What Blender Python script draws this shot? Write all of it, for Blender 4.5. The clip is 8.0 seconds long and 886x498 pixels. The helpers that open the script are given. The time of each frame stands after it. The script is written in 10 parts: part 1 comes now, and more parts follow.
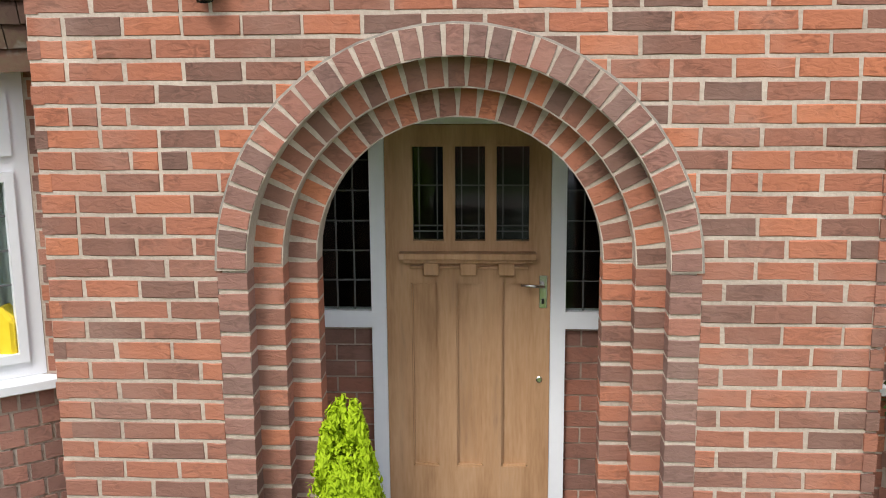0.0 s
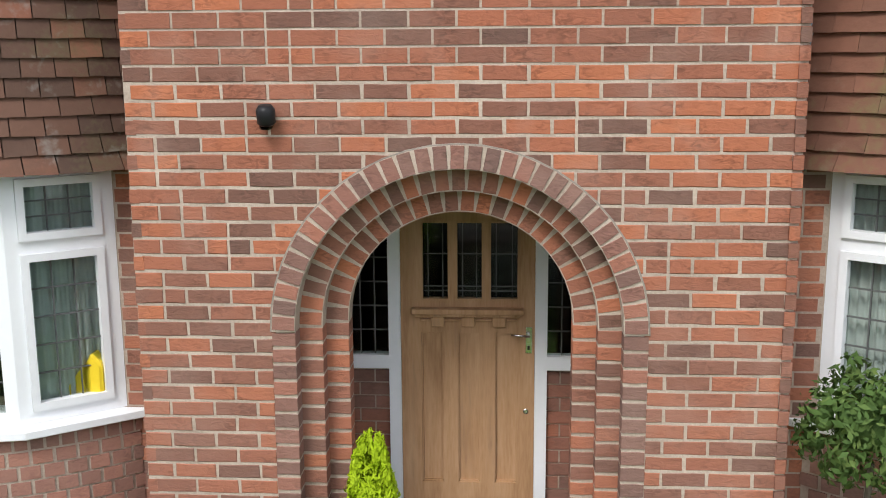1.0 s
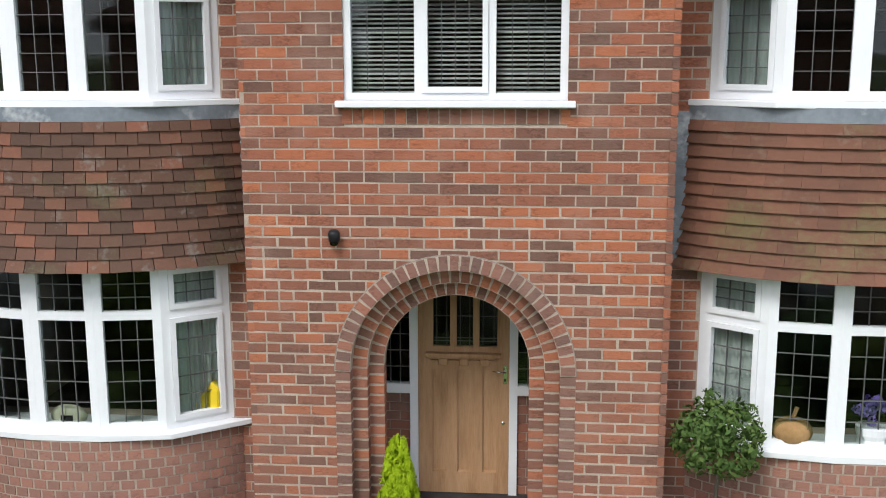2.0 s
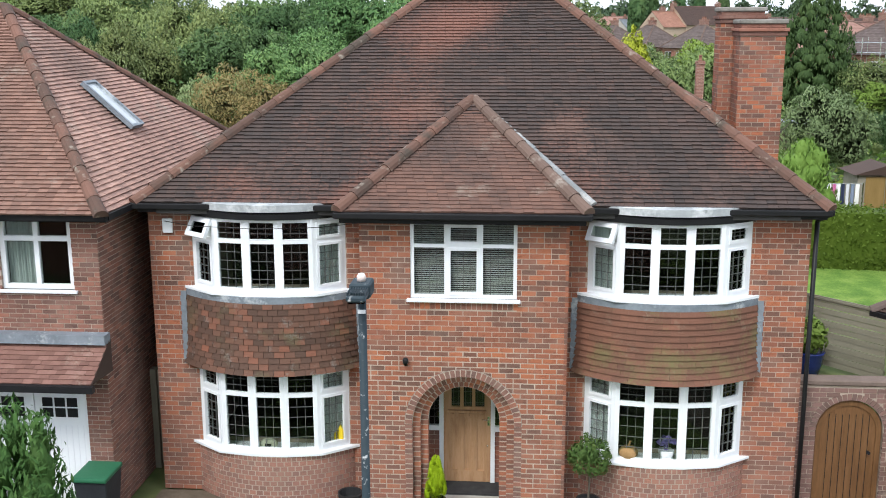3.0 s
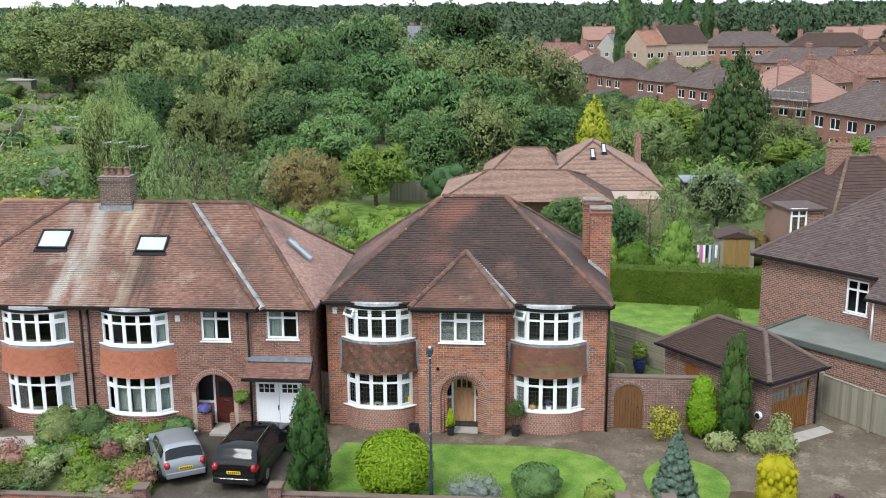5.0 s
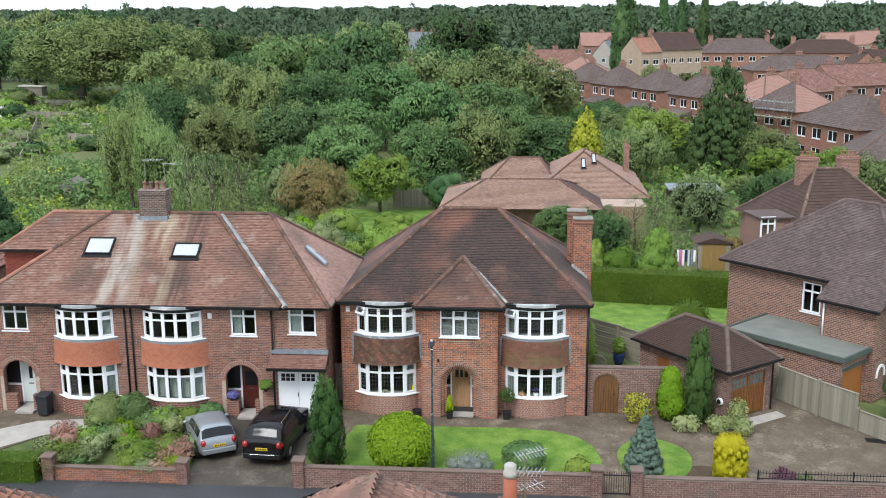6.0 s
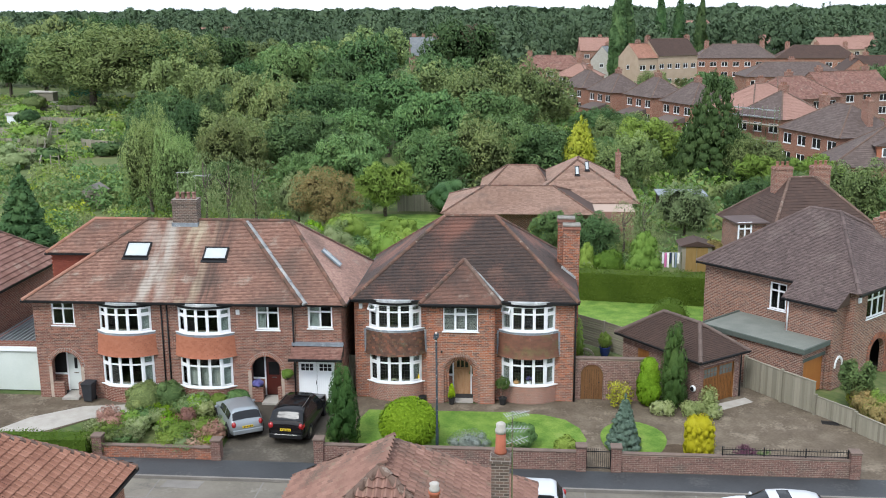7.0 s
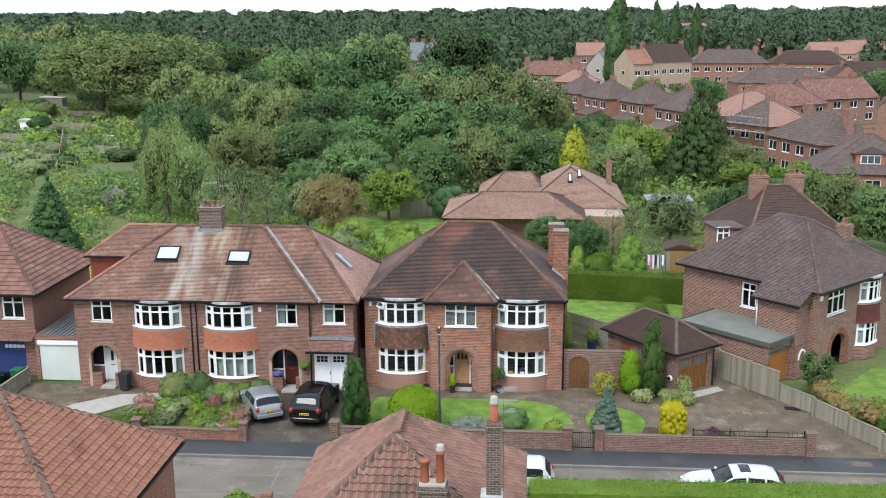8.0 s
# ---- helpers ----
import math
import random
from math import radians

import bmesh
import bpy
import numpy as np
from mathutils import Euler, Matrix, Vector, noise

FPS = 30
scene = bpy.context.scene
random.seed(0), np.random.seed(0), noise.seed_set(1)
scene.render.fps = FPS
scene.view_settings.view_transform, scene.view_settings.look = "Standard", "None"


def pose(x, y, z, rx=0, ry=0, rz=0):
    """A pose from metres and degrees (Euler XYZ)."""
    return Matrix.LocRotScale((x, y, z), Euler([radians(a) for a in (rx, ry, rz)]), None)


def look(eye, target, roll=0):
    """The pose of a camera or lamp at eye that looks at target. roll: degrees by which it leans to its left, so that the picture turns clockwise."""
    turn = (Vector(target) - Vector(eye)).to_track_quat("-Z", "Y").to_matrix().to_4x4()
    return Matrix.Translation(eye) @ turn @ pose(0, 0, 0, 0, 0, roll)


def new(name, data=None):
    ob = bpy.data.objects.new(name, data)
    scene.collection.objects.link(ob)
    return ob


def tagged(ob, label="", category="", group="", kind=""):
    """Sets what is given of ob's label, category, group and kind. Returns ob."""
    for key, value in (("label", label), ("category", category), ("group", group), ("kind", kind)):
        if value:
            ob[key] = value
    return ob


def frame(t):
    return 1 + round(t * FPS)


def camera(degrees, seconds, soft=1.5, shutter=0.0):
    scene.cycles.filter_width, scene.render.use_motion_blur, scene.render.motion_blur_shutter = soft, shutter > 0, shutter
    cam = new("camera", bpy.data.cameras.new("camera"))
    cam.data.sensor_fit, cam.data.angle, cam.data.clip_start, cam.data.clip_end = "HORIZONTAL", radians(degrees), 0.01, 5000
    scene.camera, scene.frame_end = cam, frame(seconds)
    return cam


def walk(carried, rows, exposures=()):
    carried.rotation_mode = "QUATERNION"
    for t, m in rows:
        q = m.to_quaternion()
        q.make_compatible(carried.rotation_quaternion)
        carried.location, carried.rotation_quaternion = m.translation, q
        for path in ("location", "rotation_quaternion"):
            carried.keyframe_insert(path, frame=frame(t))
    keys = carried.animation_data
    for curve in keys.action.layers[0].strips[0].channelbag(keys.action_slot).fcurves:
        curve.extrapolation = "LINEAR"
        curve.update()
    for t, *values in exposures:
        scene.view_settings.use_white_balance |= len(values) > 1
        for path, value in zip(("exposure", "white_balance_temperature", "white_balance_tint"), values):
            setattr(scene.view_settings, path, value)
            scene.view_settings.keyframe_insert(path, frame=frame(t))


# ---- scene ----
cam = camera(46.5, 8.0, soft=1.0)
PATH = [
    (0, (0.203, -4.129, 2.577), (0.079, -2.172, 2.183), -0.5),
    (0.5, (0.221, -4.577, 2.814), (0.09, -2.619, 2.426), -0.4),
    (1, (0.262, -5.261, 3.139), (0.134, -3.302, 2.754), -0.4),
    (1.2, (0.227, -5.601, 3.301), (0.111, -3.642, 2.917), -0.4),
    (2.3, (0.765, -9.89, 5.143), (0.588, -7.932, 4.773), -0.1),
    (2.5, (0.835, -11.355, 5.972), (0.664, -9.403, 5.573), -0.3),
    (3, (1.04, -16.553, 8.356), (0.878, -14.606, 7.93), -0.2),
    (3.5, (1.707, -23.353, 11.81), (1.534, -21.416, 11.345), -0.4),
    (4, (2.231, -29.905, 14.128), (2.058, -27.967, 13.667), -0.4),
    (4.5, (2.52, -35.108, 15.774), (2.349, -33.169, 15.315), -0.4),
    (5.8, (2.869, -43.44, 18.068), (2.709, -41.499, 17.615), -0.5),
    (6, (3.078, -44.455, 18.383), (2.912, -42.514, 17.929), -0.4),
    (6.5, (3.247, -47.132, 19.085), (3.081, -45.191, 18.632), -0.4),
    (7, (3.424, -49.898, 19.787), (3.257, -47.957, 19.335), -0.4),
    (7.5, (3.597, -52.676, 20.483), (3.43, -50.735, 20.032), -0.4),
    (8, (3.753, -55.481, 21.227), (3.588, -53.54, 20.777), -0.4),
]
walk(cam, [(t, look(eye, target, roll)) for t, eye, target, roll in PATH],
     exposures=[(0, 1.1, 6550, 10), (1.0, 0.95, 6550, 10), (2.5, 0.68, 6400, 9), (3.0, 0.9, 6300, 8), (3.5, 0.92, 6250, 8), (4.5, 0.85, 6250, 8), (8, 0.74, 6250, 8)])

# ---- light: a bright overcast day ----
world = bpy.data.worlds.new("overcast_sky")
scene.world = world
world.use_nodes = True
wn, wl = world.node_tree.nodes, world.node_tree.links
sky = wn.new("ShaderNodeTexSky")
sky.sky_type, sky.sun_disc = "NISHITA", False
sky.sun_elevation, sky.sun_rotation = radians(48), radians(200)
sky.air_density, sky.dust_density, sky.ozone_density = 1.0, 4.0, 1.0
grey = wn.new("ShaderNodeMix")
grey.data_type = "RGBA"
grey.inputs["Factor"].default_value = 0.8
grey.inputs["B"].default_value = (8.5, 9.0, 10.1, 1)
wl.new(sky.outputs["Color"], grey.inputs["A"])
wl.new(grey.outputs["Result"], wn["Background"].inputs["Color"])
wn["Background"].inputs["Strength"].default_value = 0.112
sun = new("sun", bpy.data.lights.new("sun", "SUN"))
sun.data.energy, sun.data.angle, sun.data.color = 1.5, radians(18), (1.0, 0.98, 0.95)
sun.matrix_world = look((-20, -45, 60), (0, 0, 0))


# ---- builders ----
def thing(name, label, category, group="", kind="", at=(0, 0, 0), turn=0.0):
    ob = new(name)
    ob.empty_display_size = 0.3
    ob.matrix_basis = pose(*at, 0, 0, turn)
    return tagged(ob, label, category, group, kind)


def link_mesh(name, me, material, parent=None, label="", kind=""):
    ob = new(name, me)
    if material and not me.materials:
        me.materials.append(material)
    ob.parent = parent
    return tagged(ob, label=label, kind=kind)


def part(name, bm, material, parent, label="", smooth=False):
    me = bpy.data.meshes.new(name)
    bmesh.ops.recalc_face_normals(bm, faces=bm.faces)
    bm.to_mesh(me)
    bm.free()
    if smooth:
        me.polygons.foreach_set("use_smooth", [True] * len(me.polygons))
    return link_mesh(name, me, material, parent, label)


def raw(name, verts, faces, material, parent, label="", kind="", smooth=False):
    me = bpy.data.meshes.new(name)
    me.from_pydata([tuple(v) for v in verts], [], faces)
    if smooth:
        me.polygons.foreach_set("use_smooth", [True] * len(me.polygons))
    me.update()
    return link_mesh(name, me, material, parent, label, kind)


def box(bm, x0, x1, y0, y1, z0, z1, m=None):
    c = [(x0, y0, z0), (x1, y0, z0), (x1, y1, z0), (x0, y1, z0), (x0, y0, z1), (x1, y0, z1), (x1, y1, z1), (x0, y1, z1)]
    v = [bm.verts.new(m @ Vector(p) if m else p) for p in c]
    for f in ((0, 3, 2, 1), (4, 5, 6, 7), (0, 1, 5, 4), (1, 2, 6, 5), (2, 3, 7, 6), (3, 0, 4, 7)):
        bm.faces.new([v[i] for i in f])
    return bm


def boxes(*rows, m=None):
    bm = bmesh.new()
    for r in rows:
        box(bm, *r, m=m)
    return bm


def bevelled(bm, width=0.01, segments=1):
    bmesh.ops.bevel(bm, geom=bm.edges[:], offset=width, segments=segments, affect="EDGES", profile=0.6)
    return bm


def prism(bm, outline, y0, y1, m=None):
    """An outline in x and z, from y0 to y1."""
    a = [bm.verts.new(m @ Vector((x, y0, z)) if m else (x, y0, z)) for x, z in outline]
    b = [bm.verts.new(m @ Vector((x, y1, z)) if m else (x, y1, z)) for x, z in outline]
    n = len(a)
    bm.faces.new(a)
    bm.faces.new(b[::-1])
    for i in range(n):
        bm.faces.new([a[i], b[i], b[(i + 1) % n], a[(i + 1) % n]])
    return bm


def slab(bm, plan, z0, z1):
    """A plan outline in x and y, from z0 to z1."""
    a = [bm.verts.new((x, y, z0)) for x, y in plan]
    b = [bm.verts.new((x, y, z1)) for x, y in plan]
    n = len(a)
    bm.faces.new(a[::-1])
    bm.faces.new(b)
    for i in range(n):
        bm.faces.new([a[i], a[(i + 1) % n], b[(i + 1) % n], b[i]])
    return bm


def lathe(bm, profile, segments=16, m=None):
    """Rings of (radius, z) turned about z."""
    rings = []
    for r, z in profile:
        ring = []
        for k in range(segments):
            p = Vector((r * math.cos(math.tau * k / segments), r * math.sin(math.tau * k / segments), z))
            ring.append(bm.verts.new(m @ p if m else p))
        rings.append(ring)
    for a, b in zip(rings, rings[1:]):
        for k in range(segments):
            bm.faces.new([a[k], a[(k + 1) % segments], b[(k + 1) % segments], b[k]])
    bm.faces.new(rings[0][::-1])
    bm.faces.new(rings[-1])
    return bm


def rod(bm, a, b, r, segments=8, r2=None):
    a, b = Vector(a), Vector(b)
    turn = (b - a).to_track_quat("Z", "Y").to_matrix().to_4x4()
    return lathe(bm, [(r, 0), (r if r2 is None else r2, (b - a).length)], segments, Matrix.Translation(a) @ turn)


def lattice(bm, xs, zs, solid, y0, y1, m=None):
    """One connected slab over a grid in x and z, with a hole wherever solid(i, j) is false."""
    front, back = {}, {}

    def at(i, j, side, y):
        if (i, j) not in side:
            p = Vector((xs[i], y, zs[j]))
            side[i, j] = bm.verts.new(m @ p if m else p)
        return side[i, j]

    nx, nz = len(xs) - 1, len(zs) - 1
    full = {(i, j) for i in range(nx) for j in range(nz) if solid(i, j)}
    for i, j in full:
        c = ((i, j), (i + 1, j), (i + 1, j + 1), (i, j + 1))
        bm.faces.new([at(*q, front, y0) for q in c])
        bm.faces.new([at(*q, back, y1) for q in c[::-1]])
        for k, (di, dj) in enumerate(((0, -1), (1, 0), (0, 1), (-1, 0))):
            if (i + di, j + dj) not in full:
                a, b = c[k], c[(k + 1) % 4]
                bm.faces.new([at(*b, front, y0), at(*a, front, y0), at(*a, back, y1), at(*b, back, y1)])
    return bm


def wall(bm, x0, x1, y0, y1, z0, z1, holes=(), m=None):
    xs = sorted({x0, x1, *[min(max(v, x0), x1) for h in holes for v in h[:2]]})
    zs = sorted({z0, z1, *[min(max(v, z0), z1) for h in holes for v in h[2:]]})

    def solid(i, j):
        x, z = (xs[i] + xs[i + 1]) / 2, (zs[j] + zs[j + 1]) / 2
        return not any(h[0] < x < h[1] and h[2] < z < h[3] for h in holes)

    return lattice(bm, xs, zs, solid, y0, y1, m)


def sash(bm, a, b, z0, z1, g, y0, y1, m=None):
    """A plain rectangular frame with members g wide."""
    return lattice(bm, [a, a + g, b - g, b], [z0, z0 + g, z1 - g, z1], lambda i, j: (i, j) != (1, 1), y0, y1, m)


def cames(bm, a, b, z0, z1, nx, nz, y0, y1, m=None, half=0.0035):
    """A net of lead lines over one pane."""
    xs = [a] + [q for k in range(1, nx) for q in (a + (b - a) * k / nx - half, a + (b - a) * k / nx + half)] + [b]
    zs = [z0] + [q for k in range(1, nz) for q in (z0 + (z1 - z0) * k / nz - half, z0 + (z1 - z0) * k / nz + half)] + [z1]
    return lattice(bm, xs, zs, lambda i, j: i % 2 or j % 2, y0, y1, m)


BOX_FACES = [(0, 3, 2, 1), (4, 5, 6, 7), (0, 1, 5, 4), (1, 2, 6, 5), (2, 3, 7, 6), (3, 0, 4, 7)]


class Heap:
    """Many small pieces that become one mesh."""

    def __init__(self):
        self.v, self.f = [], []

    def add(self, verts, faces):
        n = len(self.v)
        self.v.extend(verts)
        self.f.extend(tuple(i + n for i in f) for f in faces)

    def box(self, m):
        self.add([m @ Vector(p) for p in UNIT], BOX_FACES)

    def make(self, name, material, parent, label="", kind="", smooth=False):
        return raw(name, self.v, self.f, material, parent, label, kind, smooth)


UNIT = [(-0.5, -0.5, -0.5), (0.5, -0.5, -0.5), (0.5, 0.5, -0.5), (-0.5, 0.5, -0.5), (-0.5, -0.5, 0.5), (0.5, -0.5, 0.5), (0.5, 0.5, 0.5), (-0.5, 0.5, 0.5)]
unit_mesh = {}


def piece(name, m, material, parent):
    """One brick, tile or plank: an object of its own on a shared block."""
    worn = name in ("brick", "voussoir")
    key = (name, material.name, random.randrange(8) if worn else 0)
    if key not in unit_mesh:
        me = bpy.data.meshes.new(name)
        if worn:
            # a brick with rubbed, uneven arrises round its face
            back = [(-0.5, 0.5, -0.5), (0.5, 0.5, -0.5), (0.5, 0.5, 0.5), (-0.5, 0.5, 0.5)]
            rim = [(x * 0.5 + random.uniform(-0.012, 0.012), -0.4, z * 0.5 + random.uniform(-0.024, 0.024)) for x, z in ((-1, -1), (0, -1), (1, -1), (1, 1), (0, 1), (-1, 1))]
            lip = [(x * random.uniform(0.94, 0.985), -0.5, z * random.uniform(0.84, 0.95)) for x, _, z in rim]
            n = 6
            me.from_pydata(rim + lip + back, [], [(6, 7, 8, 9, 10, 11)] + [(i, (i + 1) % n, 6 + (i + 1) % n, 6 + i) for i in range(n)] + [(0, 12, 13, 2, 1), (2, 13, 14, 3), (3, 14, 15, 5, 4), (5, 15, 12, 0), (12, 15, 14, 13)])
        else:
            me.from_pydata(UNIT, [], BOX_FACES)
        me.materials.append(material)
        unit_mesh[key] = me
    ob = new(name, unit_mesh[key])
    ob.parent = parent
    ob.matrix_basis = m
    return ob


def courses(x0, x1, z0, z1, length, height, holes=(), joint=0.011, phase=0):
    """The bricks of a stretcher-bond wall as (x0, x1, z0, z1), cut at the edges and at the holes."""
    out = []
    n = int(round((z1 - z0) / height))
    for r in range(n):
        a, b = z0 + r * height, z0 + (r + 1) * height - joint
        zc = (a + b) / 2
        spans = [(x0, x1)]
        for h in holes:
            hx = h(zc) if callable(h) else (h[:2] if h[2] < zc < h[3] else None)
            if hx:
                spans = [s for u, v in spans for s in ((u, min(v, hx[0])), (max(u, hx[1]), v)) if s[1] - s[0] > 0.03]
        shift = ((r + phase) % 2) * length / 2
        k0 = math.floor((x0 - shift) / length) - 1
        for u, v in spans:
            x = shift + k0 * length
            while x < v:
                # here and there two headers in a stretcher's place
                runs = (length / 2, length / 2) if random.random() < 0.04 else (length,)
                for run in runs:
                    p, q = max(x, u), min(x + run - joint, v)
                    if q - p > 0.035:
                        out.append((p, q, a, b))
                    x += run
    return out


def brick_blocks(rows, y0, y1):
    for a, b, c, d in rows:
        j = random.uniform(-0.002, 0.002)
        yield pose((a + b) / 2, (y0 + y1) / 2 + j, (c + d) / 2, 0, random.uniform(-0.3, 0.3), random.uniform(-0.3, 0.3)) @ Matrix.Diagonal((b - a, y1 - y0, d - c, 1))


def tile_slope(heap, corners, gauge=0.1, width=0.165, thick=0.022, lift=0.0, jitter=0.004, roll=0.0):
    """Rows of lapped tiles on a flat convex roof slope. corners: its outline; the first two are its eaves, from left to right seen from outside."""
    p = [Vector(c) for c in corners]
    u = (p[1] - p[0]).normalized()
    n = u.cross(p[2] - p[0]).normalized()
    s = n.cross(u)
    flat = [((q - p[0]).dot(u), (q - p[0]).dot(s)) for q in p]
    top = max(q[1] for q in flat)
    row, y = 0, 0.0
    while y < top - 0.02:
        ym = min(y + gauge * 0.5, top - 0.01)
        xs = []
        for (ax, ay), (bx, by) in zip(flat, flat[1:] + flat[:1]):
            if (ay - ym) * (by - ym) < 0:
                xs.append(ax + (bx - ax) * (ym - ay) / (by - ay))
        if len(xs) >= 2:
            a, b = min(xs), max(xs)
            x = a - (row % 2) * width / 2 if not roll else math.floor(a / width) * width
            while x < b:
                q0, q1 = max(x + 0.002, a), min(x + width - 0.002, b)
                if q1 - q0 > 0.02:
                    j = random.uniform(-jitter, jitter)
                    low, high = thick + j + lift, 0.003 + lift
                    base = p[0] + s * (y + j)
                    up = p[0] + s * (y + gauge * 1.15)
                    if roll:
                        rim = [max(q0, min(q1, x + width * f)) for f in (0, 0.2, 0.42, 0.64, 0.82, 1.0)]
                        rise = [roll * f for f in (0.75, 1.0, 0.5, 0.05, 0.12, 0.7)]
                        heap.add([base + u * g + n * (low + r) for g, r in zip(rim, rise)] + [up + u * g + n * (high + r) for g, r in zip(rim, rise)] + [base + u * g for g in rim],
                                 [(i, i + 1, i + 7, i + 6) for i in range(5)] + [(i + 12, i + 13, i + 1, i) for i in range(5)])
                        x += width
                        continue
                    heap.add([base + u * q0 + n * low, base + u * q1 + n * (low + random.uniform(-jitter, jitter) * 0.5), up + u * q1 + n * high, up + u * q0 + n * high,
                              base + u * q0, base + u * q1], [(0, 1, 2, 3), (4, 5, 1, 0), (4, 0, 3), (5, 2, 1)])
                x += width
        y += gauge
        row += 1


def ridge_tiles(heap, a, b, r=0.11, length=0.42, lift=0.02):
    """Half-round ridge tiles from a to b."""
    a, b = Vector(a), Vector(b)
    n = max(1, round((b - a).length / length))
    turn = (b - a).to_track_quat("Y", "Z").to_matrix().to_4x4()
    step = (b - a).length / n
    for k in range(n):
        m = Matrix.Translation(a + (b - a) * (k / n)) @ turn
        rr = r * random.uniform(0.96, 1.05)
        verts = []
        for y, g in ((-0.02, 1.08), (step - 0.015, 0.96)):
            verts += [m @ Vector((math.cos(t) * rr * g, y, math.sin(t) * rr * g * 1.05 + lift - 0.03)) for t in [math.pi * i / 6 for i in range(7)]]
        heap.add(verts, [(i, i + 7, i + 8, i + 1) for i in range(6)] + [(6, 5, 4, 3, 2, 1, 0), (7, 8, 9, 10, 11, 12, 13)])


# ---- materials ----
def surface(name, colours, scale=3.0, rough=0.8, bump=0.2, fine=40.0, pieces=0.0, metal=0.0, stretch=(1, 1, 1), blotch=None, blotch_at=0.6, blotch_scale=1.2, depth=0.01, spec=0.3, moss=None, world=False):
    """A worn surface: colours mixed by noise at two scales; pieces: how far each separate piece differs; blotch: a stain colour."""
    mat = bpy.data.materials.new(name)
    mat.use_nodes = True
    nt = mat.node_tree
    N, L = nt.nodes, nt.links
    bsdf = N["Principled BSDF"]
    co = N.new("ShaderNodeTexCoord")
    mp = N.new("ShaderNodeMapping")
    mp.inputs["Scale"].default_value = stretch
    geo = N.new("ShaderNodeNewGeometry")
    info = N.new("ShaderNodeObjectInfo")
    L.new(geo.outputs["Position"] if world else co.outputs["Object"], mp.inputs["Vector"])

    def noise_of(s, detail=4.0, vec=None):
        n = N.new("ShaderNodeTexNoise")
        n.inputs["Scale"].default_value, n.inputs["Detail"].default_value = s, detail
        L.new(vec or mp.outputs["Vector"], n.inputs["Vector"])
        return n.outputs["Fac"]

    def maths(op, a, b):
        n = N.new("ShaderNodeMath")
        n.operation = op
        for i, v in enumerate((a, b)):
            if isinstance(v, (int, float)):
                n.inputs[i].default_value = v
            else:
                L.new(v, n.inputs[i])
        return n.outputs[0]

    where = mp.outputs["Vector"]
    if pieces:
        shift = N.new("ShaderNodeVectorMath")
        shift.operation = "ADD"
        lot = maths("ADD", geo.outputs["Random Per Island"], info.outputs["Random"])
        far = maths("MULTIPLY", lot, 37.0)
        L.new(mp.outputs["Vector"], shift.inputs[0])
        L.new(far, shift.inputs[1])
        where = shift.outputs[0]
    big, small = noise_of(scale, 3.0), noise_of(fine, 5.0, where)
    t = maths("ADD", maths("MULTIPLY", big, 0.65), maths("MULTIPLY", small, 0.35))
    if pieces:
        one = maths("FRACT", lot, 0)
        t = maths("ADD", maths("MULTIPLY", t, 1 - pieces), maths("MULTIPLY", one, pieces))
        t = maths("ADD", maths("MULTIPLY", maths("SUBTRACT", t, 0.5), 1.0 + 0.35 * (1 - pieces)), 0.5)
    else:
        t = maths("ADD", maths("MULTIPLY", maths("SUBTRACT", t, 0.5), 2.2), 0.5)
    ramp = N.new("ShaderNodeValToRGB")
    el = ramp.color_ramp.elements
    while len(el) < len(colours):
        el.new(0.5)
    for i, c in enumerate(colours):
        el[i].position = i / max(1, len(colours) - 1)
        el[i].color = (*c, 1)
    L.new(t, ramp.inputs["Fac"])
    colour = ramp.outputs["Color"]

    def over(base, tint, fac):
        mx = N.new("ShaderNodeMix")
        mx.data_type = "RGBA"
        L.new(base, mx.inputs["A"])
        mx.inputs["B"].default_value = (*tint, 1)
        L.new(fac, mx.inputs["Factor"])
        return mx.outputs["Result"]

    def stain(tint, at, s, base):
        m = N.new("ShaderNodeMapRange")
        m.inputs["From Min"].default_value, m.inputs["From Max"].default_value = at, at + 0.14
        m.inputs["To Max"].default_value = 0.8
        L.new(maths("ADD", maths("MULTIPLY", noise_of(s, 4.0), 0.75), maths("MULTIPLY", small, 0.25)), m.inputs["Value"])
        return over(base, tint, m.outputs["Result"])

    if blotch:
        colour = stain(blotch, blotch_at, blotch_scale, colour)
    if moss:
        colour = stain(moss, 0.58, blotch_scale * 2.7, colour)
    L.new(colour, bsdf.inputs["Base Color"])
    bsdf.inputs["Roughness"].default_value = rough
    bsdf.inputs["Metallic"].default_value = metal
    bsdf.inputs["Specular IOR Level"].default_value = spec
    if bump:
        bp = N.new("ShaderNodeBump")
        bp.inputs["Strength"].default_value, bp.inputs["Distance"].default_value = bump, depth
        L.new(small, bp.inputs["Height"])
        L.new(bp.outputs["Normal"], bsdf.inputs["Normal"])
    return mat


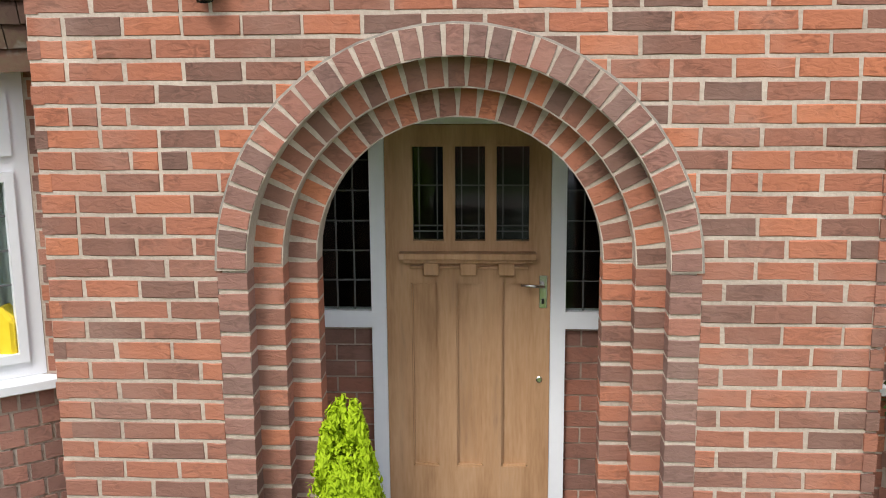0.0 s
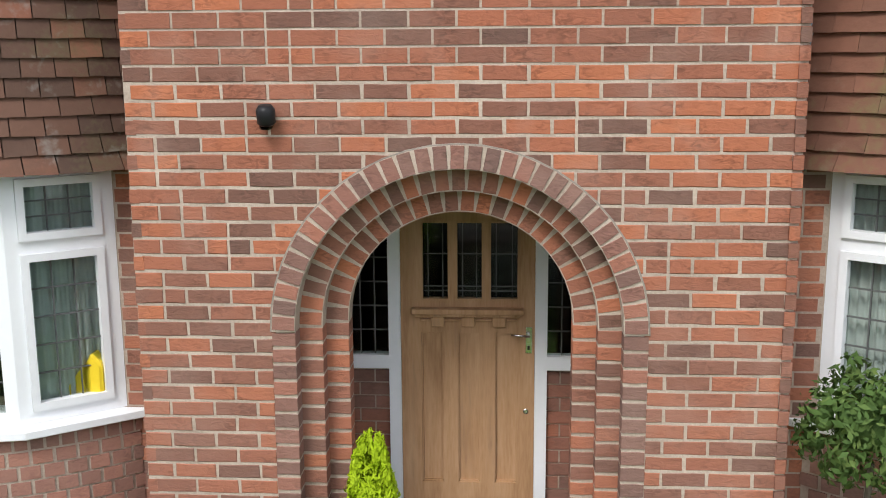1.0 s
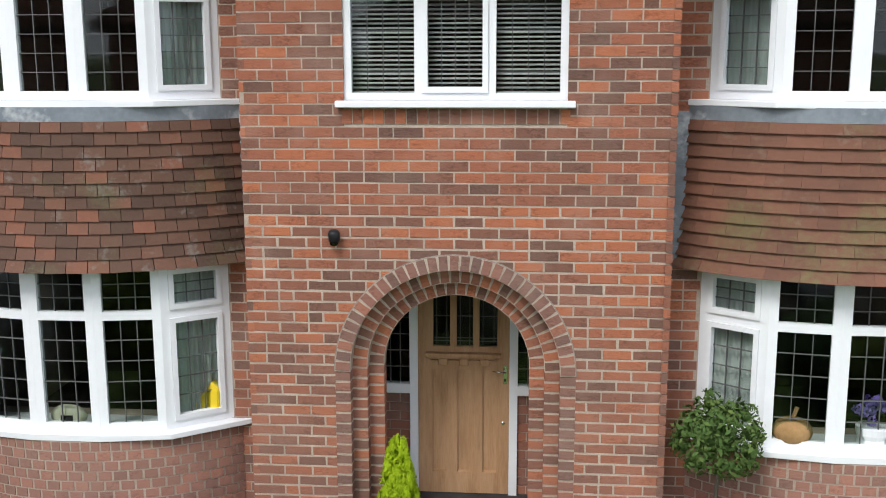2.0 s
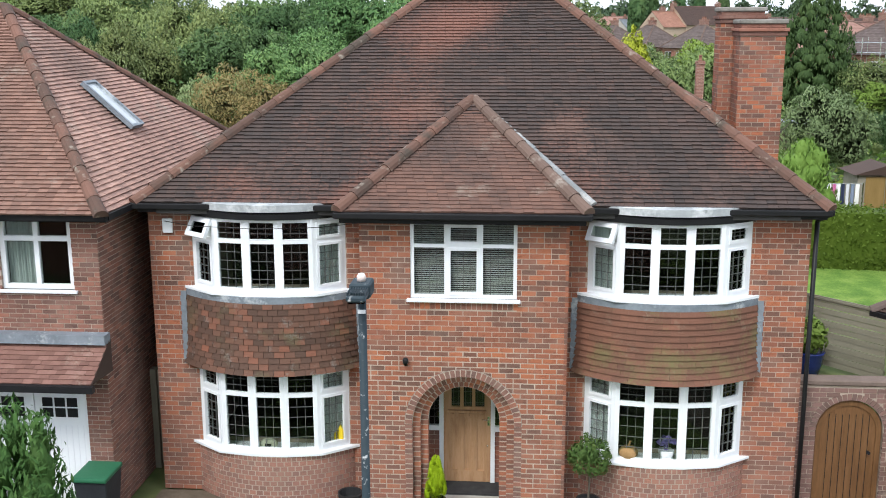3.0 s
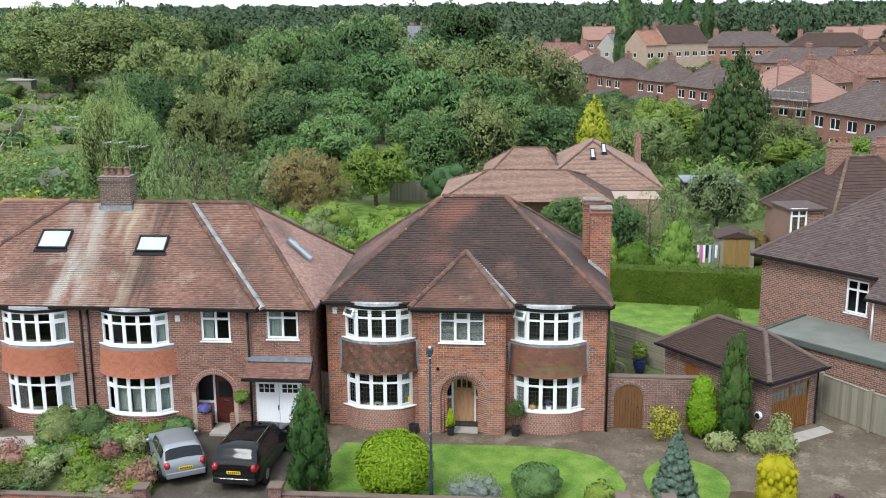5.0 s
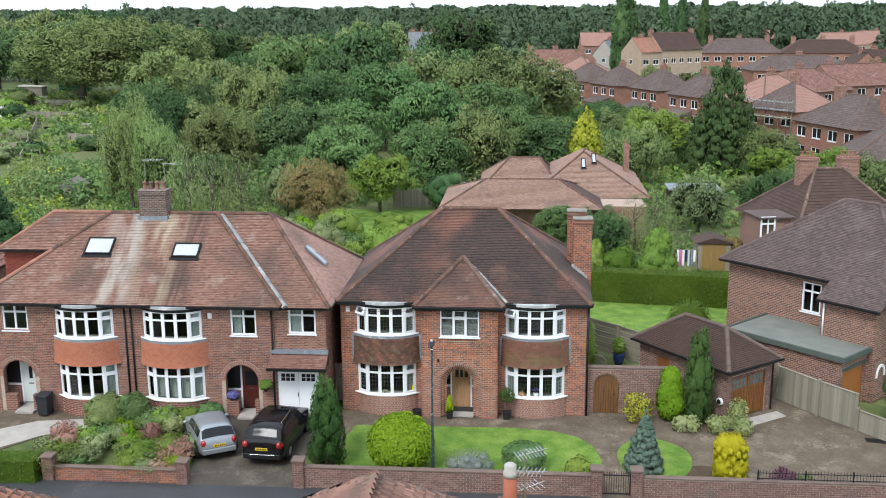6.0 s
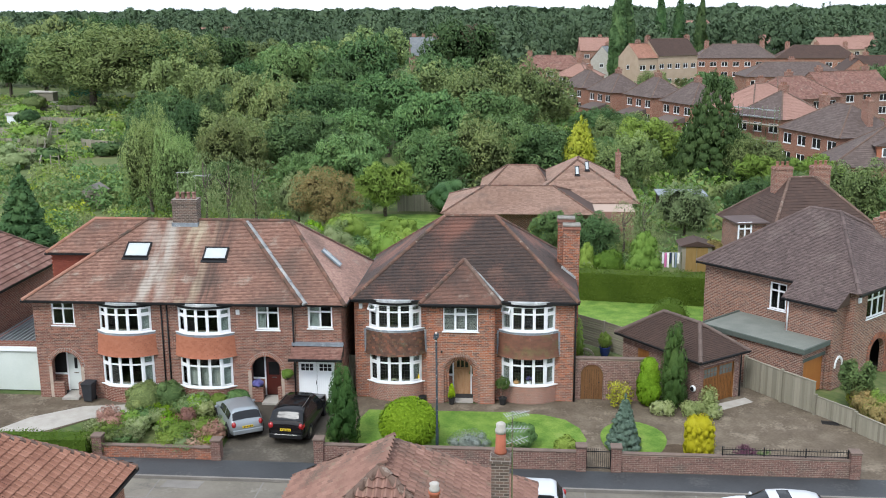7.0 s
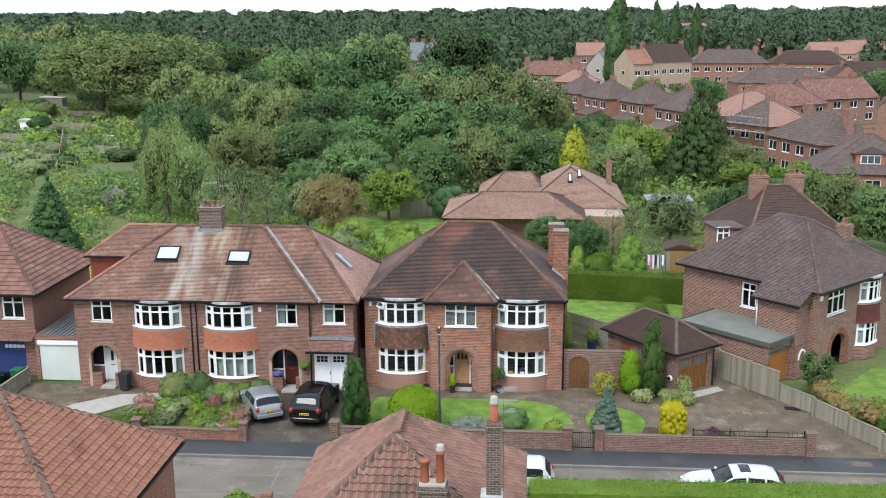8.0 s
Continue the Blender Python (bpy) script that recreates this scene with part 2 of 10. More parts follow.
def brickwork(name, colours, mortar, length=0.24, height=0.09):
    """Coursed brick for walls that stay far off."""
    mat = surface(name, colours, scale=2.0, fine=30, rough=0.9, bump=0.0)
    N, L = mat.node_tree.nodes, mat.node_tree.links
    bsdf = N["Principled BSDF"]
    co = N.new("ShaderNodeTexCoord")
    sep = N.new("ShaderNodeSeparateXYZ")
    L.new(co.outputs["Object"], sep.inputs[0])
    add = N.new("ShaderNodeMath")
    L.new(sep.outputs["X"], add.inputs[0])
    L.new(sep.outputs["Y"], add.inputs[1])
    com = N.new("ShaderNodeCombineXYZ")
    L.new(add.outputs[0], com.inputs["X"])
    L.new(sep.outputs["Z"], com.inputs["Y"])
    br = N.new("ShaderNodeTexBrick")
    br.inputs["Scale"].default_value = 1.0
    br.inputs["Brick Width"].default_value, br.inputs["Row Height"].default_value = length, height
    br.inputs["Mortar Size"].default_value = 0.011
    br.inputs["Mortar Smooth"].default_value = 0.3
    br.inputs["Bias"].default_value = -0.2
    br.inputs["Color1"].default_value = (*colours[0], 1)
    br.inputs["Color2"].default_value = (*colours[-1], 1)
    br.inputs["Mortar"].default_value = (*mortar, 1)
    L.new(com.outputs[0], br.inputs["Vector"])
    old = bsdf.inputs["Base Color"].links[0].from_socket
    mx = N.new("ShaderNodeMix")
    mx.data_type = "RGBA"
    mx.inputs["Factor"].default_value = 0.82
    L.new(old, mx.inputs["A"])
    L.new(br.outputs["Color"], mx.inputs["B"])
    L.new(mx.outputs["Result"], bsdf.inputs["Base Color"])
    bp = N.new("ShaderNodeBump")
    bp.inputs["Strength"].default_value, bp.inputs["Distance"].default_value = 0.6, 0.008
    bp.invert = True
    L.new(br.outputs["Fac"], bp.inputs["Height"])
    L.new(bp.outputs["Normal"], bsdf.inputs["Normal"])
    return mat


def clear_glass(name, tint=(0.85, 0.9, 0.88)):
    mat = bpy.data.materials.new(name)
    mat.use_nodes = True
    N, L = mat.node_tree.nodes, mat.node_tree.links
    N.remove(N["Principled BSDF"])
    tr, gl, fr, mx = N.new("ShaderNodeBsdfTransparent"), N.new("ShaderNodeBsdfGlossy"), N.new("ShaderNodeFresnel"), N.new("ShaderNodeMixShader")
    tr.inputs["Color"].default_value = (*tint, 1)
    gl.inputs["Roughness"].default_value = 0.03
    fr.inputs["IOR"].default_value = 1.42
    L.new(fr.outputs[0], mx.inputs[0])
    L.new(tr.outputs[0], mx.inputs[1])
    L.new(gl.outputs[0], mx.inputs[2])
    L.new(mx.outputs[0], N["Material Output"].inputs["Surface"])
    return mat


def leafage(name, dark, light, tip=None, rough=0.6, scale=0.42, lift=1.0):
    """Leaves: each leaf its own green, with light passing through."""
    mat = surface(name, [dark, light, tip or light], scale=scale, fine=4.5, rough=rough, bump=0.0, pieces=0.2, spec=0.1, world=True)
    N, L = mat.node_tree.nodes, mat.node_tree.links
    bsdf = N["Principled BSDF"]
    # each plant its own tone of the leaf colour
    info = N.new("ShaderNodeObjectInfo")
    hs = N.new("ShaderNodeHueSaturation")
    span = N.new("ShaderNodeMapRange")
    span.inputs["To Min"].default_value, span.inputs["To Max"].default_value = 0.464, 0.495
    hs.inputs["Saturation"].default_value = 1.04
    L.new(info.outputs["Random"], span.inputs["Value"])
    L.new(span.outputs[0], hs.inputs["Hue"])
    m7, fr = N.new("ShaderNodeMath"), N.new("ShaderNodeMath")
    m7.operation, fr.operation = "MULTIPLY", "FRACT"
    m7.inputs[1].default_value = 7.31
    L.new(info.outputs["Random"], m7.inputs[0])
    L.new(m7.outputs[0], fr.inputs[0])
    val = N.new("ShaderNodeMapRange")
    val.inputs["To Min"].default_value, val.inputs["To Max"].default_value = 0.76 * lift, 1.22 * lift
    L.new(fr.outputs[0], val.inputs["Value"])
    L.new(val.outputs[0], hs.inputs["Value"])
    L.new(bsdf.inputs["Base Color"].links[0].from_socket, hs.inputs["Color"])
    L.new(hs.outputs[0], bsdf.inputs["Base Color"])
    tl, mx = N.new("ShaderNodeBsdfTranslucent"), N.new("ShaderNodeMixShader")
    mx.inputs[0].default_value = 0.26
    L.new(bsdf.inputs["Base Color"].links[0].from_socket, tl.inputs["Color"])
    L.new(bsdf.outputs[0], mx.inputs[1])
    L.new(tl.outputs[0], mx.inputs[2])
    L.new(mx.outputs[0], N["Material Output"].inputs["Surface"])
    return mat


def rustic_brick(name, tones, wrinkle=0.5):
    """Drag-faced brick: each brick its own tone, with wrinkled streaks, pale smears and a little soot."""
    mat = surface(name, tones, scale=0.8, fine=30, pieces=0.72, rough=0.88, bump=0.0, spec=0.25)
    N, L = mat.node_tree.nodes, mat.node_tree.links
    bsdf = N["Principled BSDF"]
    base = bsdf.inputs["Base Color"].links[0].from_socket
    co, info, geo = N.new("ShaderNodeTexCoord"), N.new("ShaderNodeObjectInfo"), N.new("ShaderNodeNewGeometry")
    # the wall's own place: the piece's position in the world
    mp = N.new("ShaderNodeMapping")
    mp.inputs["Scale"].default_value = (20, 20, 42)
    L.new(geo.outputs["Position"], mp.inputs["Vector"])
    wr = N.new("ShaderNodeTexNoise")
    wr.inputs["Scale"].default_value, wr.inputs["Detail"].default_value, wr.inputs["Distortion"].default_value = 1.0, 6.0, 1.2
    L.new(mp.outputs[0], wr.inputs["Vector"])
    big = N.new("ShaderNodeTexNoise")
    big.inputs["Scale"].default_value, big.inputs["Detail"].default_value = 7.0, 3.0
    L.new(geo.outputs["Position"], big.inputs["Vector"])
    shade = N.new("ShaderNodeMapRange")
    shade.inputs["From Min"].default_value, shade.inputs["From Max"].default_value = 0.36, 0.6
    shade.inputs["To Min"].default_value, shade.inputs["To Max"].default_value = 0.62, 1.1
    L.new(wr.outputs["Fac"], shade.inputs["Value"])
    soften = N.new("ShaderNodeMapRange")
    soften.inputs["From Min"].default_value, soften.inputs["From Max"].default_value = 0.47, 0.62
    soften.inputs["To Min"].default_value, soften.inputs["To Max"].default_value = 0.15, 1.0
    L.new(big.outputs["Fac"], soften.inputs["Value"])
    mul = N.new("ShaderNodeMix")
    mul.data_type, mul.blend_type = "RGBA", "MULTIPLY"
    L.new(soften.outputs[0], mul.inputs["Factor"])
    L.new(base, mul.inputs["A"])
    L.new(shade.outputs[0], mul.inputs["B"])
    smear = N.new("ShaderNodeTexNoise")
    smear.inputs["Scale"].default_value, smear.inputs["Detail"].default_value = 2.3, 8.0
    L.new(geo.outputs["Position"], smear.inputs["Vector"])
    pale = N.new("ShaderNodeMapRange")
    pale.inputs["From Min"].default_value, pale.inputs["From Max"].default_value = 0.5, 0.72
    pale.inputs["To Max"].default_value = 0.26
    L.new(smear.outputs["Fac"], pale.inputs["Value"])
    mx = N.new("ShaderNodeMix")
    mx.data_type = "RGBA"
    L.new(pale.outputs[0], mx.inputs["Factor"])
    L.new(mul.outputs["Result"], mx.inputs["A"])
    mx.inputs["B"].default_value = (0.36, 0.25, 0.2, 1)
    # dusty bloom over the lower courses, with a ragged upper edge
    sep, edge, bloom, dust = N.new("ShaderNodeSeparateXYZ"), N.new("ShaderNodeMath"), N.new("ShaderNodeMapRange"), N.new("ShaderNodeMix")
    L.new(geo.outputs["Position"], sep.inputs[0])
    edge.operation = "MULTIPLY_ADD"
    L.new(smear.outputs["Fac"], edge.inputs[0])
    edge.inputs[1].default_value = -4.0
    L.new(sep.outputs["Z"], edge.inputs[2])
    bloom.inputs["From Min"].default_value, bloom.inputs["From Max"].default_value = 0.7, -1.2
    bloom.inputs["To Max"].default_value = 0.3
    L.new(edge.outputs[0], bloom.inputs["Value"])
    dust.data_type = "RGBA"
    L.new(bloom.outputs[0], dust.inputs["Factor"])
    L.new(mx.outputs["Result"], dust.inputs["A"])
    dust.inputs["B"].default_value = (0.27, 0.15, 0.118, 1)
    L.new(dust.outputs["Result"], bsdf.inputs["Base Color"])
    bp = N.new("ShaderNodeBump")
    bp.inputs["Strength"].default_value, bp.inputs["Distance"].default_value = wrinkle, 0.01
    L.new(wr.outputs["Fac"], bp.inputs["Height"])
    L.new(bp.outputs["Normal"], bsdf.inputs["Normal"])
    return mat


BRICK_TONES = [(0.1, 0.066, 0.054), (0.15, 0.078, 0.058), (0.205, 0.09, 0.061), (0.25, 0.098, 0.061), (0.3, 0.108, 0.062), (0.36, 0.125, 0.064), (0.44, 0.15, 0.068)]
M_BRICK = rustic_brick("rustic_red_brick", BRICK_TONES)
M_BRICK_ARCH = rustic_brick("weathered_arch_brick", [(0.12, 0.082, 0.07), (0.16, 0.092, 0.075), (0.2, 0.102, 0.08), (0.24, 0.112, 0.084), (0.33, 0.13, 0.082)])
M_BRICK_PAIR = rustic_brick("dull_red_brick", [(0.1, 0.061, 0.05), (0.15, 0.077, 0.06), (0.2, 0.094, 0.07), (0.24, 0.11, 0.08), (0.31, 0.132, 0.088)])
M_MORTAR = surface("pale_mortar", [(0.27, 0.215, 0.17), (0.5, 0.415, 0.34)], scale=3, fine=60, rough=0.95, bump=0.5)
M_BRICK_FAR = brickwork("far_brick", [(0.16, 0.08, 0.06), (0.22, 0.1, 0.075), (0.28, 0.12, 0.085)], (0.4, 0.32, 0.26))
M_BRICK_SEMI = brickwork("dark_red_brick", [(0.14, 0.06, 0.045), (0.2, 0.08, 0.058), (0.26, 0.1, 0.07)], (0.38, 0.3, 0.24))
M_BRICK_EAST = brickwork("mottled_brown_brick", [(0.11, 0.06, 0.048), (0.19, 0.092, 0.066), (0.29, 0.135, 0.09)], (0.4, 0.33, 0.27))
M_BRICK_ORANGE = brickwork("orange_brick", [(0.2, 0.085, 0.056), (0.27, 0.115, 0.076), (0.34, 0.15, 0.102)], (0.36, 0.28, 0.22))
M_RENDER = surface("tan_render", [(0.32, 0.24, 0.17), (0.42, 0.33, 0.25)], scale=0.8, fine=12, rough=0.95, bump=0.2)
M_TILE = surface("brown_clay_tile", [(0.03, 0.025, 0.023), (0.048, 0.037, 0.033), (0.072, 0.048, 0.04), (0.12, 0.068, 0.054)], scale=0.8, fine=14, pieces=0.24, rough=0.8, bump=0.35, blotch=(0.2, 0.092, 0.066), blotch_at=0.49, blotch_scale=0.36, moss=(0.14, 0.085, 0.066))
M_TILE_WARM = surface("weathered_red_tile", [(0.1, 0.055, 0.044), (0.16, 0.082, 0.064), (0.21, 0.112, 0.088), (0.28, 0.17, 0.14)], scale=0.5, fine=25, pieces=0.45, rough=0.9, bump=0.35, blotch=(0.11, 0.07, 0.058), blotch_at=0.54, blotch_scale=0.5, moss=(0.3, 0.25, 0.2))
M_TILE_CENTRE = surface("red_brown_tile", [(0.07, 0.045, 0.036), (0.11, 0.062, 0.047), (0.15, 0.08, 0.058), (0.21, 0.11, 0.08)], scale=0.9, fine=14, pieces=0.25, rough=0.85, bump=0.35, blotch=(0.05, 0.038, 0.033), blotch_at=0.49, blotch_scale=0.55, moss=(0.24, 0.2, 0.16))
M_TILE_HUNG = surface("hung_clay_tile", [(0.06, 0.038, 0.028), (0.09, 0.05, 0.035), (0.13, 0.066, 0.044), (0.28, 0.1, 0.058)], scale=1.2, fine=30, pieces=0.6, rough=0.82, bump=0.35, blotch=(0.1, 0.09, 0.045), blotch_at=0.56, blotch_scale=1.5, moss=(0.2, 0.19, 0.17))
M_TILE_HUNG_RED = surface("hung_red_tile", [(0.08, 0.044, 0.03), (0.125, 0.06, 0.039), (0.165, 0.075, 0.048), (0.235, 0.1, 0.062)], scale=1.6, fine=22, pieces=0.3, rough=0.8, bump=0.5, blotch=(0.13, 0.125, 0.05), blotch_at=0.5, blotch_scale=1.3, moss=(0.19, 0.14, 0.1))
M_TILE_ORANGE = surface("orange_hung_tile", [(0.27, 0.1, 0.058), (0.34, 0.13, 0.075), (0.38, 0.155, 0.095)], scale=1.2, fine=25, pieces=0.4, rough=0.85, bump=0.3)
M_TILE_EAST = surface("purple_brown_tile", [(0.055, 0.042, 0.04), (0.08, 0.058, 0.054), (0.11, 0.08, 0.074), (0.16, 0.12, 0.105)], blotch=(0.14, 0.115, 0.1), blotch_at=0.57, blotch_scale=0.6, scale=0.6, fine=22, pieces=0.4, rough=0.85, bump=0.3)
M_TILE_DARK = surface("dark_brown_tile", [(0.045, 0.028, 0.024), (0.06, 0.038, 0.03), (0.085, 0.05, 0.04)], scale=0.7, fine=22, pieces=0.3, rough=0.85, bump=0.3)
M_TILE_PAN = surface("orange_pan_tile", [(0.17, 0.085, 0.06), (0.26, 0.13, 0.09), (0.36, 0.2, 0.145)], scale=0.8, fine=16, pieces=0.22, rough=0.9, bump=0.35, blotch=(0.14, 0.06, 0.045), blotch_at=0.57, blotch_scale=0.7)
M_TILE_SALMON = surface("salmon_tile", [(0.23, 0.13, 0.1), (0.32, 0.19, 0.155)], scale=0.4, fine=8, pieces=0.3, rough=0.9, bump=0.2)
M_RIDGE = surface("ridge_tile_clay", [(0.06, 0.04, 0.032), (0.12, 0.066, 0.048), (0.19, 0.095, 0.068)], scale=2, fine=20, pieces=0.5, rough=0.9, bump=0.4, blotch=(0.055, 0.048, 0.038), blotch_at=0.5, blotch_scale=2.2, moss=(0.3, 0.26, 0.21))
M_WHITE = surface("white_upvc", [(0.71, 0.73, 0.75), (0.77, 0.79, 0.81)], scale=1.5, fine=20, rough=0.35, bump=0.02, spec=0.5)
M_LEAD = surface("grey_lead", [(0.12, 0.14, 0.16), (0.24, 0.27, 0.3)], scale=3, fine=20, rough=0.6, bump=0.2, blotch=(0.45, 0.47, 0.48), blotch_at=0.55, blotch_scale=2.5)
M_CAME = surface("lead_came", [(0.07, 0.073, 0.073), (0.13, 0.133, 0.133)], scale=5, fine=30, rough=0.6, bump=0.0)
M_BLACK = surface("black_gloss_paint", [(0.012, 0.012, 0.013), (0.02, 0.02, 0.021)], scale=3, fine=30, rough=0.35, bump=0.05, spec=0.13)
M_OAK = surface("oak_door", [(0.27, 0.145, 0.068), (0.41, 0.24, 0.125), (0.5, 0.32, 0.185)], scale=2.2, fine=16, rough=0.6, bump=0.15, stretch=(5, 5, 0.6), blotch=(0.26, 0.15, 0.085), blotch_at=0.58, blotch_scale=2.0)
M_BROWNWOOD = surface("stained_brown_wood", [(0.12, 0.05, 0.013), (0.19, 0.08, 0.022), (0.26, 0.115, 0.033)], scale=2, fine=14, rough=0.5, bump=0.15, stretch=(5, 5, 0.6))
M_FENCE = surface("silvered_fence_wood", [(0.14, 0.13, 0.1), (0.225, 0.21, 0.16), (0.32, 0.295, 0.235)], scale=1.5, fine=14, pieces=0.4, rough=0.9, bump=0.3, stretch=(4, 4, 0.7))
M_CHROME = surface("brushed_chrome", [(0.55, 0.55, 0.53), (0.7, 0.7, 0.68)], scale=5, fine=40, rough=0.25, bump=0.0, metal=1.0)
M_WETDRIVE = surface("worn_dark_drive", [(0.04, 0.035, 0.028), (0.065, 0.056, 0.044), (0.1, 0.087, 0.068)], scale=0.8, fine=8, rough=0.75, bump=0.4, blotch=(0.15, 0.135, 0.11), blotch_at=0.57, blotch_scale=0.8)
M_PORCELAIN = surface("bright_white_paint", [(0.8, 0.82, 0.83), (0.85, 0.87, 0.88)], scale=2, fine=20, rough=0.4, bump=0.02)
M_GLASS = clear_glass("window_glass")
# Near-black: the gloom of unlit rooms is put into this colour.
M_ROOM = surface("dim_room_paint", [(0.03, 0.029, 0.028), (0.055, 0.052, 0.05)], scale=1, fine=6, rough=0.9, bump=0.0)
M_CURTAIN = surface("pale_curtain", [(0.42, 0.45, 0.44), (0.6, 0.62, 0.6)], scale=3, fine=20, rough=0.95, bump=0.1)
M_BLIND = surface("white_blind", [(0.5, 0.5, 0.49), (0.62, 0.62, 0.6)], scale=3, fine=20, rough=0.8, bump=0.0)
M_ASPHALT = surface("asphalt_pavement", [(0.034, 0.037, 0.04), (0.06, 0.063, 0.067)], scale=0.6, fine=9, rough=0.55, bump=0.4, blotch=(0.11, 0.11, 0.108), blotch_at=0.6, blotch_scale=0.5)
M_CONCRETE = surface("road_concrete", [(0.12, 0.108, 0.088), (0.195, 0.177, 0.146)], scale=0.5, fine=7, rough=0.9, bump=0.3, blotch=(0.075, 0.07, 0.062), blotch_at=0.53, blotch_scale=0.4, moss=(0.24, 0.225, 0.195))
M_DRIVE = surface("worn_drive", [(0.064, 0.049, 0.034), (0.113, 0.089, 0.063), (0.175, 0.144, 0.106)], scale=0.9, fine=8, rough=0.85, bump=0.4, blotch=(0.24, 0.198, 0.15), blotch_at=0.55, blotch_scale=0.8, moss=(0.055, 0.045, 0.036))
M_LEAD_PALE = surface("silvery_sheet_lead", [(0.24, 0.26, 0.265), (0.42, 0.44, 0.445)], scale=2.5, fine=18, rough=0.55, bump=0.3, blotch=(0.6, 0.61, 0.61), blotch_at=0.5, blotch_scale=2.2, moss=(0.16, 0.18, 0.17))
M_LEAD_WORN = surface("worn_grey_lead", [(0.16, 0.17, 0.175), (0.28, 0.29, 0.29)], scale=2, fine=18, rough=0.7, bump=0.3, blotch=(0.45, 0.44, 0.42), blotch_at=0.52, blotch_scale=1.6, moss=(0.15, 0.1, 0.08))
M_KERB = surface("worn_kerb_stone", [(0.14, 0.13, 0.118), (0.23, 0.215, 0.195)], scale=1.2, fine=20, rough=0.95, bump=0.3)
M_RIDGE_PALE = surface("lichened_ridge_tile", [(0.1, 0.068, 0.054), (0.16, 0.105, 0.082)], scale=2, fine=16, pieces=0.4, rough=0.95, bump=0.4, blotch=(0.3, 0.26, 0.22), blotch_at=0.57, blotch_scale=3)
M_STONE = surface("pale_kerb_stone", [(0.3, 0.28, 0.25), (0.42, 0.4, 0.36)], scale=2, fine=20, rough=0.9, bump=0.3)
M_EARTH = surface("garden_earth", [(0.03, 0.055, 0.015), (0.065, 0.1, 0.03), (0.12, 0.14, 0.05), (0.17, 0.15, 0.09)], scale=0.22, fine=3, rough=1.0, bump=0.5, depth=0.05)
M_LAWN = surface("mown_lawn", [(0.05, 0.11, 0.014), (0.085, 0.165, 0.022), (0.15, 0.235, 0.04), (0.2, 0.26, 0.07)], scale=1.1, fine=13, rough=0.95, bump=0.7, depth=0.03)
M_BARK = surface("bark", [(0.06, 0.048, 0.036), (0.13, 0.11, 0.085)], scale=4, fine=20, rough=0.95, bump=0.6, stretch=(1, 1, 0.3))
L_OAK = leafage("oak_leaves", (0.024, 0.062, 0.023), (0.1, 0.195, 0.074), (0.25, 0.37, 0.135), lift=1.1)
L_DARK = leafage("dark_leaves", (0.015, 0.04, 0.017), (0.06, 0.124, 0.05), (0.16, 0.26, 0.098), lift=1.1)
L_OLIVE = leafage("olive_leaves", (0.044, 0.07, 0.029), (0.15, 0.215, 0.085), (0.33, 0.4, 0.15), lift=1.1)
L_BRIGHT = leafage("bright_leaves", (0.078, 0.16, 0.034), (0.166, 0.28, 0.062), (0.270, 0.4, 0.109))
L_LIME = leafage("lime_green_leaves", (0.055, 0.15, 0.016), (0.17, 0.34, 0.032), (0.36, 0.56, 0.08), lift=1.15)
L_YELLOW = leafage("golden_leaves", (0.12, 0.17, 0.025), (0.3, 0.36, 0.05), (0.5, 0.52, 0.1))
L_RED = leafage("copper_leaves", (0.085, 0.095, 0.036), (0.19, 0.18, 0.07), (0.34, 0.255, 0.105), lift=1.4)
L_BLUE = leafage("blue_needles", (0.075, 0.125, 0.095), (0.165, 0.24, 0.185), (0.29, 0.37, 0.31))
L_GREY = leafage("grey_green_leaves", (0.075, 0.12, 0.052), (0.165, 0.225, 0.105), (0.28, 0.345, 0.19), lift=1.15)
M_SLATE = surface("blue_grey_slate", [(0.1, 0.115, 0.125), (0.16, 0.175, 0.185), (0.22, 0.235, 0.24)], scale=0.6, fine=18, pieces=0.4, rough=0.7, bump=0.2)
M_TILE_SLATE = surface("dull_dark_tile", [(0.07, 0.053, 0.048), (0.1, 0.076, 0.068), (0.145, 0.112, 0.1)], scale=0.5, fine=18, pieces=0.45, rough=0.85, bump=0.3, blotch=(0.14, 0.115, 0.1), blotch_at=0.58, blotch_scale=0.5)
M_CARPANE = surface("reflective_dark_pane", [(0.05, 0.06, 0.065), (0.12, 0.135, 0.14)], scale=2, fine=5, rough=0.1, bump=0.0, spec=0.7)
M_TILE_SEMI = surface("lichened_red_tile", [(0.1, 0.06, 0.048), (0.175, 0.097, 0.073), (0.255, 0.145, 0.108), (0.37, 0.245, 0.2)], scale=0.8, fine=14, pieces=0.3, rough=0.9, bump=0.35, blotch=(0.105, 0.072, 0.058), blotch_at=0.5, blotch_scale=0.4, moss=(0.33, 0.28, 0.23))
# Lighter copy of the pair's tile: lichen bleaching plus painted sky sheen.
M_TILE_BLEACHED_SHEEN = surface("bleached_pink_tile", [(0.17, 0.116, 0.1), (0.271, 0.166, 0.134), (0.379, 0.231, 0.181), (0.534, 0.366, 0.305)], scale=0.8, fine=14, pieces=0.3, rough=0.9, bump=0.35, blotch=(0.105, 0.072, 0.058), blotch_at=0.5, blotch_scale=0.4, moss=(0.33, 0.28, 0.23))


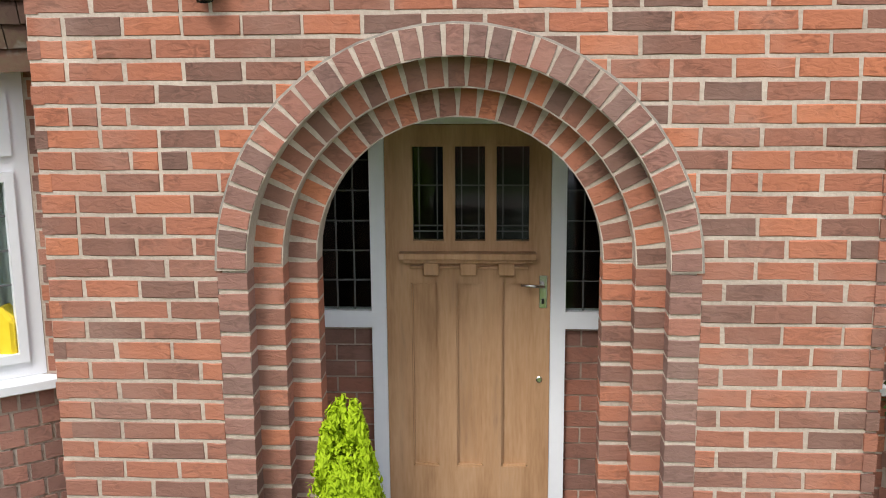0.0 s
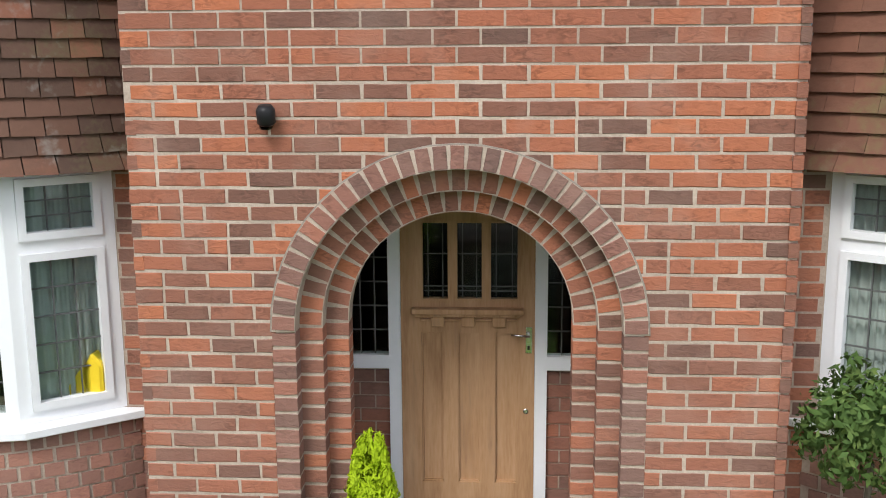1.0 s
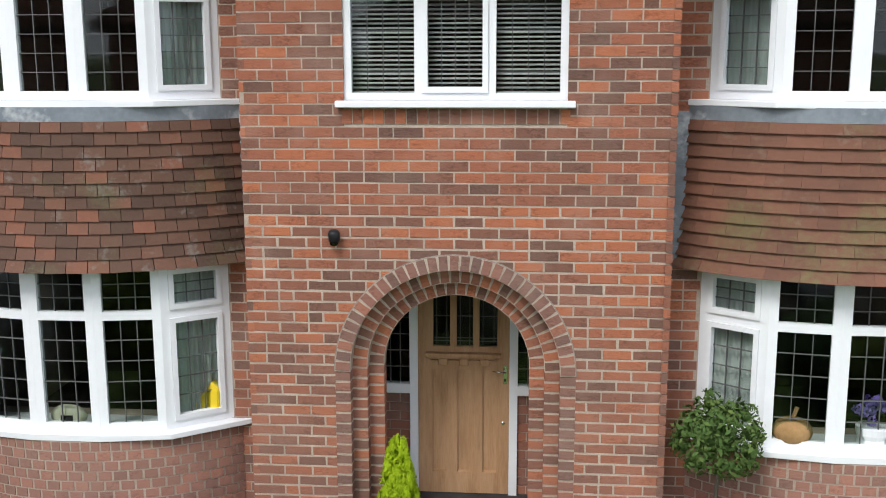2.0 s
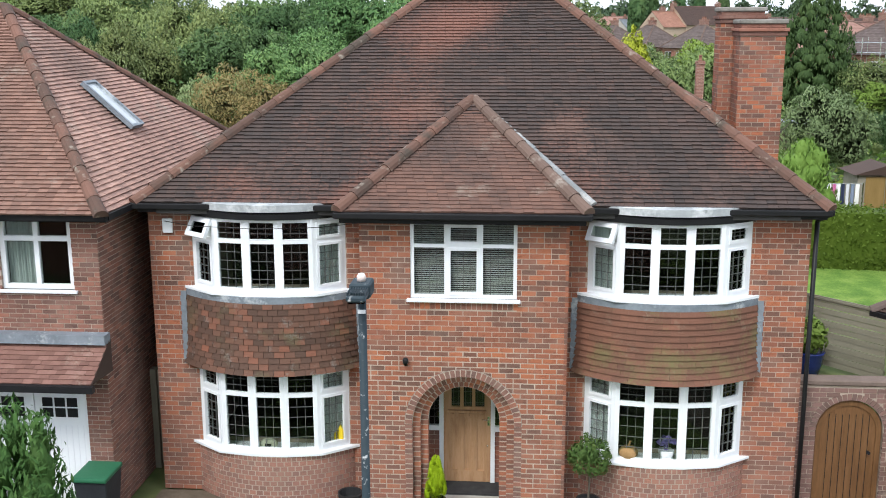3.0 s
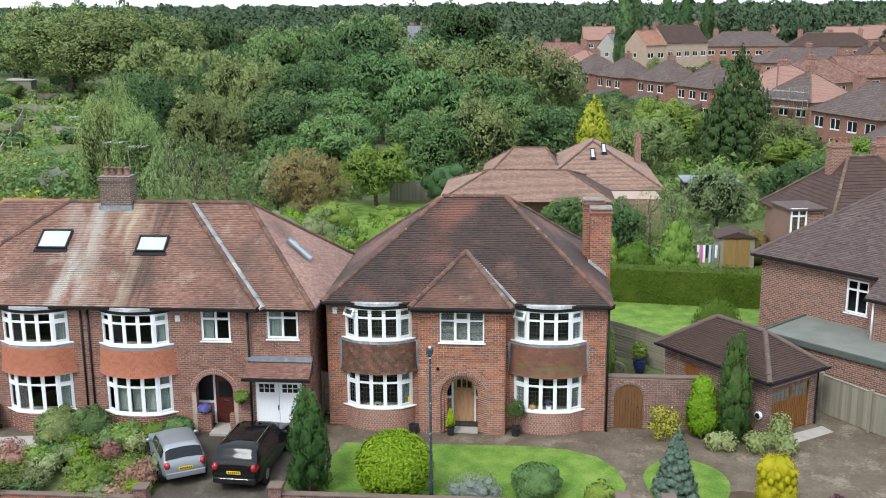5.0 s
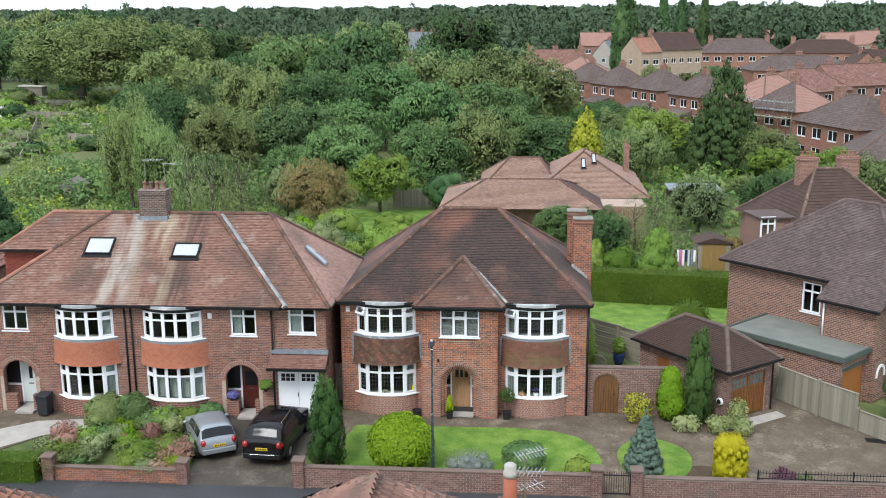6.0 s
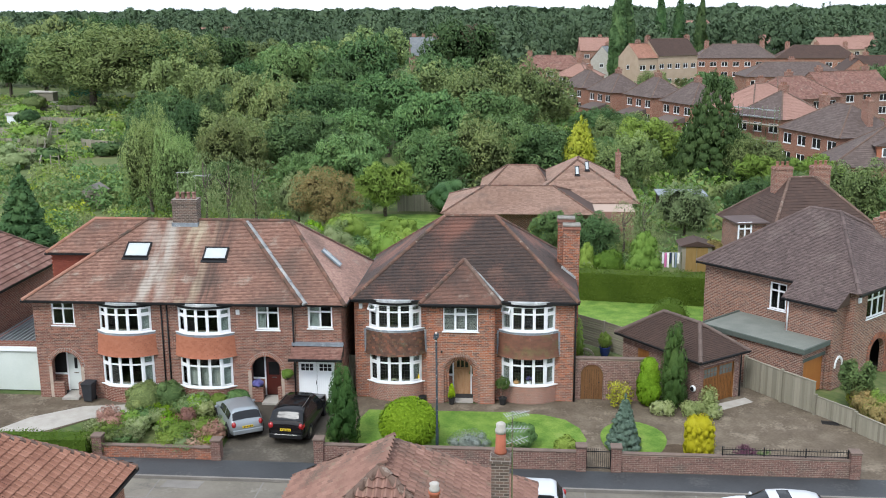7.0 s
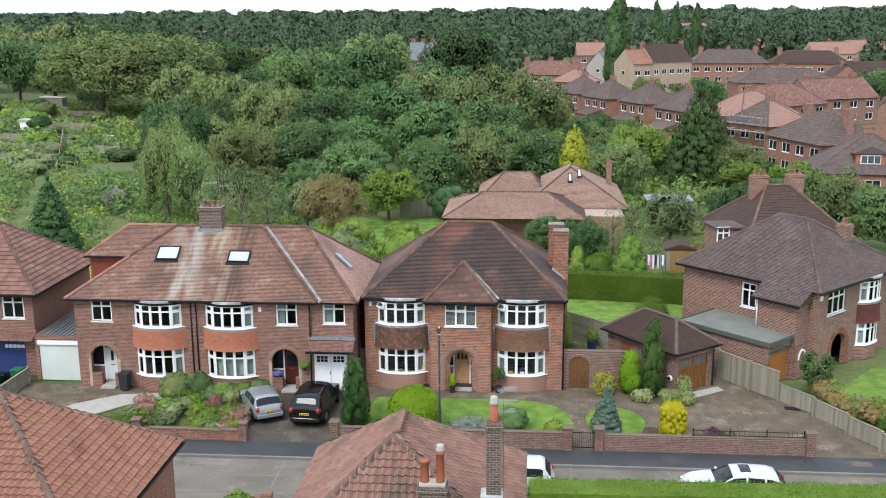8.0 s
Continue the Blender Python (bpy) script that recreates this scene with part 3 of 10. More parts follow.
def streak(mat, x0, width, tint, reach=(4.2, 0.35, 0.35), at=0.44, most=0.75):
    """A pale wash of lichen run down the slope round x0."""
    N, L = mat.node_tree.nodes, mat.node_tree.links
    bsdf = N["Principled BSDF"]
    base = bsdf.inputs["Base Color"].links[0].from_socket
    co, mp, sep, ns = N.new("ShaderNodeTexCoord"), N.new("ShaderNodeMapping"), N.new("ShaderNodeSeparateXYZ"), N.new("ShaderNodeTexNoise")
    mp.inputs["Scale"].default_value = reach
    L.new(co.outputs["Object"], mp.inputs["Vector"])
    L.new(mp.outputs[0], ns.inputs["Vector"])
    ns.inputs["Scale"].default_value, ns.inputs["Detail"].default_value = 1.0, 6.0
    L.new(co.outputs["Object"], sep.inputs[0])
    off, dist = N.new("ShaderNodeMath"), N.new("ShaderNodeMath")
    off.operation, dist.operation = "SUBTRACT", "ABSOLUTE"
    off.inputs[1].default_value = x0
    L.new(sep.outputs["X"], off.inputs[0])
    L.new(off.outputs[0], dist.inputs[0])
    near, spot, mul, mx = N.new("ShaderNodeMapRange"), N.new("ShaderNodeMapRange"), N.new("ShaderNodeMath"), N.new("ShaderNodeMix")
    near.inputs["From Min"].default_value, near.inputs["From Max"].default_value = width, width * 0.25
    L.new(dist.outputs[0], near.inputs["Value"])
    spot.inputs["From Min"].default_value, spot.inputs["From Max"].default_value, spot.inputs["To Max"].default_value = at, at + 0.2, most
    L.new(ns.outputs["Fac"], spot.inputs["Value"])
    mul.operation = "MULTIPLY"
    L.new(near.outputs[0], mul.inputs[0])
    L.new(spot.outputs[0], mul.inputs[1])
    mx.data_type = "RGBA"
    L.new(mul.outputs[0], mx.inputs["Factor"])
    L.new(base, mx.inputs["A"])
    mx.inputs["B"].default_value = (*tint, 1)
    L.new(mx.outputs["Result"], bsdf.inputs["Base Color"])


streak(M_TILE_SEMI, -16.1, 1.5, (0.4, 0.38, 0.33), (1.5, 0.4, 0.4), 0.4)
streak(M_TILE_SEMI, -14.3, 1.3, (0.4, 0.35, 0.25), (1.8, 0.4, 0.4), 0.42)
streak(M_TILE_SEMI, -12.9, 0.9, (0.07, 0.05, 0.042), at=0.4)

L_WOODS = leafage("distant_leaves", (0.018, 0.036, 0.02), (0.06, 0.1, 0.055), (0.14, 0.2, 0.11), scale=0.035)
L_WILLOW = leafage("willow_leaves", (0.065, 0.115, 0.042), (0.165, 0.245, 0.092), (0.28, 0.37, 0.15), lift=1.35)
L_PALE = leafage("pale_yellow_green_leaves", (0.06, 0.1, 0.038), (0.165, 0.235, 0.088), (0.3, 0.37, 0.14))
L_BEECH = leafage("copper_beech_leaves", (0.05, 0.035, 0.028), (0.11, 0.075, 0.055), (0.18, 0.12, 0.085))
L_HEDGE = leafage("hedge_leaves", (0.034, 0.085, 0.016), (0.095, 0.19, 0.032), (0.18, 0.305, 0.06), lift=0.88)
L_BIRCH = leafage("birch_leaves", (0.08, 0.13, 0.055), (0.16, 0.23, 0.1), (0.27, 0.345, 0.18), lift=1.15)
M_BRICK_BAY = rustic_brick("pinkish_brick", [(0.17, 0.105, 0.088), (0.24, 0.13, 0.1), (0.3, 0.15, 0.112), (0.34, 0.165, 0.122), (0.42, 0.185, 0.125)])
L_THUJA = leafage("thuja_sprays", (0.012, 0.036, 0.012), (0.045, 0.105, 0.03), (0.11, 0.2, 0.06))
L_CONIFER = leafage("conifer_sprays", (0.018, 0.05, 0.018), (0.055, 0.118, 0.042), (0.13, 0.22, 0.08))
L_GOLD = leafage("bright_golden_needles", (0.26, 0.31, 0.02), (0.5, 0.53, 0.04), (0.68, 0.68, 0.09))

# ---- ground ----
BREAKS = (-1.0, -6.6, -8.45)


def gz(y):
    """The height of the ground: level at the houses, falling to the road."""
    if y >= -1.0:
        return 0.0
    if y >= -6.6:
        return -0.38 * (-1.0 - y) / 5.6
    if y >= -8.45:
        return -0.40
    return -0.52


def sheet(name, plan, lift, material, label, category, thick=0.06):
    """A level or sloping surface with a plan outline, laid on the ground."""
    bm = bmesh.new()
    bm.faces.new([bm.verts.new((x, y, 0)) for x, y in plan])
    for b in BREAKS[:2]:
        bmesh.ops.bisect_plane(bm, geom=bm.verts[:] + bm.edges[:] + bm.faces[:], plane_co=(0, b, 0), plane_no=(0, 1, 0))
    for v in bm.verts:
        v.co.z = gz(v.co.y) + lift
    ret = bmesh.ops.extrude_face_region(bm, geom=bm.faces[:])
    for v in [g for g in ret["geom"] if isinstance(g, bmesh.types.BMVert)]:
        v.co.z -= thick
    ob = part(name, bm, material, None)
    return tagged(ob, label, category, kind="structure")


def oval(cx, cy, rx, ry, n=40, wobble=0.0, k=2.0):
    out = []
    for i in range(n):
        t = math.tau * i / n
        c, s = math.cos(t), math.sin(t)
        w = 1 + wobble * math.sin(3 * t + 1) + wobble * 0.6 * math.sin(5 * t)
        out.append((cx + rx * w * math.copysign(abs(c) ** (2 / k), c), cy + ry * w * math.copysign(abs(s) ** (2 / k), s)))
    return out


gv, gf = [], []
ys = [-2500, -400, -60, -30, -12.8, -8.4501, -8.45, -6.6, -4, -1, 3, 10, 25, 60, 140, 400, 1200, 4500]
xs = [-4000, -800, -200, -60, -25, -10, 0, 10, 25, 60, 200, 800, 4000]
for y in ys:
    for x in xs:
        gv.append((x, y, gz(y) - 0.04))
w = len(xs)
gf = [(j * w + i, j * w + i + 1, (j + 1) * w + i + 1, (j + 1) * w + i) for j in range(len(ys) - 1) for i in range(w - 1)]
ground = tagged(raw("ground", gv, gf, M_EARTH, None), "green and brown garden ground running out to the horizon", "ground", kind="structure")

sheet("road", [(-300, -12.4), (300, -12.4), (300, -8.62), (-300, -8.62)], 0.0, M_CONCRETE, "patched pale concrete road surface with worn joints", "road")
sheet("pavement", [(-300, -8.44), (300, -8.44), (300, -6.75), (-300, -6.75)], 0.005, M_ASPHALT, "dark asphalt pavement with a repaired strip", "pavement", 0.2)
sheet("far_pavement", [(-300, -13.9), (300, -13.9), (300, -12.52), (-300, -12.52)], 0.12, M_CONCRETE, "pale concrete pavement across the road", "pavement", 0.3)
for nm, y0, y1 in (("kerb", -8.58, -8.452), ("far_kerb", -12.55, -12.4)):
    k = sheet(nm, [(-300, y0), (300, y0), (300, y1), (-300, y1)], 0.12 if y0 < -9 else 0.125, M_KERB, "worn pale stone kerb along the road", "kerb", 0.25)
for k in range(-12, 14):
    x = 4.7 * k + 1.2
    sheet("road_joint", [(x, -12.38), (x + 0.07, -12.38), (x + 0.07, -8.63), (x, -8.63)], 0.005, M_KERB, "worn sealed joint across the concrete road", "road joint")
sheet("road_seam", [(-70, -10.45), (70, -10.45), (70, -10.39), (-70, -10.39)], 0.006, M_KERB, "worn sealed joint along the concrete road", "road joint")
sheet("road_patch", [(-12.6, -9.4), (-10.9, -9.45), (-10.8, -8.75), (-12.5, -8.7)], 0.007, M_KERB, "pale repaired patch in the road", "road patch")
sheet("cover_plate", [(19.6, -7.75), (20.5, -7.75), (20.5, -7.2), (19.6, -7.2)], 0.012, M_DRIVE, "small grey cover plate in the pavement", "cover plate")
drive = sheet("driveway", [(-5.6, -6.77), (17.9, -6.77), (22.9, -6.77), (17.9, -0.3), (16.2, 4.6), (5.2, 4.6), (5.2, 0.6), (1.75, 0.6), (1.75, 0.02), (-1.75, 0.02), (-1.75, 0.6), (-5.6, 0.6)], 0.0, M_DRIVE, "worn brown concrete driveway and front path", "driveway")
sheet("drain_grate", [(17.75, -1.45), (18.55, -1.6), (18.6, -1.2), (17.8, -1.05)], 0.012, M_BLACK, "dark iron drain grate in the drive", "drain grate")
sheet("soil_bed", oval(10.5, -4.75, 1.1, 0.75, wobble=0.08), 0.014, surface("bare_soil", [(0.05, 0.035, 0.022), (0.1, 0.07, 0.045)], scale=2, fine=14, rough=1.0, bump=0.8, depth=0.03), "bare brown soil round the golden conifer", "flower bed")
sheet("neighbour_driveway", [(-10.9, -6.77), (-6.3, -6.77), (-6.3, -0.4), (-10.9, -0.4)], 0.0, M_WETDRIVE, "dark stained drive under two parked cars", "driveway")
sheet("west_driveway", [(-25.4, -6.77), (-22.2, -6.77), (-16.6, -1.0), (-16.6, -0.4), (-25.4, -0.2)], 0.0, M_DRIVE, "brown block drive before a garage", "driveway")
sheet("grey_path", [(-23.6, -6.4), (-21.2, -6.4), (-20.4, -4.6), (-18.6, -3.0), (-16.4, -1.9), (-16.8, -1.2), (-19.4, -1.6), (-21.6, -3.0), (-22.9, -4.8)], 0.012, M_STONE, "pale grey curved garden path", "path")
LAWN = [(-3.9, -6.3), (5.0, -6.3), (6.0, -5.2), (6.25, -3.8), (5.95, -2.6), (5.3, -1.75), (4.2, -1.25), (2.6, -1.05), (-4.6, -1.15), (-4.9, -2.2), (-5.0, -6.3)]
sheet("front_lawn", LAWN, 0.02, M_LAWN, "mown green front lawn with a curved edge", "lawn")
sheet("round_lawn", oval(8.45, -3.6, 1.55, 1.9, wobble=0.02), 0.02, M_LAWN, "small oval lawn under a blue spruce", "lawn")
sheet("back_lawn", [(6.0, 10.5), (16.2, 11.5), (16.0, 21.6), (6.0, 21.6)], 0.03, M_LAWN, "bright green back lawn before a tall hedge", "lawn")
sheet("rear_lawn", [(-16, 30), (3, 30), (3, 50), (-16, 50)], 0.02, M_LAWN, "rough green back garden lawn", "lawn")
sheet("east_lawn", [(22.4, -6.0), (40, -6.0), (40, 5.5), (24.5, 5.5), (20.6, 0.5)], 0.02, M_LAWN, "neighbouring green front lawn", "lawn")


# ---- the house ----
house = thing("detached_house", "two-storey red brick house with tile-hung bays and hipped roof", "house")
WX0, WX1, WY = -5.55, 5.74, 0.65
PX = 1.73
AX, AZ = -0.005, 1.65
RINGS = [(0.872, 0.998, 0.0), (0.745, 0.872, 0.11), (0.618, 0.745, 0.22)]
BL, BH = 0.242, 0.09


def arc(r, a0, a1, n=24, cx=AX, cz=AZ):
    return [(cx + r * math.cos(a0 + (a1 - a0) * i / n), cz + r * math.sin(a0 + (a1 - a0) * i / n)) for i in range(n + 1)]


# projecting centre: mortar body, with the arch and the window cut out of it
CW = (-0.885, 0.885, 3.89, 5.2)
body = bmesh.new()
R0 = RINGS[0][1]
prism(body, [(-PX, 0), (AX - R0, 0)] + arc(R0, math.pi, 0) + [(AX + R0, 0), (PX, 0), (PX, 2.9), (-PX, 2.9)], 0.004, 0.28)
porch_wall = part("front_wall", body, M_MORTAR, house)
part("upper_front_wall", wall(bmesh.new(), -PX, PX, 0.004, 0.28, 2.9, 5.34, [CW]), M_MORTAR, house)
for a in (-PX, PX - 0.25):
    part("return_wall", boxes((a, a + 0.25, 0.28, WY + 0.28, 0, 5.34)), M_MORTAR, house)


def arch_hole(z):
    if z < AZ:
        return (AX - R0, AX + R0)
    # the cut bricks run in under the outer ring
    z += 0.05
    if z < AZ + R0 - 0.02:
        h = math.sqrt(R0 * R0 - (z - AZ) ** 2) - 0.02
        return (AX - h, AX + h)
    return None


front = courses(-PX, PX, 0.0, 5.31, BL, BH, [arch_hole, (CW[0], CW[1], CW[2] - 0.2, CW[3] + 0.2)], joint=0.0135)
side_l = courses(-WY - 0.012, 0.0, 0.0, 5.31, BL, BH, joint=0.017, phase=1)
near = sorted(front, key=lambda b: (abs((b[2] + b[3]) / 2 - 1.62), b[0]))
chosen = near[:300]
rest = Heap()
for m in brick_blocks(near[300:], 0.0, 0.06):
    rest.box(m)
for s in (-1, 1):
    turn = pose(s * PX, 0, 0, 0, 0, 90 * s)
    for m in brick_blocks([(a + WY if s > 0 else a, b + WY if s > 0 else b, c, d) for a, b, c, d in side_l], -0.004, 0.05):
        rest.box(turn @ m)
rest.make("upper_brickwork", M_BRICK, porch_wall, kind="stuff")
brick_rows = chosen

# the three stepped brick rings of the arch and their jambs
arch_parts = []
for (ri, ro, y0) in RINGS:
    bm = bmesh.new()
    back = arc(ro, math.pi, 0) + arc(ri, 0, math.pi)
    prism(bm, back, y0 + 0.003 if y0 else -0.007, y0 + 0.135)
    for s in (-1, 1):
        a, b = sorted((AX + s * ri, AX + s * ro))
        box(bm, a, b, y0 + 0.006, y0 + 0.135, 0, AZ)
    ring = part("arch_ring", bm, M_MORTAR, house, "stepped ring of brick on edge")
    n = round(math.pi * (ri + ro) / 2 / 0.088)
    blocks = []
    for k in range(n):
        t = math.pi * (k + 0.5) / n
        r = (ri + ro) / 2
        blocks.append(pose(AX + r * math.cos(t), y0 + 0.065 - (0.012 if y0 == 0 else 0), AZ + r * math.sin(t), 0, -math.degrees(t), 0) @ pose(0, 0, 0, 0, random.uniform(-1, 1), 0)
                      @ Matrix.Diagonal((ro - ri - 0.004, 0.132, math.pi * r / n - 0.014, 1)))
    rows = int(AZ / BH)
    for k in range(rows):
        for s in (-1, 1):
            r = (ri + ro) / 2
            blocks.append(pose(AX + s * r, y0 + 0.065, (k + 0.5) * AZ / rows) @ Matrix.Diagonal((ro - ri + 0.004, 0.13, AZ / rows - 0.016, 1)))
    arch_parts.append((ring, blocks))


# weathered mortar fillet along the back of the outer ring
bm = bmesh.new()
prism(bm, arc(1.007, math.pi, 0) + arc(0.993, 0, math.pi), -0.006, 0.05)
part("arch_fillet", bm, surface("weathered_fillet", [(0.16, 0.14, 0.12), (0.34, 0.3, 0.25)], scale=4, fine=40, rough=0.95, bump=0.5), house, "grey mortar fillet over the arch")

# porch: side walls, ceiling, floor
PW, PD = 0.8, 1.14
for s in (-1, 1):
    a, b = sorted((s * PW, s * (PW + 0.2)))
    part("porch_side_wall", boxes((a, b, 0.355, PD + 0.05, 0, 2.7)), M_BRICK_FAR, house)
part("porch_ceiling", boxes((-PW, PW, 0.355, PD + 0.2, 2.36, 2.46)), M_WHITE, house)
part("porch_step", bevelled(boxes((-0.617, 0.617, 0.05, 0.62, 0.0, 0.07)), 0.008), M_STONE, house, "worn pale stone step")
part("porch_floor", boxes((-0.8, 0.8, 0.62, PD + 0.1, 0.0, 0.1)), surface("black_mat", [(0.02, 0.02, 0.022), (0.05, 0.05, 0.05)], scale=6, fine=60, rough=0.95), house, "dark door mat and tiled porch floor")

# door screen: white posts, sidelights over brick panels
bm = bmesh.new()
for s in (-1, 1):
    for a, b, c, d in ((0.43, 0.508, 0.1, 2.3), (0.508, 0.8, 1.1, 1.19), (0.785, 0.8, 1.19, 2.3)):
        x0, x1 = sorted((s * a, s * b))
        box(bm, x0, x1, PD - 0.04, PD + 0.05, c, d)
box(bm, -0.43, 0.43, PD - 0.04, PD + 0.05, 2.17, 2.3)
screen = part("door_frame", bm, M_WHITE, house, "white painted door frame with sidelights")
for s in (-1, 1):
    x0, x1 = sorted((s * 0.508, s * 0.785))
    part("pane", boxes((x0, x1, PD, PD + 0.008, 1.19, 2.3)), M_GLASS, screen, "dark leaded sidelight").visible_shadow = False
    part("leading", cames(bmesh.new(), x0, x1, 1.19, 2.3, 3, 7, PD - 0.004, PD + 0.012), M_CAME, screen)
    panel = part("brick_panel", boxes((x0 - 0.01, x1 + 0.02, PD + 0.004, PD + 0.12, 0.1, 1.1)), M_MORTAR, house)
    h = Heap()
    for m in brick_blocks(courses(x0 - 0.01, x1 + 0.02, 0.1, 1.1, 0.2, BH), PD - 0.004, PD + 0.05):
        h.box(m)
    h.make("brickwork", M_BRICK, panel, kind="stuff")

# the oak door
DZ0, DZ1, DW = 0.11, 2.165, 0.428
PANELS = [(-0.297, -0.158), (-0.062, 0.08), (0.176, 0.316)]
GLASS = [(-0.285, -0.125), (-0.065, 0.09), (0.148, 0.316)]
bm = bmesh.new()
wall(bm, -DW, DW, PD - 0.03, PD + 0.02, DZ0, DZ1, [(a, b, 0.323, 1.341) for a, b in PANELS] + [(a, b, 1.566, 2.055) for a, b in GLASS])
door = part("front_door", bm, M_OAK, house, "bare oak panelled front door, closed")
for a, b in PANELS:
    part("panel", boxes((a, b, PD + 0.002, PD + 0.018, 0.323, 1.341)), M_OAK, door)
    bm = bmesh.new()
    for x0, x1, z0, z1 in ((a, a + 0.008, 0.323, 1.341), (b - 0.008, b, 0.323, 1.341), (a, b, 0.323, 0.331), (a, b, 1.333, 1.341)):
        box(bm, x0, x1, PD - 0.016, PD + 0.002, z0, z1)
    part("moulding", bm, M_OAK, door)
for a, b in GLASS:
    part("pane", boxes((a, b, PD - 0.006, PD, 1.566, 2.055)), M_GLASS, door, "leaded door light")
    bm = boxes((a, b, PD - 0.014, PD - 0.007, 1.61, 1.616), (a, b, PD - 0.014, PD - 0.007, 1.64, 1.646), (a, b, PD - 0.014, PD - 0.007, 1.85, 1.856),
               (a + 0.03, a + 0.036, PD - 0.014, PD - 0.007, 1.566, 2.055), (b - 0.036, b - 0.03, PD - 0.014, PD - 0.007, 1.566, 2.055))
    part("leading", bm, M_CAME, door)
    bm = bmesh.new()
    for x0, x1, z0, z1 in ((a - 0.012, a, 1.555, 2.066), (b, b + 0.012, 1.555, 2.066), (a, b, 1.554, 1.566), (a, b, 2.055, 2.067)):
        box(bm, x0, x1, PD - 0.037, PD - 0.03, z0, z1)
    part("glazing_bead", bm, M_OAK, door)
part("shelf", bevelled(boxes((-0.355, 0.355, PD - 0.105, PD - 0.03, 1.478, 1.512), (-0.335, 0.335, PD - 0.08, PD - 0.03, 1.455, 1.477), (-0.3, 0.315, PD - 0.05, PD - 0.03, 1.42, 1.435)), 0.004), M_OAK, door, "moulded drip shelf")
for c in (-0.19, 0.005, 0.2):
    part("dentil", bevelled(boxes((c - 0.042, c + 0.042, PD - 0.075, PD - 0.03, 1.39, 1.455)), 0.005), M_OAK, door)
part("lock_plate", bevelled(boxes((0.37, 0.412, PD - 0.038, PD - 0.03, 1.21, 1.385)), 0.003), M_CHROME, door, "chrome lock plate")
bm = bmesh.new()
rod(bm, (0.39, PD - 0.03, 1.335), (0.39, PD - 0.085, 1.335), 0.009)
rod(bm, (0.395, PD - 0.08, 1.335), (0.275, PD - 0.08, 1.342), 0.009, r2=0.007)
part("handle", bm, M_CHROME, door, "chrome lever handle", smooth=True)
part("keyhole", boxes((0.383, 0.397, PD - 0.041, PD - 0.037, 1.235, 1.262)), M_BLACK, door)
part("lower_lock", lathe(bmesh.new(), [(0.017, 0), (0.017, 0.006), (0.012, 0.009)], 12, pose(0.375, PD - 0.03, 0.82, 90)), M_CHROME, door, "small round lock")


def window_unit(parent, m, w, h, cols, transom, lead=(3, 6), lead_top=3, open_light=(), sill=True, depth=0.07, name="window", rail=0.06, casements=(), leaded=True, label="white plastic window"):
    """A window w by h with its outer face at y = 0 of m. cols: column edges as parts of the width; transom: its height as a part of h; casements: columns that open."""
    bm = bmesh.new()
    edges = [w * c for c in cols]
    half = rail / 2
    zt = h * transom
    last = len(edges) - 1
    xs = [q for i, e in enumerate(edges) for q in ((e, e + rail) if i == 0 else (e - rail, e) if i == last else (e - half, e + half))]
    zs = [0, rail, zt - half, zt + half, h - rail, h] if 0 < transom < 1 else [0, rail, h - rail, h]
    lattice(bm, xs, zs, lambda i, j: i % 2 == 0 or j % 2 == 0, 0, depth, m)
    frame_ob = part(name, bm, M_WHITE, parent, label)
    for i in range(last):
        for top in range(len(zs) // 2 - 1):
            a, b, z0, z1 = xs[2 * i + 1], xs[2 * i + 2], zs[2 * top + 1], zs[2 * top + 2]
            top = bool(top)
            if (i, top) in open_light:
                hinge = m @ pose(0, -0.02, z1, -28)
                hh, g = z1 - z0, 0.05
                part("open_vent", sash(bmesh.new(), a - 0.03, b + 0.03, -hh - 0.03, 0.03, 0.08, -0.03, 0.03, hinge), M_WHITE, frame_ob, "top light standing open")
                part("pane", boxes((a + g, b - g, -0.004, 0.004, -hh + g, -g), m=hinge), M_GLASS, frame_ob).visible_shadow = False
                continue
            if i in casements:
                part("casement", sash(bmesh.new(), a + 0.001, b - 0.001, z0 + 0.001, z1 - 0.001, 0.045, -0.018, depth - 0.02, m), M_WHITE, frame_ob)
                a, b, z0, z1 = a + 0.045, b - 0.045, z0 + 0.045, z1 - 0.045
            p = part("pane", boxes((a, b, depth * 0.5, depth * 0.5 + 0.006, z0, z1), m=m), M_GLASS, frame_ob)
            p.visible_shadow = False
            if leaded:
                part("leading", cames(bmesh.new(), a, b, z0, z1, lead[0], lead_top if top else lead[1], depth * 0.5 - 0.006, depth * 0.5 + 0.012, m), M_CAME, frame_ob)
    if sill:
        part("sill", bevelled(boxes((-0.06, w + 0.06, -0.11, depth, -0.055, 0.0), m=m), 0.008), M_WHITE, frame_ob)
    return frame_ob


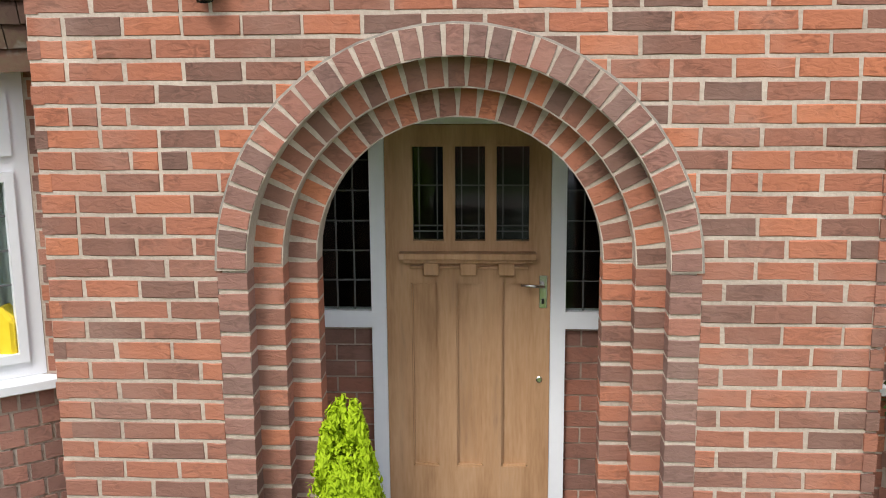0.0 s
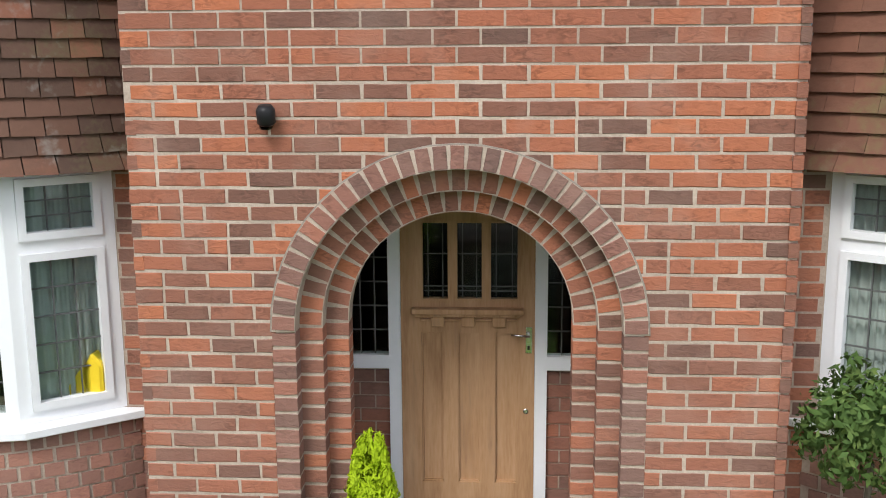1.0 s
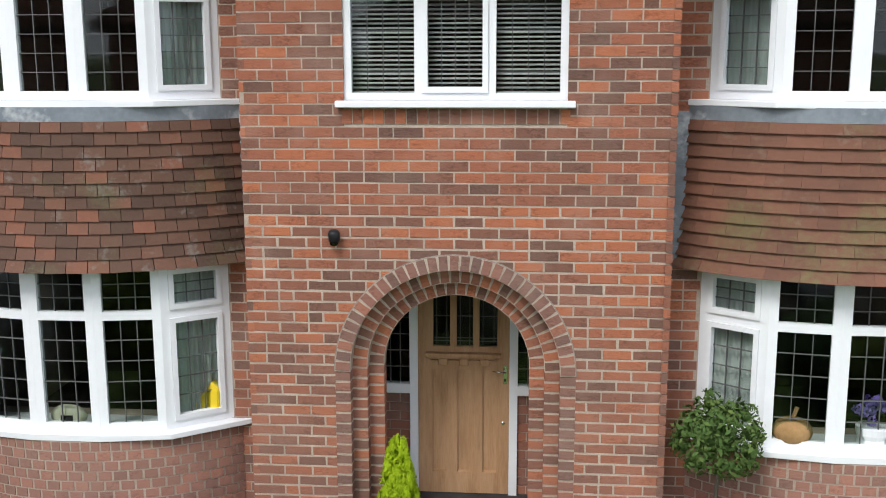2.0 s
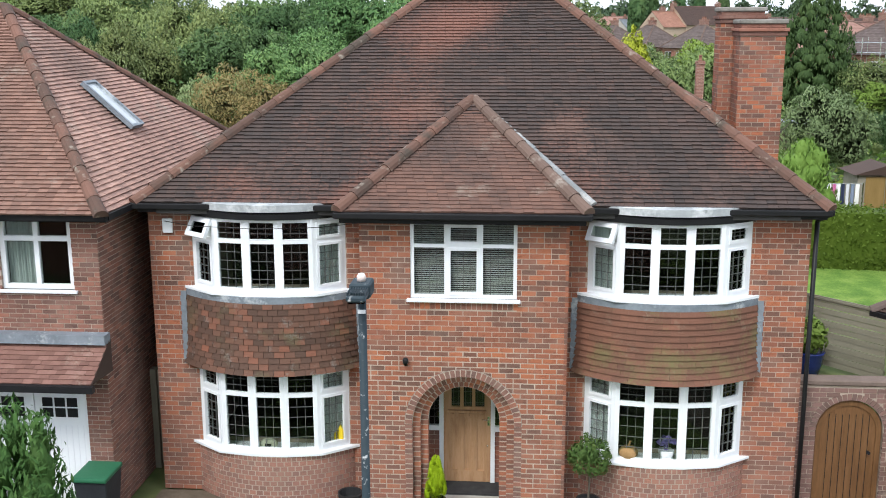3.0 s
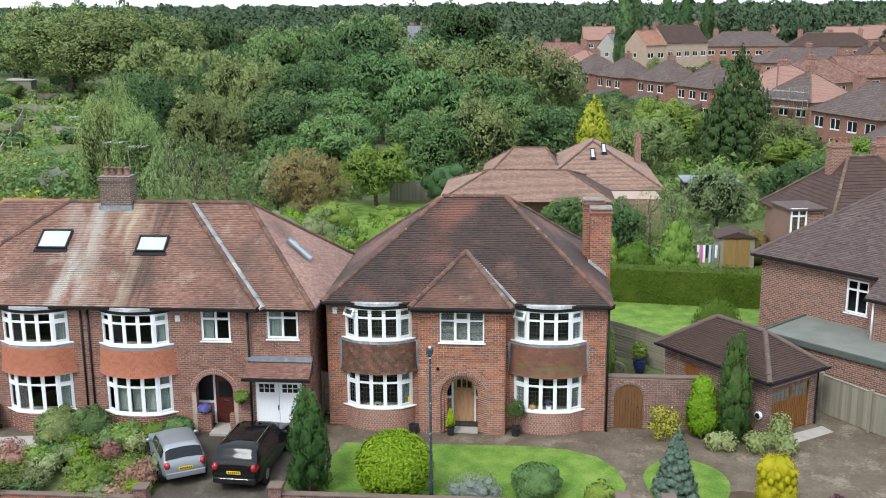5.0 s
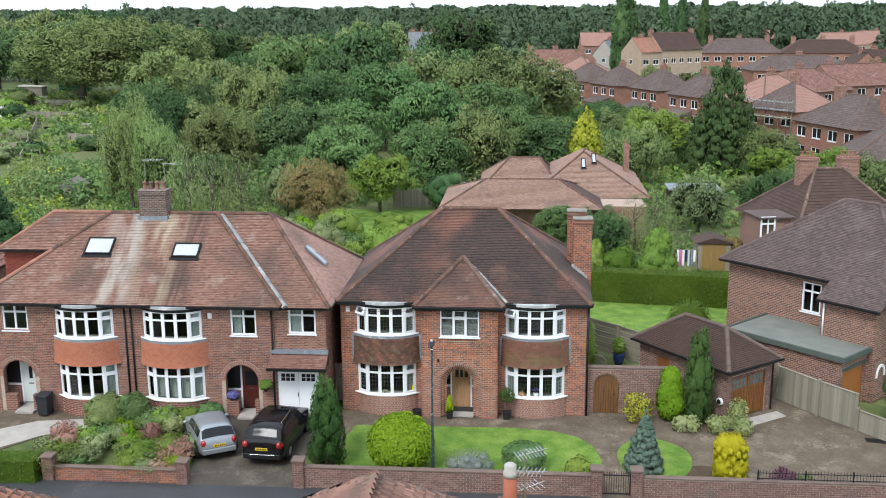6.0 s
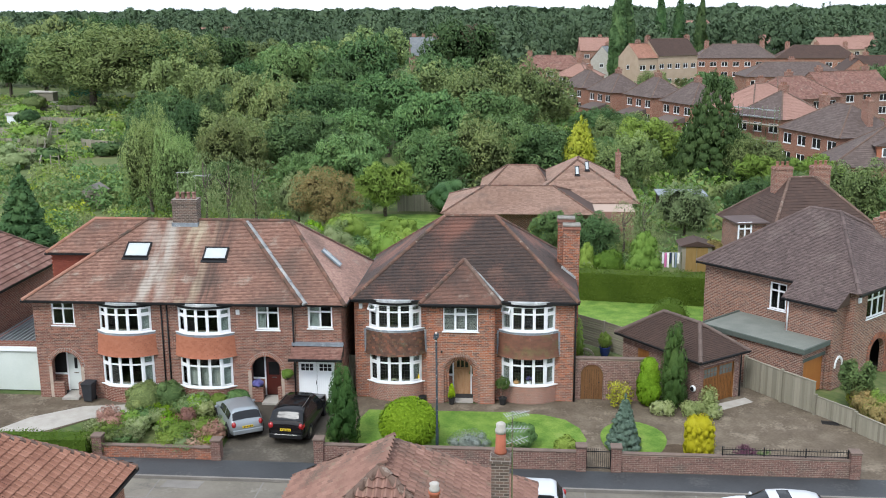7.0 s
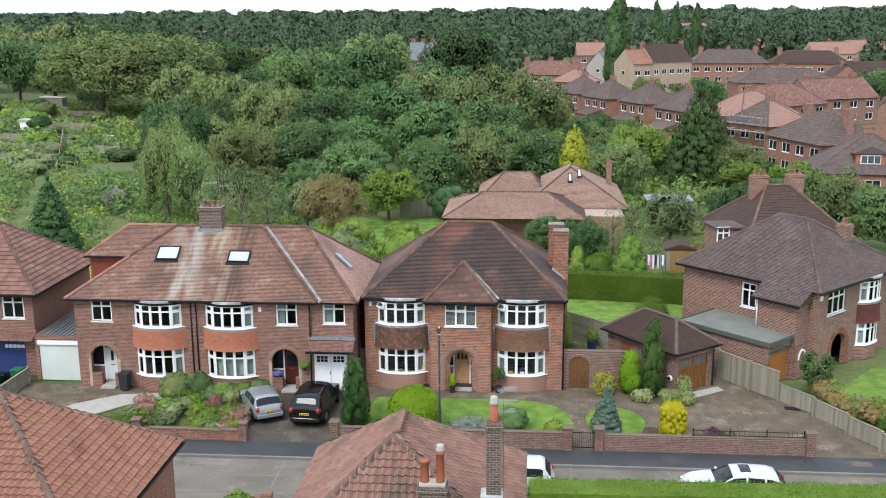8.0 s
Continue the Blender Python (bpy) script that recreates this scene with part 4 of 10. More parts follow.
# centre window over the door
window_unit(house, pose(CW[0], 0.03, CW[2]), CW[1] - CW[0], CW[3] - CW[2], [0, 0.335, 0.665, 1], 0.68, lead=(4, 5), lead_top=3, casements=(1,), leaded=True)
sold = Heap()
for k in range(21):
    sold.box(pose(CW[0] - 0.02 + 0.0865 * (k + 0.5), 0.025, CW[2] - 0.125) @ Matrix.Diagonal((0.075, 0.06, 0.115, 1)))
sold.make("soldier_course", M_BRICK, porch_wall, kind="stuff")
bm = bmesh.new()
for k in range(34):
    z = CW[2] + 0.06 + k * 0.036
    box(bm, CW[0] + 0.05, CW[1] - 0.05, -0.012, 0.012, z, z + 0.003, m=pose(0, 0.16, 0) @ pose(0, 0, z, 35) @ pose(0, 0, -z))
part("blind", bm, M_BLIND, house, "white slatted blind behind the window")

# main walls beside the projection: mortar body with brick faces
BAYS = (-3.43, 3.43)
faces = Heap()
for x0, x1, c in ((WX0, -PX, BAYS[0]), (PX, WX1, BAYS[1])):
    holes = [(c - 1.28, c + 1.28, 0.93, 2.5), (c - 1.28, c + 1.28, 3.85, 5.2)]
    main_wall = part("main_wall", wall(bmesh.new(), x0, x1, WY + 0.004, WY + 0.28, 0, 5.34, holes), M_MORTAR, house)
    covered = [(c - 1.36, c + 1.36, 0, 5.4)]
    for m in brick_blocks(courses(x0, x1, 0.0, 5.31, BL, BH, covered, joint=0.0135, phase=1), WY, WY + 0.06):
        faces.box(m)
for x0, x1 in ((WX0, WX0 + 0.28), (WX1 - 0.28, WX1)):
    part("side_wall", boxes((x0, x1, WY + 0.28, 9.6, 0, 5.34)), M_MORTAR, house)
part("back_wall", boxes((WX0 + 0.28, WX1 - 0.28, 9.32, 9.6, 0, 5.34)), M_MORTAR, house)
faces.make("wall_brickwork", M_BRICK, main_wall, kind="stuff")
east = Heap()
for m in brick_blocks(courses(WY + 0.01, 9.6, 0.0, 5.31, BL, BH, joint=0.017), -0.004, 0.05):
    east.box(pose(WX1, 0, 0, 0, 0, 90) @ m)
    east.box(pose(WX0, 0, 0, 0, 0, -90) @ pose(-10.25, 0, 0) @ m)
east.make("side_brickwork", M_BRICK, main_wall, kind="stuff")
# Unseen floors, ceiling and partitions, coloured near-black to stand for unlit rooms.
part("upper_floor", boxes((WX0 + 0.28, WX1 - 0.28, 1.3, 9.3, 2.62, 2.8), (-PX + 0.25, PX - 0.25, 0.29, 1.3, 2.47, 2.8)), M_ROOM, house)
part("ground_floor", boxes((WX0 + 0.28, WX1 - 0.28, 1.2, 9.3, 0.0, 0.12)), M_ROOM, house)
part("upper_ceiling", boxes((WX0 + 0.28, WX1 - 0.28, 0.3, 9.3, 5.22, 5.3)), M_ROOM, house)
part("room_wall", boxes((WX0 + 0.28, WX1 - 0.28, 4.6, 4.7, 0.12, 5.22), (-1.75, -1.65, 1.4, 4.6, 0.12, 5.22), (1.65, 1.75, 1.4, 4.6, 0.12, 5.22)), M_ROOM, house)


def bow(half, reach, s):
    """A point of a bow-fronted bay, s from -1 to 1, and its outward direction in degrees."""
    r = (half * half + reach * reach) / (2 * reach)
    t = s * math.asin(half / r)
    return (r * math.sin(t), -(r * math.cos(t) - (r - reach)), math.degrees(t))


BAY_PLAN = [(-1.35, 0.0), (-0.85, -0.37), (-0.285, -0.47), (0.285, -0.47), (0.85, -0.37), (1.35, 0.0)]
bay_tiles = []


def curtain(parent, a, b, z0, z1, material=M_CURTAIN, label="pale gathered curtain"):
    (ax, ay), (bx, by) = a, b
    n = 40
    v, f = [], []
    d = Vector((by - ay, ax - bx)).normalized()
    for i in range(n + 1):
        t = i / n
        o = 0.025 * math.sin(i * 1.5) + 0.012 * math.sin(i * 0.7)
        x, y = ax + (bx - ax) * t + d.x * o, ay + (by - ay) * t + d.y * o
        v += [(x, y, z0), (x, y, z1)]
        if i:
            f.append((2 * i - 2, 2 * i, 2 * i + 1, 2 * i - 1))
    return raw("curtain", v, f, material, parent, label, smooth=True)


def bay(parent, c, wy, levels, bases=True, leaded=True, vent=(), apron_mat=M_TILE_HUNG, name="bay", pieces=False, lead=(3, 5), scale=1.0, brick=None, curtains=True):
    """A two-storey bow bay before a wall at wy. levels: lower sill, lower head, upper sill, upper head."""
    z_ls, z_lh, z_us, z_uh = levels
    plan = [(c + x * scale, wy + y) for x, y in BAY_PLAN]
    for lower, (z0, z1) in ((True, (z_ls, z_lh)), (False, (z_us, z_uh))):
        bm = bmesh.new()
        for i, ((ax, ay), (bx, by)) in enumerate(zip(plan, plan[1:])):
            w = math.hypot(bx - ax, by - ay)
            m = Matrix.Translation((ax, ay, z0)) @ pose(0, 0, 0, 0, 0, math.degrees(math.atan2(by - ay, bx - ax)))
            side = i in (0, 4)
            opened = [(0, True)] if (side and i == 0 and not lower and vent) else []
            window_unit(parent, m, w, z1 - z0, [0, 1], 0.69, lead=(3, lead[1]), lead_top=3, open_light=opened, sill=False, casements=(0,) if side else (), name="bay_window", leaded=leaded, rail=0.075,
                        label="white plastic bay light with leaded glass" if leaded else "white plastic bay light")
        out = [(c + (p[0] - c) * 1.08 + 0, p[1] - 0.09) for p in plan]
        out[0], out[-1] = (c - 1.53 * scale, wy - 0.005), (c + 1.53 * scale, wy - 0.005)
        bm = bmesh.new()
        slab(bm, out[::-1] if False else out, z0 - 0.055, z0 - 0.002)
        part("bay_sill", bevelled(bm, 0.006), M_WHITE, parent, "white curved window sill")
    # curved brick base
    if bases:
        n = 28
        bm = bmesh.new()
        ring = [bow(1.42 * scale, 0.56, -1 + 2 * i / n) for i in range(n + 1)]
        slab(bm, [(c + x, wy + y - 0.002) for x, y, _ in ring] + [(c + 1.3 * scale, wy + 0.1), (c - 1.3 * scale, wy + 0.1)], 0, z_ls - 0.06)
        base = part("bay_base", bm, M_MORTAR if brick is None else brick, parent)
        if brick is None:
            h = Heap()
            rows = int((z_ls - 0.06) / BH)
            arc_len = 2 * 1.53 * scale
            for r in range(rows):
                top_row = r == rows - 1
                size = 0.125 if not top_row else 0.085
                n = int(arc_len / size)
                for k in range(n):
                    s = -1 + 2 * (k + 0.5 + (0.5 if r % 2 else 0) * 0.9) / n
                    if s > 1:
                        continue
                    x, y, t = bow(1.42 * scale, 0.56, s)
                    h.box(pose(c + x, wy + y + 0.018, (r + 0.5) * (z_ls - 0.06) / rows, 0, 0, t) @ Matrix.Diagonal((size - 0.015, 0.05, (z_ls - 0.06) / rows - 0.015, 1)))
            h.make("bay_brickwork", M_BRICK_BAY, base, kind="stuff")
    # tile-hung apron, flared at the foot
    za, zb = z_lh - 0.04, z_us - 0.15
    n = 28
    v, f = [], []
    prof = [(0.0, 1.6, 0.70), (0.12, 1.56, 0.655), (0.35, 1.53, 0.61), (1.0, 1.5, 0.585)]

    def shape(t):
        for (t0, h0, r0), (t1, h1, r1) in zip(prof, prof[1:]):
            if t <= t1 + 1e-6:
                k = (t - t0) / (t1 - t0)
                return (h0 + (h1 - h0) * k) * scale, r0 + (r1 - r0) * k
        return prof[-1][1] * scale, prof[-1][2]

    steps = [0.0, 0.06, 0.12, 0.25, 0.35, 0.7, 1.0]
    for t in steps:
        half, reach = shape(t)
        for i in range(n + 1):
            x, y, _ = bow(half - 0.02, reach - 0.02, -1 + 2 * i / n)
            v.append((c + x, wy + y, za + (zb - za) * t))
    for j in range(len(steps) - 1):
        for i in range(n):
            f.append((j * (n + 1) + i, j * (n + 1) + i + 1, (j + 1) * (n + 1) + i + 1, (j + 1) * (n + 1) + i))
    base = len(v)
    v += [(c - 1.3 * scale, wy, za), (c + 1.3 * scale, wy, za)]
    f.append(tuple([base + 1, base] + list(range(n + 1))[::1]))
    apron = raw("bay_apron", v, f, M_TILE_DARK, parent, "tile-hung apron between the bay windows")
    rows = max(6, round((zb - za) / 0.105))
    course_width = 0.26 if apron_mat is M_TILE_HUNG_RED else 0.168
    proud = 0.034 if apron_mat is M_TILE_HUNG_RED else 0.024
    placed = []
    for r in range(rows):
        t0, t1 = r / rows, min(1.0, (r + 1.2) / rows)
        h0, r0 = shape(t0)
        h1, r1 = shape(t1)
        count = round(2 * 1.67 * h0 / 1.6 / course_width)
        for k in range(-1, count):
            a, b = (k + (0.5 if r % 2 else 0)) / count, (k + 1 + (0.5 if r % 2 else 0)) / count
            a, b = max(a, 0), min(b, 1)
            if b - a < 0.2 / count:
                continue
            gap_ = 0.0003 if apron_mat is M_TILE_HUNG_RED else 0.001
            sa, sb = -1 + 2 * (a + gap_), -1 + 2 * (b - gap_)
            j = random.uniform(-0.004, 0.004) * (0.4 if apron_mat is M_TILE_HUNG_RED else 1)
            q = []
            for s, hh, rr, z, o in ((sa, h0, r0, za + (zb - za) * t0 + j, proud + j), (sb, h0, r0, za + (zb - za) * t0 - j, proud - j * 0.5), (sb, h1, r1, za + (zb - za) * t1, 0.003), (sa, h1, r1, za + (zb - za) * t1, 0.003)):
                x, y, ang = bow(hh, rr, s)
                q.append((c + x + o * math.sin(radians(ang)), wy + y - o * math.cos(radians(ang)), z))
            for s, hh, rr, z in ((sa, h0, r0, za + (zb - za) * t0 + j), (sb, h0, r0, za + (zb - za) * t0 - j)):
                x, y, ang = bow(hh, rr, s)
                q.append((c + x, wy + y, z))
            placed.append(q)
    FACES = [(0, 1, 2, 3), (4, 5, 1, 0), (4, 0, 3), (5, 2, 1)]
    if pieces:
        bay_tiles.append((apron, placed, FACES, apron_mat))
    else:
        h = Heap()
        for q in placed:
            h.add(q, FACES)
        h.make("hung_tiles", apron_mat, apron, kind="stuff")
    # lead strip under the upper sill, lead roof and gutter over the bay
    n = 24
    for nm, half, reach, z0, z1, mat in (("lead_flashing", 1.515, 0.595, zb - 0.02, z_us - 0.05, M_LEAD), ("bay_gutter", 1.45, 0.58, z_uh - 0.01, z_uh + 0.1, M_BLACK), ("bay_roof", 1.44, 0.62, z_uh + 0.13, z_uh + 0.25, M_LEAD_PALE)):
        bm = bmesh.new()
        ring = [bow(half * scale, reach, -1 + 2 * i / n) for i in range(n + 1)]
        slab(bm, [(c + x, wy + y) for x, y, _ in ring] + [(c + 1.3 * scale, wy + (0.05 if nm != "bay_roof" else 0.5)), (c - 1.3 * scale, wy + (0.05 if nm != "bay_roof" else 0.5))], z0, z1)
        part(nm, bm, mat, parent, {"lead_flashing": "grey lead flashing strip", "bay_gutter": "black gutter along the bay", "bay_roof": "silvery lead bay roof"}[nm])
    if curtains:
        for lower in (True, False):
            z0, z1 = (z_ls + 0.05, z_lh - 0.02) if lower else (z_us + 0.05, z_uh - 0.02)
            curtain(parent, (plan[0][0] + 0.1, plan[0][1] + 0.06), (plan[1][0] + 0.02, plan[1][1] + 0.12), z0, z1)
            curtain(parent, (plan[4][0] - 0.02, plan[4][1] + 0.12), (plan[5][0] - 0.1, plan[5][1] + 0.06), z0, z1)
    return apron


LEVELS = (0.98, 2.5, 3.88, 5.17)
bay(house, BAYS[0], WY, LEVELS, vent=(0,), pieces=True)
bay(house, BAYS[1], WY, LEVELS, vent=(0,), pieces=True, apron_mat=M_TILE_HUNG_RED)

# lead soakers where the aprons meet the walls
for c in BAYS:
    for s in (-1, 1):
        for k in range(15):
            z = 2.44 + 0.088 * k
            x = c + s * (1.56 + 0.01 * (k % 2))
            part("lead_soaker", boxes((x - 0.05, x + 0.05, WY - 0.02 - 0.008 * (k % 2), WY - 0.002, z, z + 0.1)), M_LEAD, house, "stepped grey lead flashing")


def hip_roof(parent, x0, x1, y0, y1, z, ridge, tile, gauge=0.1, width=0.165, slopes="fblr", thick=0.036, under=M_TILE_DARK, name="roof", base=True, ridge_mat=M_RIDGE, ridge_r=0.11, other=None, roll=0.0):
    """A hipped roof: eaves corners and the two ridge ends."""
    a, b = ridge
    c = [(x0, y0, z), (x1, y0, z), (x1, y1, z), (x0, y1, z)]
    along_x = abs(b[0] - a[0]) >= abs(b[1] - a[1])
    if along_x:
        sides = dict(f=[c[0], c[1], b, a], r=[c[1], c[2], b], b=[c[2], c[3], a, b], l=[c[3], c[0], a])
        faces = ((0, 1, 5, 4), (1, 2, 5), (2, 3, 4, 5), (3, 0, 4), (3, 2, 1, 0))
        hips = ((c[0], a), (c[1], b), (c[2], b), (c[3], a), (a, b))
    else:
        sides = dict(f=[c[0], c[1], a], r=[c[1], c[2], b, a], b=[c[2], c[3], b], l=[c[3], c[0], a, b])
        faces = ((0, 1, 4), (1, 2, 5, 4), (2, 3, 5), (3, 0, 4, 5), (3, 2, 1, 0))
        hips = ((c[0], a), (c[1], a), (c[2], b), (c[3], b), (a, b))
    bm = bmesh.new()
    vs = [bm.verts.new(p) for p in c] + [bm.verts.new(a), bm.verts.new(b)]
    for f in faces:
        bm.faces.new([vs[i] for i in f])
    roof = part(name, bm, under, parent, "hipped roof of plain clay tiles")
    h = Heap()
    for k in slopes:
        tile_slope(h, sides[k], gauge, width, thick, roll=roll)
    h.make("roof_tiles", tile, roof, kind="stuff")
    for k, mat in (other or {}).items():
        h = Heap()
        tile_slope(h, sides[k], gauge, width, thick)
        h.make("side_tiles", mat, roof, kind="stuff")
    r = Heap()
    for p, q in hips:
        ridge_tiles(r, p, q, r=ridge_r)
    r.make("ridge_tiles", ridge_mat, roof, kind="stuff")
    return roof


EZ = 5.4
RID = ((-1.15, 5.1, 8.86), (1.57, 5.1, 8.86))
hip_roof(house, -5.66, 5.93, 0.33, 9.87, EZ, RID, M_TILE, thick=0.034, slopes="flr")
# hipped roof over the centre
AP = (0.02, 2.62, 6.98)
C0, C1 = (-2.02, -0.34, EZ), (2.0, -0.34, EZ)
B0, B1 = (-2.02, 0.45, EZ), (2.0, 0.45, EZ)
raw("centre_roof", [C0, C1, AP, B0, B1], [(0, 1, 2), (1, 4, 2), (3, 0, 2), (0, 3, 4, 1)], M_TILE_DARK, house, "small hipped roof over the centre")
h = Heap()
tile_slope(h, [C0, C1, AP], lift=0.01)
tile_slope(h, [C1, B1, AP], lift=0.01)
tile_slope(h, [B0, C0, AP], lift=0.01)
h.make("centre_roof_tiles", M_TILE_CENTRE, house, kind="stuff")
for p, mat in ((C0, M_RIDGE), (C1, M_RIDGE_PALE)):
    h = Heap()
    ridge_tiles(h, p, AP, lift=0.05)
    h.make("centre_ridge_tiles", mat, house, kind="stuff")
h = Heap()
ridge_tiles(h, (B1[0] + 0.12, B1[1] - 0.1, EZ + 0.04), (AP[0] + 0.12, AP[1] - 0.02, AP[2] - 0.02), r=0.07, length=0.9, lift=0.02)
h.make("valley_lead", M_LEAD_WORN, house, "pale lead strip along the hip", kind="stuff")
# gutters and soffits
for x0, x1, y0, y1 in ((-5.68, -2.04, 0.24, 0.36), (2.02, 5.95, 0.24, 0.36), (-2.08, 2.06, -0.44, -0.32), (-2.1, -2.0, -0.4, 0.3), (1.98, 2.08, -0.4, 0.3), (5.9, 6.0, 0.3, 9.9), (-5.74, -5.64, 0.3, 9.9)):
    part("gutter", bevelled(boxes((x0, x1, y0, y1, EZ - 0.1, EZ - 0.005)), 0.012), M_BLACK, house, "black painted gutter")
for x0, x1, y0, y1, low in ((-5.62, -2.0, 0.36, 0.66, 0.17), (2.0, 5.9, 0.36, 0.66, 0.17), (-2.0, 1.98, -0.32, 0.02, 0.19), (5.74, 5.9, 0.66, 9.8, 0.17)):
    part("soffit", boxes((x0, x1, y0, y1, EZ - low, EZ - 0.06)), M_BLACK, house, "black soffit board")
bm = bmesh.new()
rod(bm, (WX1 + 0.07, 0.6, 0.02), (WX1 + 0.07, 0.6, EZ - 0.2), 0.04)
rod(bm, (WX1 + 0.07, 0.6, EZ - 0.22), (5.95, 0.3, EZ - 0.06), 0.04)
part("downpipe", bm, M_BLACK, house, "black rainwater pipe", smooth=True)

# chimney: a front stack against the flank and a taller one behind it
M_CAP = surface("pale_weathered_cap", [(0.12, 0.11, 0.095), (0.3, 0.28, 0.25)], scale=3, fine=20, rough=0.95, bump=0.4)
chim = part("chimney", boxes((5.25, 6.13, 4.93, 5.68, 0.0, 8.1)), M_MORTAR, house, "tall red brick chimney in two joined stacks")
rear = part("rear_stack", boxes((4.98, 5.86, 5.68, 6.3, 5.3, 8.35)), M_MORTAR, house, "taller brick stack behind")
for stack_, x0, x1, y0, y1, z1 in ((chim, 5.25, 6.13, 4.93, 5.68, 8.1), (rear, 4.98, 5.86, 5.68, 6.3, 8.35)):
    h = Heap()
    low = 0.0 if stack_ is chim else 5.4
    for turn, u0, u1, zz in ((pose(0, y0, 0), x0, x1, low), (pose(x0, 0, 0, 0, 0, -90), -y1, -y0, 5.4), (pose(x1, 0, 0, 0, 0, 90), y0, y1, low)):
        for m in brick_blocks(courses(u0, u1, zz, z1, BL, BH, joint=0.016), -0.008, 0.04):
            h.box(turn @ m)
    h.make("chimney_brickwork", M_BRICK, stack_, kind="stuff")
    for k, (o, a, b) in enumerate(((0.03, 0, 0.09), (0.06, 0.09, 0.16), (0.0, 0.16, 0.24))):
        part("oversailing_course", bevelled(boxes((x0 - o, x1 + o, y0 - o, y1 + o, z1 + a, z1 + b)), 0.01), M_BRICK_PAIR, stack_)
    part("chimney_cap", bevelled(boxes((x0 - 0.04, x1 + 0.04, y0 - 0.04, y1 + 0.04, z1 + 0.24, z1 + 0.33)), 0.02), M_CAP, stack_, "pale weathered chimney cap")
for k in range(9):
    x = 5.24 - 0.02 + 0.085 * k
    z = EZ + (5.93 - x) * 0.8 + 0.02
    part("step_flashing", boxes((x - 0.05, x + 0.05, 4.9, 4.925, z, z + 0.17)), M_LEAD_PALE, chim, "stepped lead flashing")

# alarm box and the small light on the brickwork
box_thing = thing("alarm_box", "white plastic alarm box on the brick wall", "alarm box", at=(-5.2, WY, 4.95))
part("casing", bevelled(boxes((-0.09, 0.09, -0.06, 0.0, -0.13, 0.13)), 0.02, 2), M_WHITE, box_thing)
lamp = thing("wall_sensor", "small black sensor lamp fixed to the brickwork", "sensor lamp", at=(-0.975, 0.0, 2.79))
part("bracket", bevelled(boxes((-0.03, 0.03, -0.02, 0.0, -0.04, 0.05)), 0.005), M_BLACK, lamp)
bm = bmesh.new()
lathe(bm, [(0.03, -0.05), (0.048, -0.035), (0.05, 0.03), (0.035, 0.055)], 14, pose(0, -0.06, 0.01, 12))
part("housing", bm, M_BLACK, lamp, smooth=True)
part("lens", lathe(bmesh.new(), [(0.012, -0.012), (0.034, -0.006), (0.034, 0.012)], 12, pose(0, -0.065, -0.045, 14)), M_GLASS, lamp)


# things on the window boards
radio = thing("radio", "small cream oval clock on the window board", "clock", at=(-3.48, 0.3, 0.985))
bm = bmesh.new()
bmesh.ops.create_uvsphere(bm, u_segments=18, v_segments=10, radius=1.0, matrix=Matrix.Translation((0, 0, 0.1)) @ Matrix.Diagonal((0.17, 0.06, 0.105, 1)))
part("casing", bm, surface("cream_plastic", [(0.5, 0.48, 0.36), (0.58, 0.56, 0.44)], scale=4, fine=20, rough=0.4), radio, smooth=True)
part("display", boxes((-0.05, 0.06, -0.066, -0.055, 0.06, 0.12)), M_BLACK, radio)
M_YELLOW_PLASTIC = surface("yellow_plastic", [(0.7, 0.5, 0.02), (0.8, 0.6, 0.04)], scale=4, fine=20, rough=0.4)
duster = thing("yellow_bag", "bright yellow bag on the window board", "bag", at=(-2.33, 0.62, 0.985))
bm = bmesh.new()
prism(bm, [(-0.1, 0), (0.14, 0), (0.14, 0.28), (0.08, 0.36), (0.0, 0.22), (-0.08, 0.16)], -0.06, 0.06)
part("bag", bevelled(bm, 0.015), M_YELLOW_PLASTIC, duster)
bottle = thing("bottle", "small brown and yellow bottle on the window board", "bottle", at=(-2.5, 0.6, 0.985))
part("body", lathe(bmesh.new(), [(0.035, 0), (0.037, 0.16), (0.015, 0.22), (0.015, 0.27)], 12), surface("amber_bottle", [(0.35, 0.25, 0.04), (0.45, 0.33, 0.06)], scale=5, fine=20, rough=0.3), bottle, smooth=True)
orchid = thing("potted_orchid", "purple orchid in a white ribbed pot on the window board", "potted plant", at=(3.48, 0.3, 0.985))
part("pot", lathe(bmesh.new(), [(0.09, 0), (0.12, 0.05), (0.115, 0.1), (0.13, 0.14), (0.135, 0.2), (0.12, 0.2)], 20), M_WHITE, orchid, "white ribbed pot")
basket_t = thing("wicker_pumpkin", "round tan wicker ornament on the window board", "ornament", at=(2.84, 0.35, 0.985))
bm = bmesh.new()
bmesh.ops.create_uvsphere(bm, u_segments=20, v_segments=10, radius=1.0, matrix=Matrix.Translation((0, 0, 0.12)) @ Matrix.Diagonal((0.17, 0.15, 0.125, 1)))
part("body", bm, surface("tan_wicker", [(0.26, 0.15, 0.06), (0.4, 0.25, 0.11)], scale=6, fine=40, rough=0.9, bump=0.6), basket_t, smooth=True)
bm = bmesh.new()
rod(bm, (0, 0, 0.23), (0.03, 0, 0.33), 0.018, 7)
part("stalk", bm, M_OAK, basket_t)
cable = thing("telephone_cable", "thin dark cable strung along under the eaves", "cable", at=(0, 0, 0))
bm = bmesh.new()
